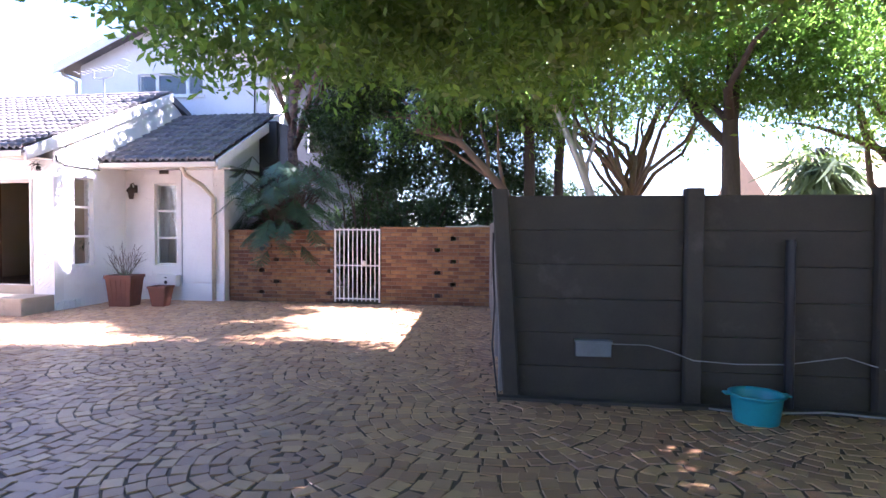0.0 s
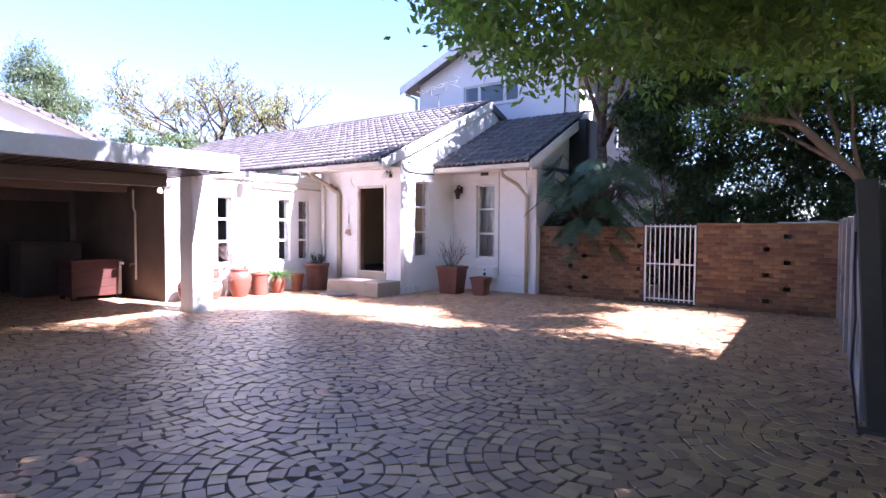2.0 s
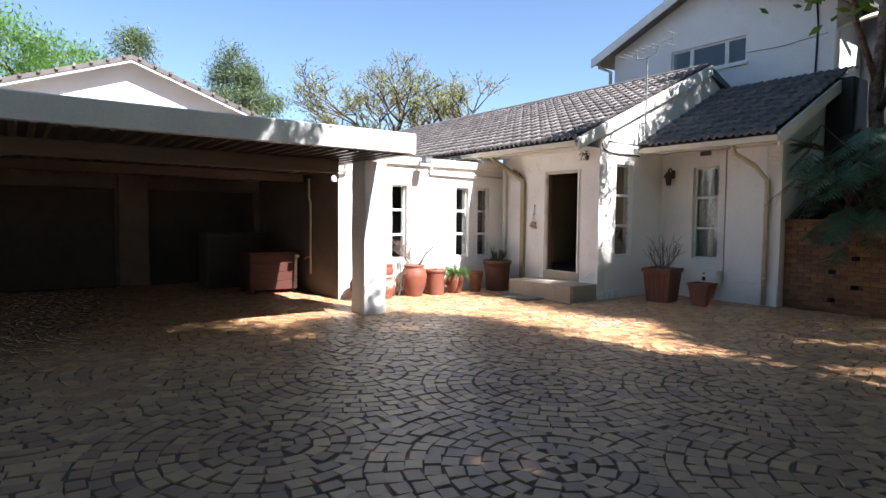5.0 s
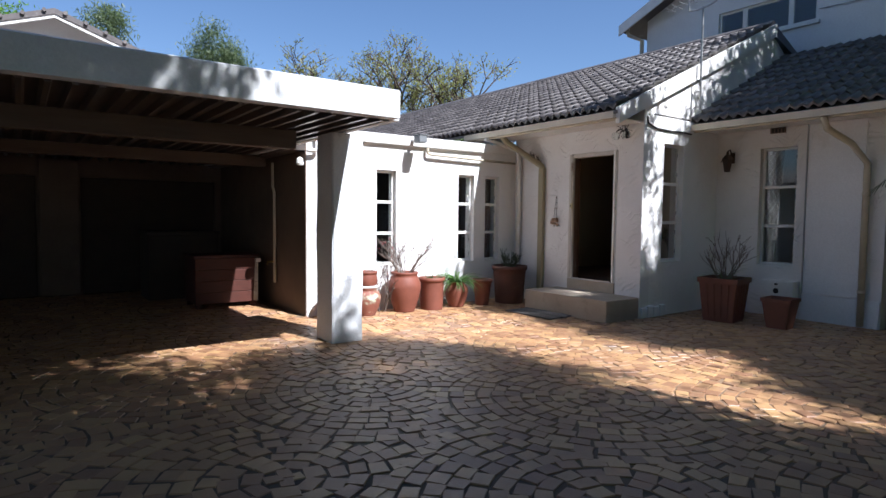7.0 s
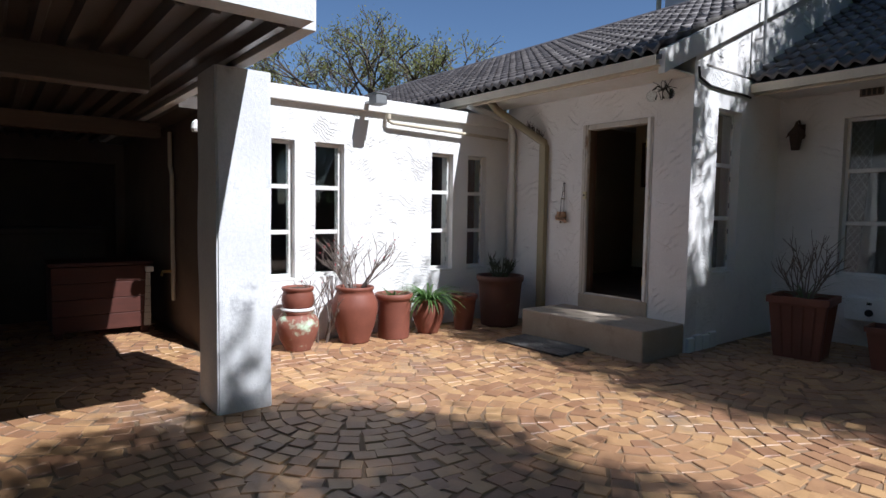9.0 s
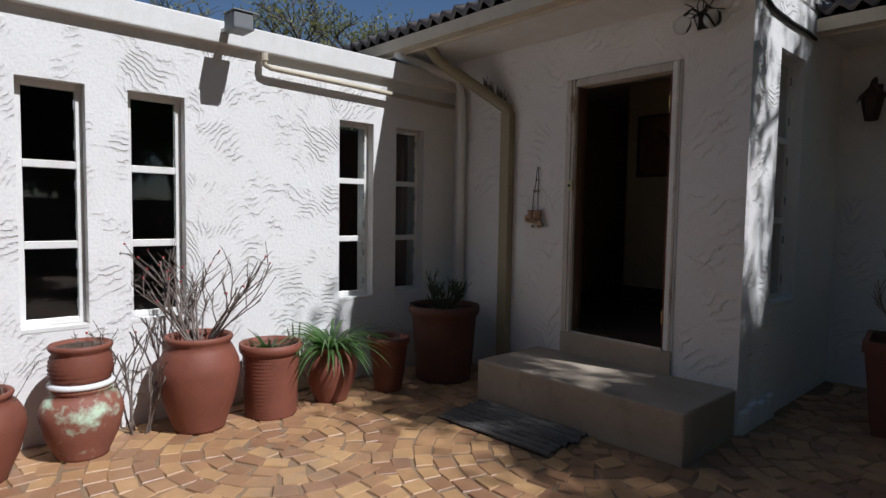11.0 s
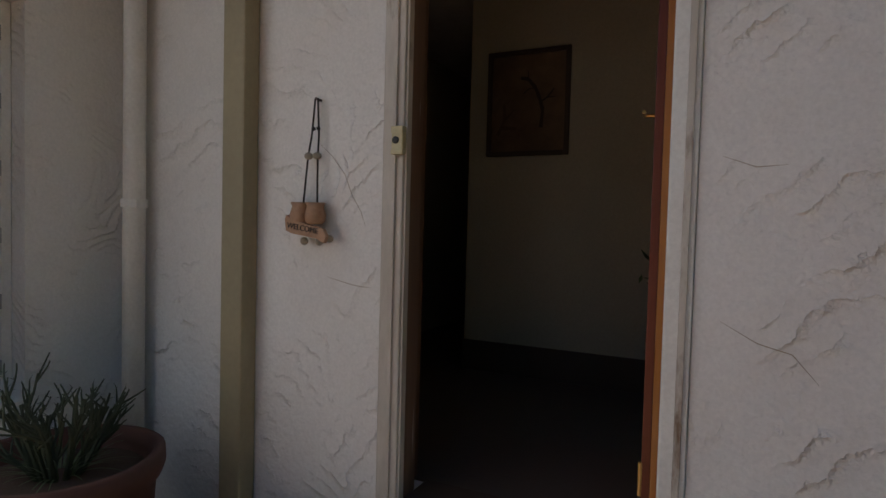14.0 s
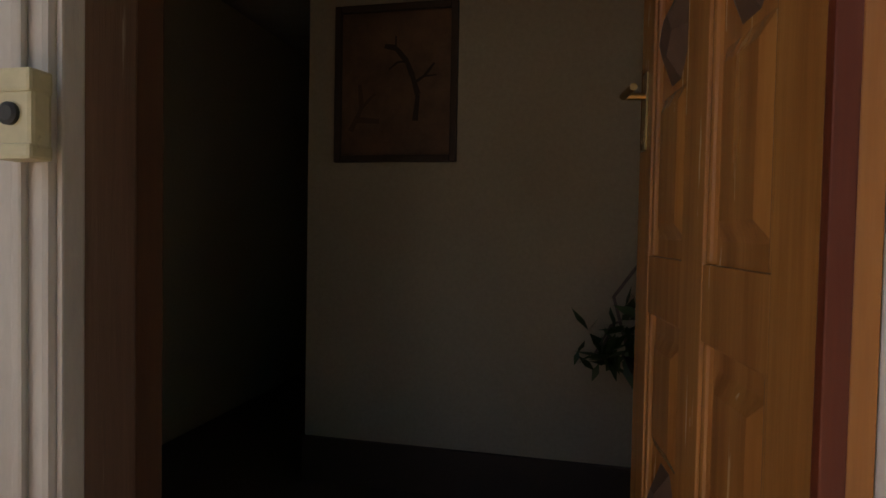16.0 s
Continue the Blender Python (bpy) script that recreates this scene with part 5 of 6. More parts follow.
# ---- pots ----
def urn(r, h, rim, neck=0.7, foot=0.62):
    return [(r * foot, 0), (r * foot * 1.02, 0.02), (r * 0.86, h * 0.3), (r, h * 0.60), (r * 0.98, h * 0.72), (r * 0.84, h * 0.86), (rim * 0.93, h * 0.92), (rim, h * 0.945), (rim * 1.03, h * 0.975), (rim, h), (rim * 0.9, h), (rim * 0.86, h * 0.95), (rim * 0.86, h * 0.88)]

def straight(r, h, taper=0.9, ribs=0):
    out = [(r * taper * 0.95, 0), (r * taper, 0.015)]
    n = ribs * 2 if ribs else 6
    for i in range(n + 1):
        u = i / n
        out.append((r * (taper + (1 - taper) * u) * (1.0 if not ribs or i % 2 else 0.95), 0.03 + u * (h * 0.86 - 0.03)))
    out += [(r * 1.06, h * 0.88), (r * 1.10, h * 0.93), (r * 1.09, h), (r * 0.97, h), (r * 0.94, h * 0.93), (r * 0.93, h * 0.88)]
    return out

def pot(at, profile, soil_r, soil_z, label, material=M_TERRA, n=40):
    p = thing("plant_pot", label, "plant pot", (*at, -0.002), group="pots along the house wall")
    part("pot_body", lathe(profile, n), material, p, smooth=True)
    bm = lathe([(soil_r, soil_z - 0.02), (soil_r, soil_z), (soil_r * 0.5, soil_z + 0.012)], 20)
    for v in bm.verts:
        v.co.z += 0.008 * noise.noise(v.co * 30)
    part("soil", bm, M_SOIL, p, smooth=True)
    return p

def sprigs(name, label, at, n, length, spread, radius, seed, fork=2, lean=(0, 0), flowers=0, material=M_STEM):
    """Bare upright twigs that fork, with a few small red bracts."""
    rng = random.Random(seed)
    t = thing(name, label, "plant", at)
    bm, fl = bmesh.new(), bmesh.new()
    def grow(p, d, ln, r, depth):
        pts = [p]
        for k in range(5):
            d = (d + Vector((rng.uniform(-1, 1), rng.uniform(-1, 1), rng.uniform(-0.3, 0.6))) * 0.16).normalized()
            pts.append(pts[-1] + d * ln / 5)
        tube(pts, [r * (1 - 0.1 * k) for k in range(6)], 5, bm)
        for k in range(int(ln / 0.035)):
            q = pts[rng.randrange(1, 6)].lerp(pts[rng.randrange(1, 6)], rng.random())
            tube([q, q + Vector((rng.uniform(-1, 1), rng.uniform(-1, 1), rng.uniform(-0.2, 1))).normalized() * 0.018], [0.0016, 0.0005], 3, bm)
        if depth and ln > 0.08:
            for _ in range(fork):
                grow(pts[rng.randrange(2, 5)], (d + Vector((rng.uniform(-1, 1), rng.uniform(-1, 1), rng.uniform(-0.2, 0.8))) * 0.8).normalized(), ln * rng.uniform(0.45, 0.75), r * 0.7, depth - 1)
        elif flowers and rng.random() < flowers:
            bmesh.ops.create_icosphere(fl, subdivisions=1, radius=0.008, matrix=Matrix.Translation(pts[-1]))
    for _ in range(n):
        if n <= 8 and len(bm.verts):
            part("stem", bm, material, t)
            bm = bmesh.new()
        a = rng.uniform(0, 6.28)
        grow(Vector((0.06 * math.cos(a), 0.06 * math.sin(a), 0)), Vector((math.cos(a) * spread + lean[0], math.sin(a) * spread + lean[1], 1)).normalized(), length * rng.uniform(0.7, 1.1), radius, 2)
    part("stem" if n <= 8 else "branchwork", bm, material, t)
    if flowers and len(fl.verts):
        tagged(part("blossom", fl, M_FLOWER, t, "tiny red bracts"), kind="stuff")
    else:
        fl.free()
    return t

def straps(name, label, at, n, length, width, seed, material=M_STRAP, droop=1.0, category="plant", fans=1):
    rng = random.Random(seed)
    t = thing(name, label, category, at)
    tufts = [bmesh.new() for _ in range(fans)]
    for i in range(n):
        bm = tufts[i % fans]
        a, ln, lift = rng.uniform(0, 6.28), length * rng.uniform(0.6, 1.15), rng.uniform(0.4, 1.5)
        d = Vector((math.cos(a), math.sin(a), lift)).normalized()
        p, prev = Vector((0.05 * math.cos(a), 0.05 * math.sin(a), 0)), None
        side = Vector((-math.sin(a), math.cos(a), 0))
        for k in range(9):
            w = width * (0.6 + 0.4 * math.sin(math.pi * min(k / 8 + 0.25, 1))) * (1 - (k / 8) ** 3) + 0.0008
            row = [bm.verts.new(p - side * w), bm.verts.new(p + Vector((0, 0, -w * 0.35))), bm.verts.new(p + side * w)]
            if prev:
                bm.faces.new((prev[0], prev[1], row[1], row[0]))
                bm.faces.new((prev[1], prev[2], row[2], row[1]))
            prev = row
            p = p + d * ln / 8
            d = (d + Vector((0, 0, -0.22 * droop))).normalized()
    for bm in tufts:
        part("leaves", bm, material, t, smooth=True)
    return t

pot((-11.86, 6.60), urn(0.25, 0.49, 0.19), 0.16, 0.42, "squat terracotta urn pot with dry grass")
straps("dry_grass", "dry grass tufts in the urn", (-11.84, 6.62, 0.43), 40, 0.11, 0.002, 5, M_LEAF_SPARSE)
sprigs("dry_sprig", "small dry sprig at the pot rim", (-11.78, 6.72, 0.43), 3, 0.14, 0.4, 0.003, 8)
pot((-11.92, 7.13), urn(0.225, 0.43, 0.165), 0.14, 0.38, "old urn with peeling mint green paint", M_PEELPOT)
top = thing("plant_pot", "small ribbed terracotta pot stacked on an urn", "plant pot", (-11.92, 7.13, 0.425), group="pots along the house wall")
part("collar", lathe([(0.15, 0), (0.175, 0.005), (0.18, 0.02), (0.165, 0.035), (0.14, 0.035)], 32), M_PLASTER, top, "whitened collar", True)
pr = [(0.13, 0.03)]
for i in range(15):
    u = i / 14
    pr.append((0.145 + 0.03 * math.sin(math.pi * (0.15 + 0.75 * u)) - (0.009 if i % 2 else 0), 0.04 + 0.17 * u))
pr += [(0.165, 0.225), (0.172, 0.24), (0.165, 0.255), (0.145, 0.255), (0.14, 0.23)]
part("pot_body", lathe(pr, 36), M_TERRA, top, smooth=True)
part("soil", lathe([(0.14, 0.22), (0.14, 0.235)], 18), M_SOIL, top)
sprigs("dry_sprig", "withered brown stems in the stacked pot", (-11.88, 7.20, 0.66), 6, 0.09, 1.2, 0.004, 12)
pot((-11.93, 7.83), urn(0.265, 0.64, 0.215), 0.18, 0.57, "large smooth terracotta urn")
sprigs("thorn_bush", "bare grey thorny stems with tiny red flowers", (-11.93, 7.83, 0.57), 20, 0.52, 0.8, 0.0075, 21, 2, (0.0, 0.06), 0.35)
sprigs("thorn_bush", "sprawling thorny stems beside the urn", (-12.08, 7.50, 0.0), 7, 0.55, 0.22, 0.008, 33, 2, (0.05, 0.0), 0.2)
pot((-11.88, 8.33), straight(0.205, 0.53, 0.92, 16), 0.18, 0.47, "ribbed cylindrical terracotta pot")
straps("aloe", "dry pointed aloe rosette", (-11.88, 8.33, 0.48), 14, 0.2, 0.012, 41, M_LEAF_DARK, 0.3)
sprigs("dry_sprig", "withered stems round the aloe", (-11.86, 8.36, 0.47), 8, 0.10, 1.0, 0.003, 42)
pot((-11.88, 8.84), urn(0.205, 0.43, 0.15), 0.13, 0.38, "small round terracotta urn")
straps("spider_lily", "green strap-leaved plant spilling over its pot", (-11.88, 8.84, 0.39), 104, 0.5, 0.0135, 51, fans=8)
pot((-11.80, 9.35), straight(0.165, 0.45, 0.72, 14), 0.15, 0.39, "tapered ribbed terracotta pot")
sprigs("dry_sprig", "low dry twigs in the ribbed pot", (-11.80, 9.35, 0.40), 22, 0.08, 1.2, 0.004, 61)
pot((-11.76, 9.95), straight(0.29, 0.67, 0.86), 0.26, 0.60, "large plain brown clay tub in the corner, darkened for shade", M_TERRA_SHADED)
sprigs("cactus", "clustered dark spiky succulent stems", (-11.76, 9.95, 0.60), 24, 0.24, 0.5, 0.009, 77, 2, material=M_CACTUS)
straps("weeds", "wispy dry weeds round the succulent", (-11.76, 9.95, 0.61), 70, 0.17, 0.003, 78, M_LEAF_BLUE, 0.5)

def square_planter(at, w0, w1, h, label, rz=0, flutes=False):
    p = thing("planter", label, "planter", (*at, -0.002), rz)
    bm = bmesh.new()
    rings = []
    for w, z in ((w0, 0), (w1 * 0.94, h * 0.88), (w1 * 0.94, h * 0.885), (w1 * 1.02, h * 0.89), (w1 * 1.02, h), (w1 * 0.9, h), (w1 * 0.88, h * 0.85)):
        rings.append([bm.verts.new((sx * w / 2, sy * w / 2, z)) for sx, sy in ((-1, -1), (1, -1), (1, 1), (-1, 1))])
    for a, b in zip(rings, rings[1:]):
        for i in range(4):
            bm.faces.new((a[i], a[(i + 1) % 4], b[(i + 1) % 4], b[i]))
    bm.faces.new(rings[0][::-1])
    bmesh.ops.bevel(bm, geom=[e for e in bm.edges if abs((e.verts[0].co - e.verts[1].co).normalized().z) > 0.8], offset=0.012, segments=2, affect="EDGES")
    part("planter_body", bm, M_TERRA_BOX, p)
    if flutes:
        for side in range(4):
            for k in range(4):
                u = -0.3 + 0.2 * k
                bm = tube([(u * w0, -w0 / 2 + 0.002, 0.04), (u * w1 * 0.94, -w1 * 0.47 + 0.002, h * 0.86)], 0.016, 6)
                bm.transform(pose(0, 0, 0, 0, 0, 90 * side))
                part("flute", bm, M_TERRA_BOX, p)
    part("soil", a_box(-w1 * 0.43, w1 * 0.43, -w1 * 0.43, w1 * 0.43, h * 0.84, h * 0.88), M_SOIL, p)
    return p

square_planter((-8.62, 11.50), 0.44, 0.58, 0.66, "tall tapered square planter with fluted sides", 8, True)
sprigs("dry_shrub", "spiky half-dry shrub in the tall planter", (-8.62, 11.50, 0.57), 13, 0.55, 0.5, 0.008, 71, 2)
straps("dry_leaves", "curled dry strap leaves on the shrub", (-8.62, 11.5, 0.62), 30, 0.45, 0.006, 72, M_LEAF_BLUE, 0.7)
square_planter((-7.83, 11.58), 0.27, 0.40, 0.43, "small dark square planter beside the meter box", 5)

rug = thing("doormat", "black woven rag mat in front of the step", "doormat", (-10.54, 9.46, 0.002), 2)
rng = random.Random(17)
M_RUGBASE = mat("rug_underside", (0.012, 0.011, 0.011), rough=0.95, scale=60, bump=0.3)
part("backing", a_box(-0.47, 0.47, -0.255, 0.255, 0.001, 0.009), M_RUGBASE, rug, "black woven backing")
for k in range(17):
    y = -0.26 + 0.52 * (k + 0.5) / 17
    pts = [(-0.46 + 0.92 * i / 14, y + rng.uniform(-0.004, 0.004), 0.014 + rng.uniform(-0.002, 0.003)) for i in range(15)]
    pts[0] = (pts[0][0] - rng.uniform(0, 0.05), pts[0][1], 0.010)
    pts[-1] = (pts[-1][0] + rng.uniform(0, 0.05), pts[-1][1], 0.010)
    part("rag_strip", tube(pts, rng.choice((0.0095, 0.012, 0.013)), 6), M_RUG, rug)

# ---- carport contents ----
chest = thing("timber_chest", "red stained timber chest with a pale batten on its corner", "chest", (-14.12, 5.55, 0), 0)
for k in range(4):
    part("board", a_box(-0.36, 0.36, -0.50, 0.50, 0.08 + 0.185 * k, 0.26 + 0.185 * k, 0.006), M_CHEST, chest)
part("lid", a_box(-0.40, 0.385, -0.53, 0.53, 0.825, 0.865, 0.008), M_CHEST, chest)
for sx in (-1, 1):
    for sy in (-1, 1):
        part("foot", a_box(sx * 0.30 - 0.04, sx * 0.30 + 0.04, sy * 0.44 - 0.04, sy * 0.44 + 0.04, 0, 0.078), M_CHEST, chest)
part("bracket", a_box(0.386, 0.46, 0.44, 0.52, 0.74, 0.80, 0.004), M_WHITE, chest, "white metal corner bracket")
for k in range(9):
    part("batten", a_box(0.362, 0.374 + 0.008 * (k % 2), 0.455 - 0.004 * (8 - k), 0.50, 0.085 + 0.08 * k, 0.160 + 0.08 * k, 0.003), M_FRAME, chest, "chipped pale corner block")
fz = thing("storage_box", "dark storage cabinet at the back of the carport", "cabinet", (-15.6, 5.2, 0))
part("body", a_box(-0.4, 0.4, -0.6, 0.6, 0, 1.15, 0.02), M_BROWN_SHADE, fz)
part("lid", a_box(-0.42, 0.42, -0.62, 0.62, 1.15, 1.22, 0.02), M_BROWN_SHADE, fz)
pipe = thing("water_pipe", "white water pipe with a tap on the carport wall", "pipe", (-13.5, 6.25, 0))
part("pipe", tube([(0, 0, 0.4), (0, 0, 1.9), (-0.08, 0, 2.0), (-0.08, 0, 2.4)], 0.025, 8), M_GUTTER, pipe)
part("tap", tube([(0, 0, 0.75), (0, -0.12, 0.75), (0, -0.13, 0.70)], 0.016, 8), M_BRASS, pipe)
lampw = part("bulkhead_lamp", lathe([(0.05, 0), (0.06, 0.03), (0.05, 0.09), (0.02, 0.12)], 16, at=(-12.33, 6.225, 2.28)), M_WHITE)
tagged(lampw, "small white lamp on the wing corner", "lamp")

# ---- precast fence ----
fence = thing("concrete_fence", "grey painted precast concrete panel fence", "fence", (0, 5.95, 0))
POSTS = [-0.17, 1.50, 3.12, 4.74, 6.36, 7.98]
for i, x in enumerate(POSTS):
    bm = prism([(x - 0.08, -0.09), (x + 0.08, -0.09), (x + 0.065, -0.115), (x - 0.065, -0.115)], "z", -0.05, 2.02)
    box(bm, x - 0.08, x + 0.08, -0.09, 0.06, -0.05, 2.02, 0.006)
    if not i:
        bm.transform(Matrix.Shear("XY", 4, (-0.062, 0.0)))
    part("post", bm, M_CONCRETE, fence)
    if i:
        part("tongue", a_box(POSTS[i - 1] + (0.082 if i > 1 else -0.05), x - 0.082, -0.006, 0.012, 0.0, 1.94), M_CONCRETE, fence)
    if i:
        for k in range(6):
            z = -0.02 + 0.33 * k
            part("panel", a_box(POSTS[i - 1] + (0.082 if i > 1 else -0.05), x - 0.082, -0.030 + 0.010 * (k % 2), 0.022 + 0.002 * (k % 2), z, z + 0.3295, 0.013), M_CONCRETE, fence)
# lower fence running back from the corner post to the brick wall
back_fence = thing("concrete_fence", "precast concrete fence running back to the brick wall, paled for light", "fence", (-0.24, 6.08, 0))
back_fence.rotation_euler = (0, 0, radians(95.2))
BACK = [0.09, 1.71, 3.33, 4.95, 6.57]
for i, x in enumerate(BACK):
    bm = bmesh.new()
    box(bm, x - 0.07, x + 0.07, -0.07, 0.07, -0.05, 1.78, 0.01)
    part("post", bm, M_CONCRETE_LIT, back_fence)
    if i:
        for k in range(5):
            z = -0.02 + 0.345 * k
            part("panel", a_box(BACK[i - 1] + 0.072, x - 0.072, -0.022, 0.026 + 0.003 * (k % 2), z, z + 0.3445, 0.012), M_CONCRETE_LIT, back_fence)
hose = part("hose", tube([(-0.30, 5.84, 0.0), (-0.36, 5.86, 0.5), (-0.34, 5.88, 0.9), (-0.36, 5.90, 1.3), (-0.36, 5.92, 1.6)], 0.010, 8), M_PVC)
tagged(hose, "black hose hanging by the fence post", "hose")
jb = thing("junction_box", "grey electrical junction box on the fence", "junction box", (0.60, 5.918, 0.50))
part("case", a_box(-0.165, 0.165, -0.09, 0.0, -0.07, 0.075, 0.008), M_BOXGREY, jb)
part("lid", a_box(-0.175, 0.175, -0.10, 0.002, 0.06, 0.085, 0.006), M_BOXGREY, jb)
cb = part("cable", tube([(0.76, 5.85, 0.555), (1.1, 5.88, 0.55), (1.3, 5.86, 0.50), (1.5, 5.83, 0.43), (1.9, 5.88, 0.40), (2.3, 5.85, 0.42), (2.8, 5.87, 0.50), (3.2, 5.83, 0.38), (3.7, 5.86, 0.42)], 0.006, 6), M_CABLE)
tagged(cb, "grey cable drooping along the fence", "cable")
vp = part("standpipe", tube([(2.32, 5.84, 0.0), (2.32, 5.86, 1.55)], 0.042, 12), M_PVC)
tagged(vp, "black upright pipe leaning on the fence", "pipe")
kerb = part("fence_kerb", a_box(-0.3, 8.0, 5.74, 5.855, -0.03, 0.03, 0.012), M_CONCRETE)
tagged(kerb, "rough concrete strip along the fence foot", "kerb", kind="structure")
hose2 = part("hose", tube([(1.6, 5.7, 0.03), (1.9, 5.62, 0.02), (2.6, 5.75, 0.03), (3.3, 5.62, 0.02), (4.0, 5.55, 0.02)], 0.01, 6), M_CABLE)
tagged(hose2, "thin grey hose lying by the fence", "hose")
tub = thing("plastic_tub", "teal plastic tub on the paving", "tub", (1.93, 5.50, -0.004))
part("tub_body", lathe([(0.175, 0), (0.18, 0.01), (0.205, 0.20), (0.208, 0.225), (0.228, 0.23), (0.228, 0.245), (0.208, 0.247), (0.198, 0.21), (0.172, 0.02), (0.05, 0.015)], 40), M_TEAL, tub, smooth=True)
for s in (-1, 1):
    part("grip", a_box(s * 0.235 - 0.03, s * 0.235 + 0.03, -0.05, 0.05, 0.228, 0.242, 0.005), M_TEAL, tub)

# ---- gate ----
gate = thing("steel_gate", "white steel bar gate between brick walls", "gate", (-3.87, 12.80, 0.03))
GW = 1.02
for x in (-GW / 2, GW / 2):
    part("gate_post", a_box(x - 0.018, x + 0.018, -0.018, 0.018, 0, 1.64, 0.003), M_GATE, gate)
for z in (0.06, 1.60):
    part("rail", a_box(-GW / 2 + 0.018, GW / 2 - 0.018, -0.015, 0.015, z, z + 0.03, 0.003), M_GATE, gate)
part("rail", a_box(-GW / 2 + 0.018, GW / 2 - 0.018, 0.011, 0.02, 0.80, 0.835, 0.002), M_GATE, gate)
for k in range(9):
    x = -GW / 2 + GW * (k + 1) / 10
    part("bar", a_box(x - 0.011, x + 0.011, -0.011, 0.010, 0.02, 1.66, 0.003), M_GATE, gate)
bm = lathe([(0.03, 0), (0.055, 0.01), (0.055, 0.03), (0.02, 0.04)], 18)
bm.transform(pose(0.16, -0.012, 0.88, 90))
part("lock_disc", bm, M_GATE, gate)

# ---- brick garden wall ----
def brick_wall(name, x0, x1, y0, height, holes_every, seed, as_parts, label):
    depth, ch, bl = 0.11, 0.0835, 0.232
    rows = int(height / ch)
    rng = random.Random(seed)
    holes = set()
    core = []
    pieces = []
    for r in range(rows):
        off = -bl / 2 if r % 2 else 0
        n = int((x1 - x0) / bl) + 2
        for k in range(n):
            a, b = x0 + off + k * bl, x0 + off + (k + 1) * bl
            a, b = max(a, x0), min(b, x1)
            if b - a < 0.05:
                continue
            if r % 3 == 2 and 1 < r < rows - 2 and b - a > 0.2 and (k * 2 + (r // 3) % 2 * 3 + seed) % holes_every == 0:
                holes.add((a + 0.05, a + 0.17, r * ch, (r + 1) * ch))
                for q in ((a, a + 0.05), (a + 0.17, b)):
                    pieces.append((*q, r * ch))
                continue
            pieces.append((a, b, r * ch))
    hl = [(round(h[0], 4), round(h[1], 4), round(h[2], 4), round(h[3], 4)) for h in holes]
    wall = holed_wall(name, "x", x0, x1, y0 + 0.016, y0 + depth * 2 - 0.016, -0.1, rows * ch, hl, M_MORTAR, label)
    shared = {}
    vs, fs = [], []
    for a, b, z in pieces:
        for side in (0, 1):
            y = y0 if side == 0 else y0 + depth * 2
            ln = round(b - a - 0.011, 2)
            if ln <= 0.01:
                continue
            if ln not in shared:
                bm = bmesh.new()
                h = ch - 0.016
                e = 0.004
                lo = [bm.verts.new(v) for v in ((-ln / 2, 0.02, -h / 2), (ln / 2, 0.02, -h / 2), (ln / 2, 0.02, h / 2), (-ln / 2, 0.02, h / 2))]
                md = [bm.verts.new(v) for v in ((-ln / 2, 0.004, -h / 2), (ln / 2, 0.004, -h / 2), (ln / 2, 0.004, h / 2), (-ln / 2, 0.004, h / 2))]
                hi = [bm.verts.new(v) for v in ((-ln / 2 + e, 0, -h / 2 + e), (ln / 2 - e, 0, -h / 2 + e), (ln / 2 - e, 0, h / 2 - e), (-ln / 2 + e, 0, h / 2 - e))]
                for p, q in ((lo, md), (md, hi)):
                    for i in range(4):
                        bm.faces.new((p[i], p[(i + 1) % 4], q[(i + 1) % 4], q[i]))
                bm.faces.new(hi)
                bmesh.ops.recalc_face_normals(bm, faces=bm.faces)
                shared[ln] = mesh_of("brick", bm, M_BRICK)
            m = pose((a + b) / 2, y + (rng.uniform(-0.004, 0.004)), z + ch / 2, rng.uniform(-1, 1), 0, rng.uniform(-0.6, 0.6) + (180 if side else 0))
            if side == 0 and as_parts:
                ob = new("brick", shared[ln])
                ob.parent = wall
                ob.matrix_basis = m
            else:
                me = shared[ln]
                o = len(vs)
                vs += [tuple(m @ v.co) for v in me.vertices]
                fs += [tuple(i + o for i in p.vertices) for p in me.polygons]
    if vs:
        me = bpy.data.meshes.new("brick_field")
        me.from_pydata(vs, [], fs)
        me.materials.append(M_BRICK)
        tagged(new("brick_field", me), kind="stuff").parent = wall
    cap = a_box(x0 - 0.01, x1 + 0.01, y0 - 0.012, y0 + depth * 2 + 0.012, rows * ch + 0.001, rows * ch + 0.045, 0.01)
    part("coping", cap, M_BRICK, wall, "flat brick coping")
    return wall


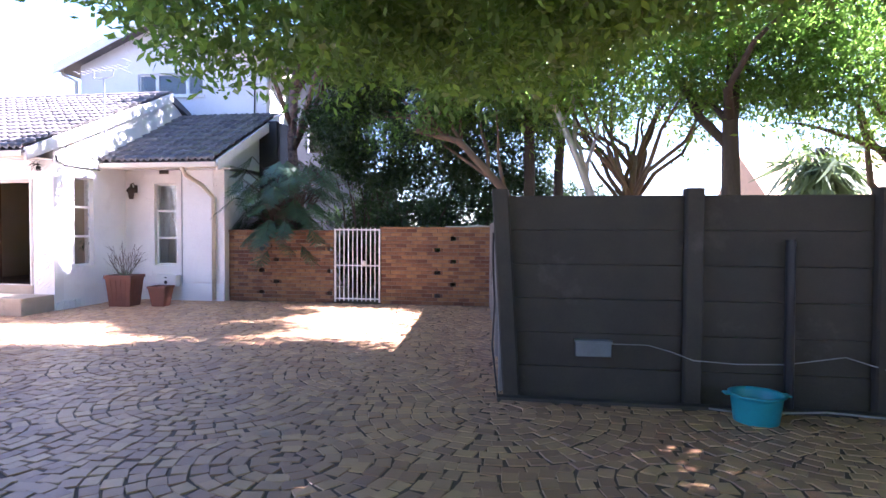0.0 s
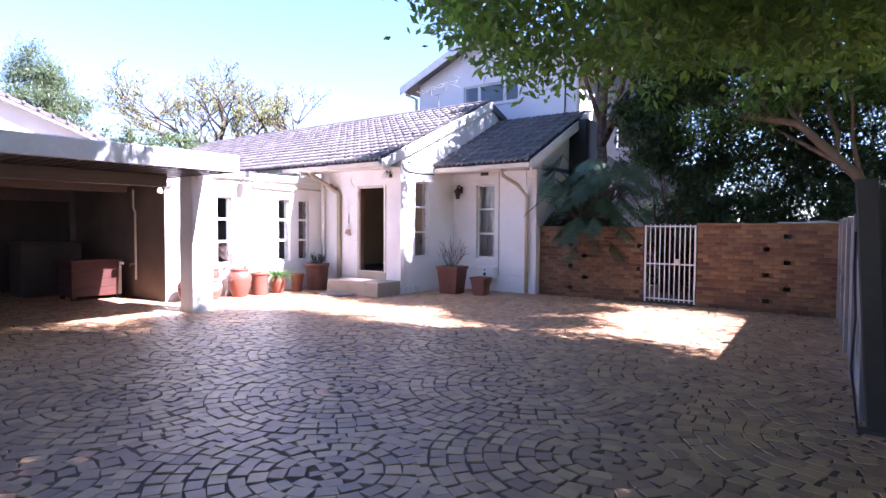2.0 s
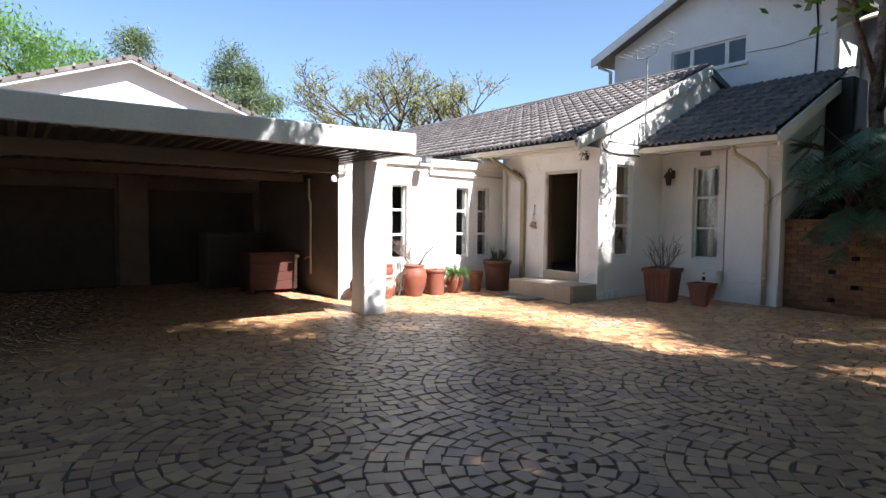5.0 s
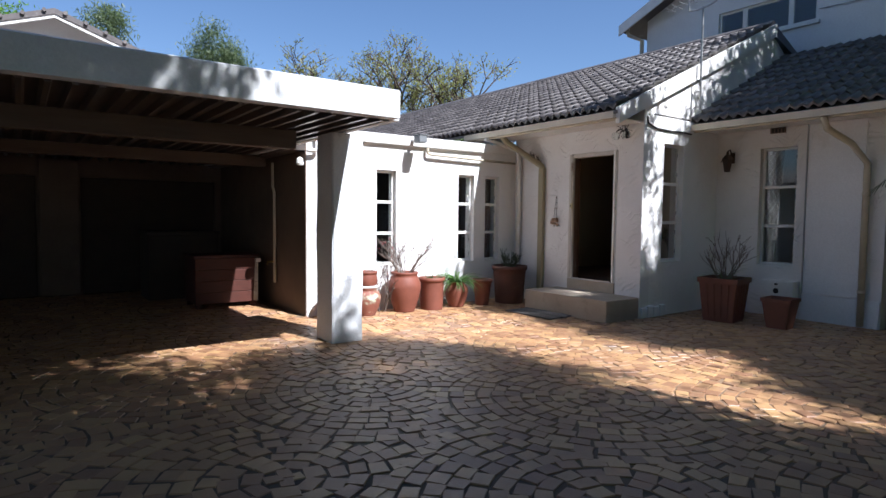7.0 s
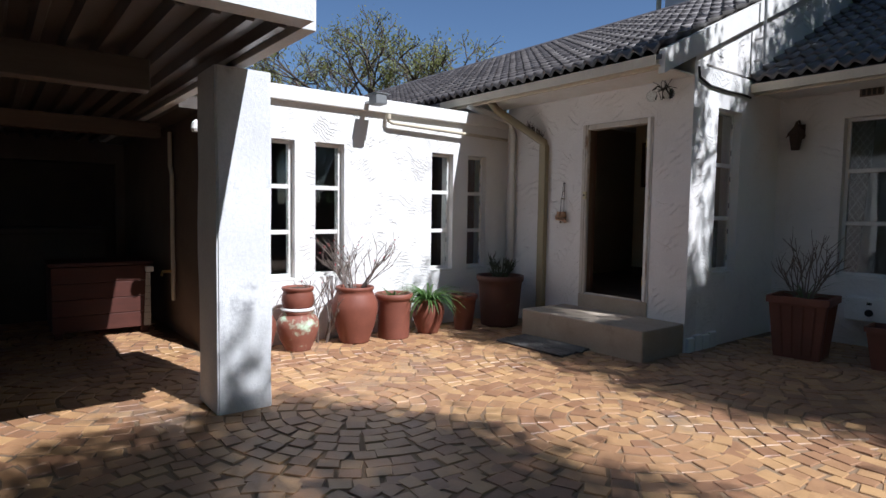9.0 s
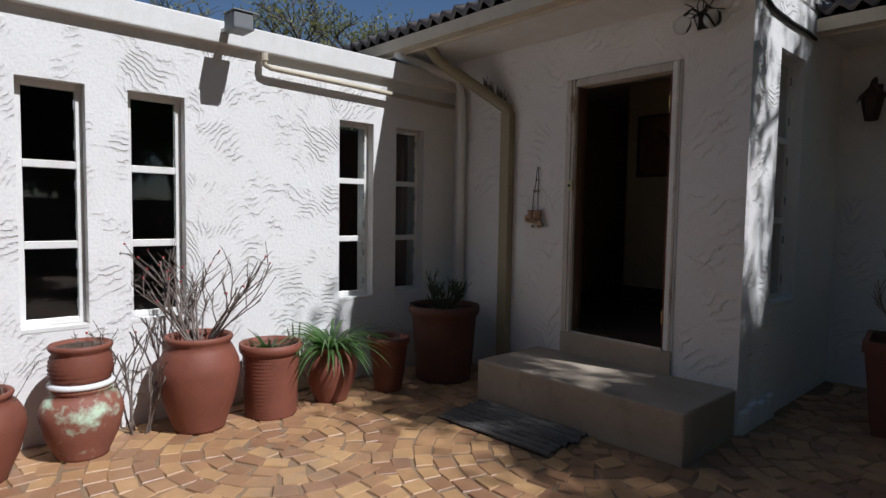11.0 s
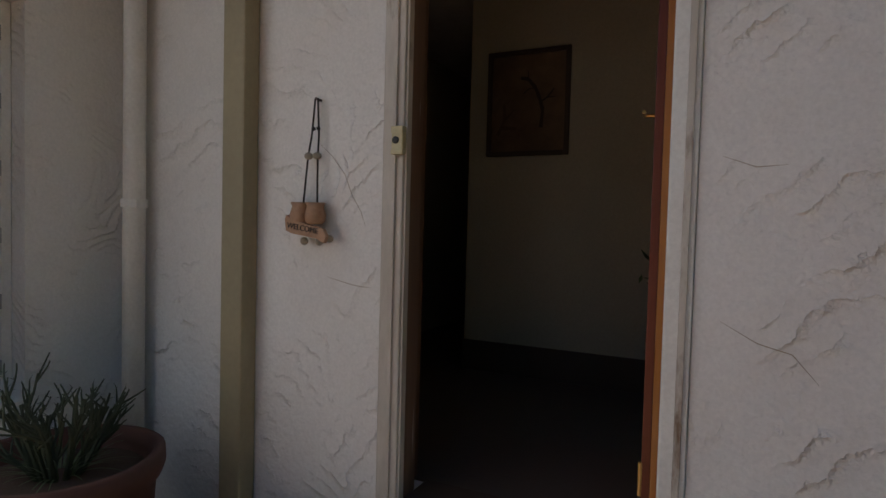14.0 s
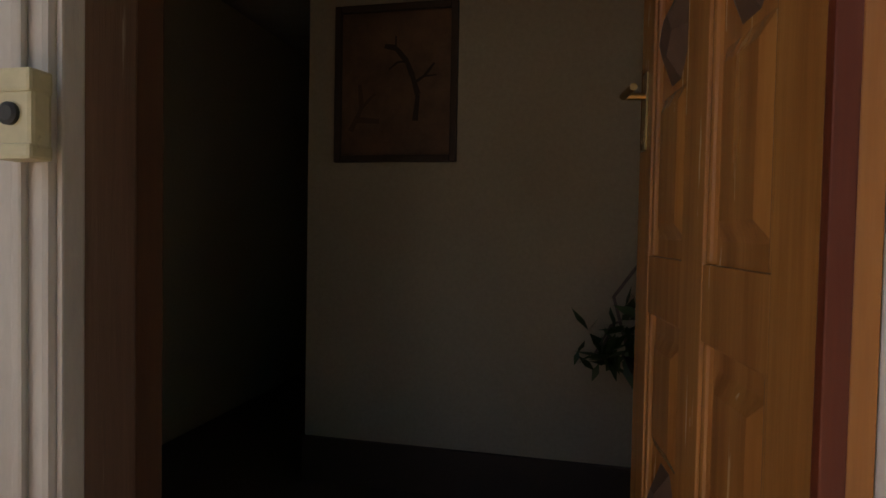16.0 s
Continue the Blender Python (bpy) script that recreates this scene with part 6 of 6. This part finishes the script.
# ---- trees and shrubs ----
tree("shade_tree", "large leafy shade tree spreading over the yard", [(5.4, 7.4, 0), (5.2, 7.3, 1.8), (4.4, 6.9, 3.4), (3.2, 6.2, 4.8), (1.8, 5.6, 6.0)], 0.32,
     [(0.9, 5.7, 6.0, 4.4, 3.2, 2.4), (-2.6, 6.1, 4.7, 2.3, 1.9, 1.45), (-0.4, 6.6, 4.3, 1.8, 1.5, 1.2), (4.6, 4.2, 6.0, 4.0, 4.2, 2.6), (-2.6, 2.2, 8.4, 4.4, 3.75, 1.9), (2.5, -2.0, 7.4, 5.8, 4.2, 2.8), (-1.3, 7.3, 8.6, 2.0, 1.7, 1.3), (2.1, 8.4, 7.2, 2.2, 1.4, 1.2), (-3.6, 1.0, 7.8, 3.4, 3.2, 1.4), (-0.4, 2.6, 7.2, 3.2, 2.8, 1.3), (-2.6, 3.2, 7.0, 3.0, 2.0, 1.1), (6.8, 5.4, 6.2, 2.4, 2.2, 1.3)], M_LEAF, 470000, 0.132, M_BARK, 3, per=105, spread=0.20, tips=46, slim=0.46, thin=0.13)
tree("garden_tree", "tall tree behind the brick wall with dappled crown", [(-6.05, 14.7, 0), (-6.1, 14.7, 2.0), (-6.2, 14.65, 4.0), (-6.15, 14.8, 6.0), (-5.6, 14.6, 7.6)], 0.17,
     [(-0.5, 13.3, 9.3, 1.6, 1.2, 1.3), (-3.8, 13.1, 8.5, 1.5, 0.65, 1.2), (-2.2, 13.2, 9.1, 1.4, 0.75, 1.0), (-3.2, 14.6, 9.4, 1.6, 1.3, 1.3), (-4.8, 14.6, 8.6, 1.8, 1.2, 1.2), (-0.3, 11.9, 8.9, 2.2, 1.1, 1.3), (-4.3, 14.2, 6.3, 1.6, 0.9, 1.2), (0.7, 12.5, 8.5, 1.5, 1.0, 0.8), (-1.9, 11.5, 9.2, 1.0, 0.8, 0.7), (1.4, 10.6, 8.2, 1.2, 0.9, 0.8), (-5.2, 11.0, 8.2, 0.85, 0.6, 0.5)], M_LEAF, 110000, 0.13, M_BARK_PATCH, 5, per=38, spread=0.22, tips=22, slim=0.45)
tree("woodland_tree", "slender dark-barked tree behind the fence", [(-0.15, 14.6, 0), (-0.1, 14.6, 3), (-0.2, 14.6, 6), (0, 14.6, 9)], 0.16, [(-0.6, 15.2, 6.4, 2.3, 1.6, 2.4)], M_LEAF_DARK, 15000, 0.16, M_BARK, 11, spread=0.35, group="trees behind the fence")
tree("woodland_tree", "slender dark-barked tree behind the fence", [(0.6, 15.0, 0), (0.6, 15.0, 3), (0.75, 15, 6), (0.7, 15, 9)], 0.14, [(0.8, 15.6, 7.2, 2.2, 1.6, 2.2)], M_LEAF, 11000, 0.16, M_BARK, 12, spread=0.35, group="trees behind the fence")
tree("woodland_tree", "many-stemmed tan tree behind the fence", [(2.15, 14.2, 0), (2.15, 14.2, 1.6), (2.2, 14.2, 2.4), (2.3, 14.3, 3.4)], 0.15, [(2.2, 14.6, 5.0, 2.6, 1.5, 1.6), (3.2, 14.4, 5.9, 2.0, 1.4, 1.5), (0.9, 14.6, 4.6, 1.5, 1.2, 1.0)], M_LEAF_BRIGHT, 17000, 0.15, M_BARK_TAN, 13, spread=0.32, tips=18, group="trees behind the fence")
tree("woodland_tree", "pale leaning trunk behind the fence", [(1.75, 13.8, 0), (1.6, 13.8, 1.6), (1.0, 13.8, 3.2), (0.5, 13.8, 4.4)], 0.13, [(0.2, 14.2, 5.4, 1.6, 1.2, 1.1)], M_LEAF, 5000, 0.15, M_BARK_PALE, 14, spread=0.32, tips=6, group="trees behind the fence")
tree("woodland_tree", "leaning tan-barked tree behind the wall", [(0.15, 13.6, 0), (0.0, 13.6, 1.3), (-0.7, 13.6, 2.6), (-1.7, 13.7, 3.7), (-2.8, 13.8, 4.0)], 0.13, [(-3.0, 14.2, 4.7, 1.8, 1.1, 1.0), (-1.2, 14.4, 4.9, 1.4, 1.0, 1.0)], M_LEAF, 11000, 0.13, M_BARK_TAN, 15, spread=0.3, tips=10, group="trees behind the fence")
tree("woodland_tree", "thick dark trunk rising behind the fence", [(4.2, 13.6, 0), (4.2, 13.6, 2), (4.15, 13.6, 4), (4.3, 13.7, 7)], 0.26, [(4.6, 14.0, 6.2, 2.4, 1.6, 1.9), (5.3, 11.5, 6.3, 2.0, 2.0, 1.1), (5.6, 13.8, 5.0, 1.3, 1.1, 0.9)], M_LEAF, 40000, 0.14, M_BARK, 16, spread=0.34, tips=7, group="trees behind the fence")
tree("woodland_tree", "bright leafy tree beyond the fence end", [(8.0, 14.5, 0), (8.0, 14.5, 2), (7.9, 14.5, 4)], 0.2, [(7.6, 14.5, 4.9, 2.4, 1.6, 1.5), (9.6, 15, 5.6, 2.4, 1.6, 1.8)], M_LEAF_BRIGHT, 15000, 0.16, M_BARK_TAN, 17, spread=0.34, tips=16, group="trees behind the fence")
palm = thing("palm", "distant palm with hanging dry fronds", "palm", (8.6, 19.5, 0))
part("trunk", tube([(0, 0, 0), (0.1, 0, 2), (0, 0, 4.2)], [0.32, 0.26, 0.22], 10), M_BARK, palm)
leaf_cloud("fronds", [(0.3 * math.cos(a), 0.3 * math.sin(a), 4.0 - 0.25 * (k % 3)) for k, a in enumerate(np.linspace(0, 6.2, 12))], 420, 1.5, M_LEAF_BLUE, palm, 0.3, 8, droop=1.6, slim=0.09)


def hedge(name, label, balls, material, count, size, seed, slim=0.4, per=40):
    c = balls[0]
    t = thing(name, label, "shrub", (c[0], c[1], 0))
    rng = random.Random(seed)
    tw = in_balls(balls, per, seed, 0.35)
    bm = bmesh.new()
    for _ in range(16):
        p = tw[rng.randrange(len(tw))]
        tube([(c[0] + rng.uniform(-0.6, 0.6), c[1] + rng.uniform(-0.3, 0.3), 0), ((c[0] + p[0]) / 2 + rng.uniform(-0.2, 0.2), (c[1] + p[1]) / 2, p[2] * 0.55), tuple(p)], [0.035, 0.022, 0.008], 6, bm)
    bm.transform(Matrix.Translation((-c[0], -c[1], 0)))
    part("branchwork", bm, M_BARK, t)
    leaf_cloud("foliage", tw - np.array((c[0], c[1], 0)), count, size, material, t, 0.2, seed, slim=slim)
    return t

hedge("dense_shrub", "dense dark shrub behind the brick wall", [(-2.9, 14.8, 2.2, 1.5, 0.9, 1.9), (-2.4, 15.0, 3.6, 1.5, 0.9, 1.2)], M_LEAF_DARK, 22000, 0.12, 31)
hedge("dense_shrub", "dense dark shrub behind the brick wall", [(-1.1, 15.2, 2.0, 1.4, 0.9, 1.8), (-0.7, 15.6, 3.7, 1.7, 0.9, 1.6)], M_LEAF_DARK, 22000, 0.12, 32)
hedge("dense_shrub", "dark shrub below the leaning tree", [(0.9, 15.6, 1.6, 1.6, 0.8, 1.3)], M_LEAF_DARK, 9000, 0.12, 33)
hedge("dense_shrub", "leafy dark bush against the house", [(-4.2, 15.0, 4.4, 1.2, 0.9, 1.5), (-5.0, 14.6, 4.0, 0.9, 0.7, 1.1), (-4.4, 15.4, 6.0, 1.5, 0.8, 1.6), (-2.6, 15.6, 5.6, 1.6, 0.8, 1.6)], M_LEAF_DARK, 40000, 0.13, 34)
hedge("far_shrub", "low bush beyond the fence", [(6.2, 18, 1.6, 1.4, 0.8, 0.75), (3.6, 17.5, 1.5, 1.3, 0.8, 0.8)], M_LEAF, 9000, 0.13, 35)
hedge("dense_shrub", "dense low undergrowth behind the brick wall", [(-3.0, 15.7, 1.1, 1.7, 0.6, 1.3), (-0.6, 16.2, 1.1, 1.9, 0.6, 1.4), (1.8, 16.4, 1.0, 1.6, 0.6, 1.1), (-4.6, 16.1, 1.4, 1.0, 0.3, 1.5)], M_LEAF_DARK, 42000, 0.17, 38, per=70)
straps("strap_plant", "pale strap-leaved plant behind the wall", (-1.6, 13.5, 1.25), 60, 0.75, 0.02, 36, M_LEAF_BLUE, 0.9)
straps("strap_plant", "thin arching plant behind the wall", (-2.6, 13.4, 1.3), 10, 0.7, 0.014, 37, M_LEAF_BLUE, 1.0)
twist = part("pale_branch", tube([(-1.9, 12.9, 1.72), (-1.5, 12.92, 1.70), (-1.2, 12.9, 1.74), (-0.9, 12.95, 1.72)], [0.02, 0.035, 0.03, 0.015], 8), M_BARK_PALE)
tagged(twist, "pale dead branch lying on the wall top", "branch")

# cut-leaved shrub hanging over the brick wall
phil = thing("split_leaf_shrub", "large dark split-leaved shrub hanging over the brick wall", "shrub", (-5.75, 13.25, 0))
rng = random.Random(44)
bm = bmesh.new()
lf = bmesh.new()
for k in range(190):
    a, up = rng.uniform(0, 6.28), rng.uniform(1.35, 3.1)
    reach = rng.uniform(0.35, 1.35)
    p0 = Vector((rng.uniform(-0.35, 0.35), rng.uniform(-0.2, 0.25), up * 0.62))
    p2 = Vector((p0.x + math.cos(a) * reach, p0.y + math.sin(a) * reach * 0.85, up + rng.uniform(-0.25, 0.3)))
    p1 = (p0 + p2) / 2 + Vector((0, 0, 0.3))
    tube([p0, p1, p2], [0.016, 0.012, 0.007], 5, bm)
    d = Vector((math.cos(a), math.sin(a), -rng.uniform(0.5, 1.3))).normalized()
    side = d.cross(Vector((0, 0, 1))).normalized()
    ln = rng.uniform(0.38, 0.62)
    for j in range(14):
        q = p2 + d * ln * j / 13
        w = 0.28 * math.sin(math.pi * (0.16 + 0.8 * j / 13))
        for s in (-1, 1):
            tip = q + side * s * w + d * 0.15 - Vector((0, 0, 0.07 * rng.random()))
            e = d * 0.013
            vv = [lf.verts.new(x) for x in (q - e, q + e, q.lerp(tip, 0.6) + e * 1.1, tip, q.lerp(tip, 0.6) - e * 0.8)]
            lf.faces.new(vv)
    tube([p2, p2 + d * ln], [0.006, 0.003], 4, bm)
tube([(0, 0, 0), (0.1, 0, 0.9), (-0.05, 0, 1.9)], [0.09, 0.08, 0.06], 8, bm)
part("branchwork", bm, M_BARK, phil)
part("leaves", lf, M_LEAF_TEAL, phil)

# tall unseen trees added beyond the plain south and west boundary, blocking sky light
for k, (tx, ty, th) in enumerate(((-13.5, -10.0, 11), (-7.0, -11.0, 12.5), (-0.5, -11.5, 12), (6.5, -10.5, 12), (13.0, -4.0, 12.5), (13.5, 4.0, 11.5), (14.5, 9.4, 11.0), (10.8, 11.2, 9.0), (17.5, 13.5, 10.0))):
    tree("sky_block_tree", "tall dense unseen tree added to block sky light", [(tx, ty, 0), (tx, ty, th * 0.3), (tx + 0.2, ty, th * 0.6)], 0.3, [(tx, ty, th * 0.55, 3.6, 3.0, th * 0.32), (tx, ty, th * 0.8, 2.6, 2.4, th * 0.2)], M_LEAF_DARK, 16000, 0.32, M_BARK, 80 + k, spread=0.4, slim=0.5, group="trees beyond the boundary")

# ---- distance ----
def bare_tree(name, label, at, h, spread, seed, leaf, count):
    """Broad open crown of forking bare limbs with thin young leaf."""
    rng = random.Random(seed)
    t = thing(name, label, "tree", at)
    bm = bmesh.new()
    ends = []
    def grow(p, d, ln, r, depth):
        pts = [p]
        for k in range(3):
            d = (d + Vector((rng.uniform(-1, 1), rng.uniform(-1, 1), rng.uniform(-0.5, 0.7))) * 0.2).normalized()
            pts.append(pts[-1] + d * ln / 3)
        tube(pts, [r, r * 0.88, r * 0.76, r * 0.64], 6 if depth > 2 else 4, bm, False)
        if depth <= 1:
            ends.extend(pts[1:])
        if depth:
            for _ in range(3 if depth > 1 else 4):
                q = pts[rng.choice((2, 3, 3))]
                grow(q, (d * 0.75 + Vector((rng.uniform(-1, 1), rng.uniform(-1, 1), rng.uniform(-0.15, 0.45))) * spread).normalized(), ln * rng.uniform(0.6, 0.82), r * 0.6, depth - 1)
    tube([(0, 0, 0), (0.1, 0, h * 0.16), (0, 0.1, h * 0.32)], [h * 0.035, h * 0.03, h * 0.028], 8, bm)
    for k in range(5):
        a = k * 1.26 + rng.uniform(-0.3, 0.3)
        grow(Vector((0, 0.1, h * 0.31)), Vector((math.cos(a) * 0.9, math.sin(a) * 0.9, 0.55)).normalized(), h * 0.29, h * 0.018, 5)
    part("trunk", bm, M_BARK, t)
    leaf_cloud("crown", np.array([tuple(e) for e in ends]), count, 0.17, leaf, t, 0.2, seed, slim=0.4)
    return t

bare_tree("open_crowned_tree", "broad open-crowned tree with thin young leaves beyond the roof", (-31.0, 20.8, 0), 11.0, 0.95, 61, M_LEAF_SPARSE, 11000)
tree("feathery_tree", "feathery grey-green tree beyond the garage", [(-30.5, 10.1, 0), (-30.5, 10.1, 4), (-30.5, 10.1, 7)], 0.2, [(-30.5, 10.3, 6.0, 1.6, 1.9, 2.4), (-30.6, 9.8, 7.8, 0.8, 0.9, 1.7)], M_LEAF_BLUE, 30000, 0.2, M_BARK, 62, spread=0.3, slim=0.2)
tree("feathery_tree", "bright leafy trees beyond the garage", [(-33, 1.8, 0), (-33, 1.8, 4), (-33, 1.8, 7.5)], 0.25, [(-33, 0.6, 8.0, 2, 2.4, 2.2), (-33, 3.2, 7.6, 2, 1.8, 1.9), (-33, -1.6, 7.6, 2, 1.6, 2.4)], M_LEAF, 28000, 0.24, M_BARK, 63, spread=0.4, slim=0.22)
tree("feathery_tree", "slim pointed tree beyond the garage", [(-36, 6.4, 0), (-36, 6.4, 5), (-36, 6.4, 9)], 0.2, [(-36, 6.4, 9.0, 0.8, 0.9, 2.2), (-36, 5.8, 7.8, 1, 1.2, 1.4)], M_LEAF_BLUE, 12000, 0.24, M_BARK, 64, spread=0.3, slim=0.2)
hedge("far_shrub", "green bushes beyond the house roof", [(-29, 15.5, 5.0, 2.0, 1.5, 1.5), (-31, 14.0, 5.0, 2.0, 1.6, 1.6), (-26, 19.0, 4.6, 2.4, 1.6, 1.2)], M_LEAF_BLUE, 15000, 0.2, 65)
far = thing("far_house", "distant house with a pale orange roof", "house", (15, 30, 0))
part("wall", a_box(-5, 5, -3, 3, 0, 3.2), M_PLASTER, far)
part("roof", prism([(-3.6, 3.2), (3.6, 3.2), (0, 5.4)], "x", -5.5, 5.5), M_FARROOF, far)
for x in (-2.5, 0, 2.5):
    part("window", a_box(x - 0.5, x + 0.5, -3.03, -2.99, 1.0, 2.0), M_BLACK, far)


# ---- pieces of walls and paving ----
brick_wall("wall_brick_left", -6.94, -4.42, 12.80, 1.62, 7, 1, True, "tan facebrick garden wall pierced with half-brick holes")
brick_wall("wall_brick_right", -3.33, -0.2, 12.80, 1.68, 7, 4, False, "tan facebrick garden wall pierced with half-brick holes")

def cobbles():
    """Scale-pattern fans: rings of cobbles round centres on a staggered lattice."""
    R, dr = 1.375, 0.125
    rng = random.Random(23)
    x0, x1, y0, y1 = -16.8, 5.6, -5.6, 12.75
    rows = []
    j = 0
    y = y0 - 2 * R
    while y < y1 + R:
        off = R if j % 2 else 0
        rows.append([(x0 - 2 * R + off + 2 * R * k, y) for k in range(int((x1 - x0) / (2 * R)) + 4)])
        y += R
        j += 1
    variants = []
    for k in range(10):
        bm = bmesh.new()
        h = []
        for sx, sy in ((-1, -1), (1, -1), (1, 1), (-1, 1)):
            h.append((sx * (0.5 + rng.uniform(-0.09, 0.045)), sy * (0.5 + rng.uniform(-0.09, 0.045))))
        lo = [bm.verts.new((a, b, -0.03)) for a, b in h]
        md = [bm.verts.new((a, b, -0.006)) for a, b in h]
        hi = [bm.verts.new((a * 0.945, b * 0.94, rng.uniform(-0.0015, 0.0015))) for a, b in h]
        for p, q in ((lo, md), (md, hi)):
            for i in range(4):
                bm.faces.new((p[i], p[(i + 1) % 4], q[(i + 1) % 4], q[i]))
        bm.faces.new(hi)
        variants.append(mesh_of("cobble", bm, M_COBBLE))
    vdat = [(np.array([tuple(v.co) for v in me.vertices]), [tuple(p.vertices) for p in me.polygons]) for me in variants]
    vs, fs, made = [], [], 0
    for j, row in enumerate(rows):
        for cx, cy in row:
            for ring in range(1, 12):
                r = (ring - 0.5) * dr
                n = max(int(2 * math.pi * r / 0.155), 4)
                ph = rng.uniform(0, 1)
                for k in range(n):
                    a = 2 * math.pi * (k + ph) / n
                    px, py = cx + r * math.cos(a) + rng.uniform(-0.012, 0.012), cy + r * math.sin(a) + rng.uniform(-0.012, 0.012)
                    if not (x0 < px < x1 and y0 < py < y1):
                        continue
                    covered = False
                    for jj in (j + 1, j + 2, j + 3):
                        if jj < len(rows) and any((px - u) ** 2 + (py - v) ** 2 < (R - 0.045) ** 2 for u, v in rows[jj]):
                            covered = True
                            break
                    if covered or (-11.2 < px < -9.38 and py > 9.68) or py > 10.55 and px < -9.35 or py > 6.15 and px < -12.2 or px < -16.7:
                        continue
                    if py > 5.75 and px > -0.05 and py < 6.1:
                        continue
                    w = 2 * math.pi * r / n - 0.006
                    g = rng.randrange(10)
                    m = pose(px, py, rng.uniform(-0.004, 0.003), rng.uniform(-0.9, 0.9), rng.uniform(-0.9, 0.9), math.degrees(a) + rng.uniform(-7, 7)) @ Matrix.Diagonal((dr - 0.005 + rng.uniform(-0.010, 0.006), w * rng.uniform(0.93, 1.05), 1, 1))
                    if -8.6 < px < -5.4 and 5.2 < py < 7.6 and made < 290:
                        ob = new("cobble", variants[g])
                        ob.parent = paving
                        ob.matrix_basis = m
                        made += 1
                    else:
                        am = np.array(m)
                        base, faces = vdat[g]
                        o = len(vs)
                        vs.extend((base @ am[:3, :3].T + am[:3, 3]).tolist())
                        fs.extend(tuple(i + o for i in f) for f in faces)
    me = bpy.data.meshes.new("cobble_field")
    me.from_pydata(vs, [], fs)
    me.materials.append(M_COBBLE)
    tagged(new("cobble_field", me), kind="stuff").parent = paving

cobbles()
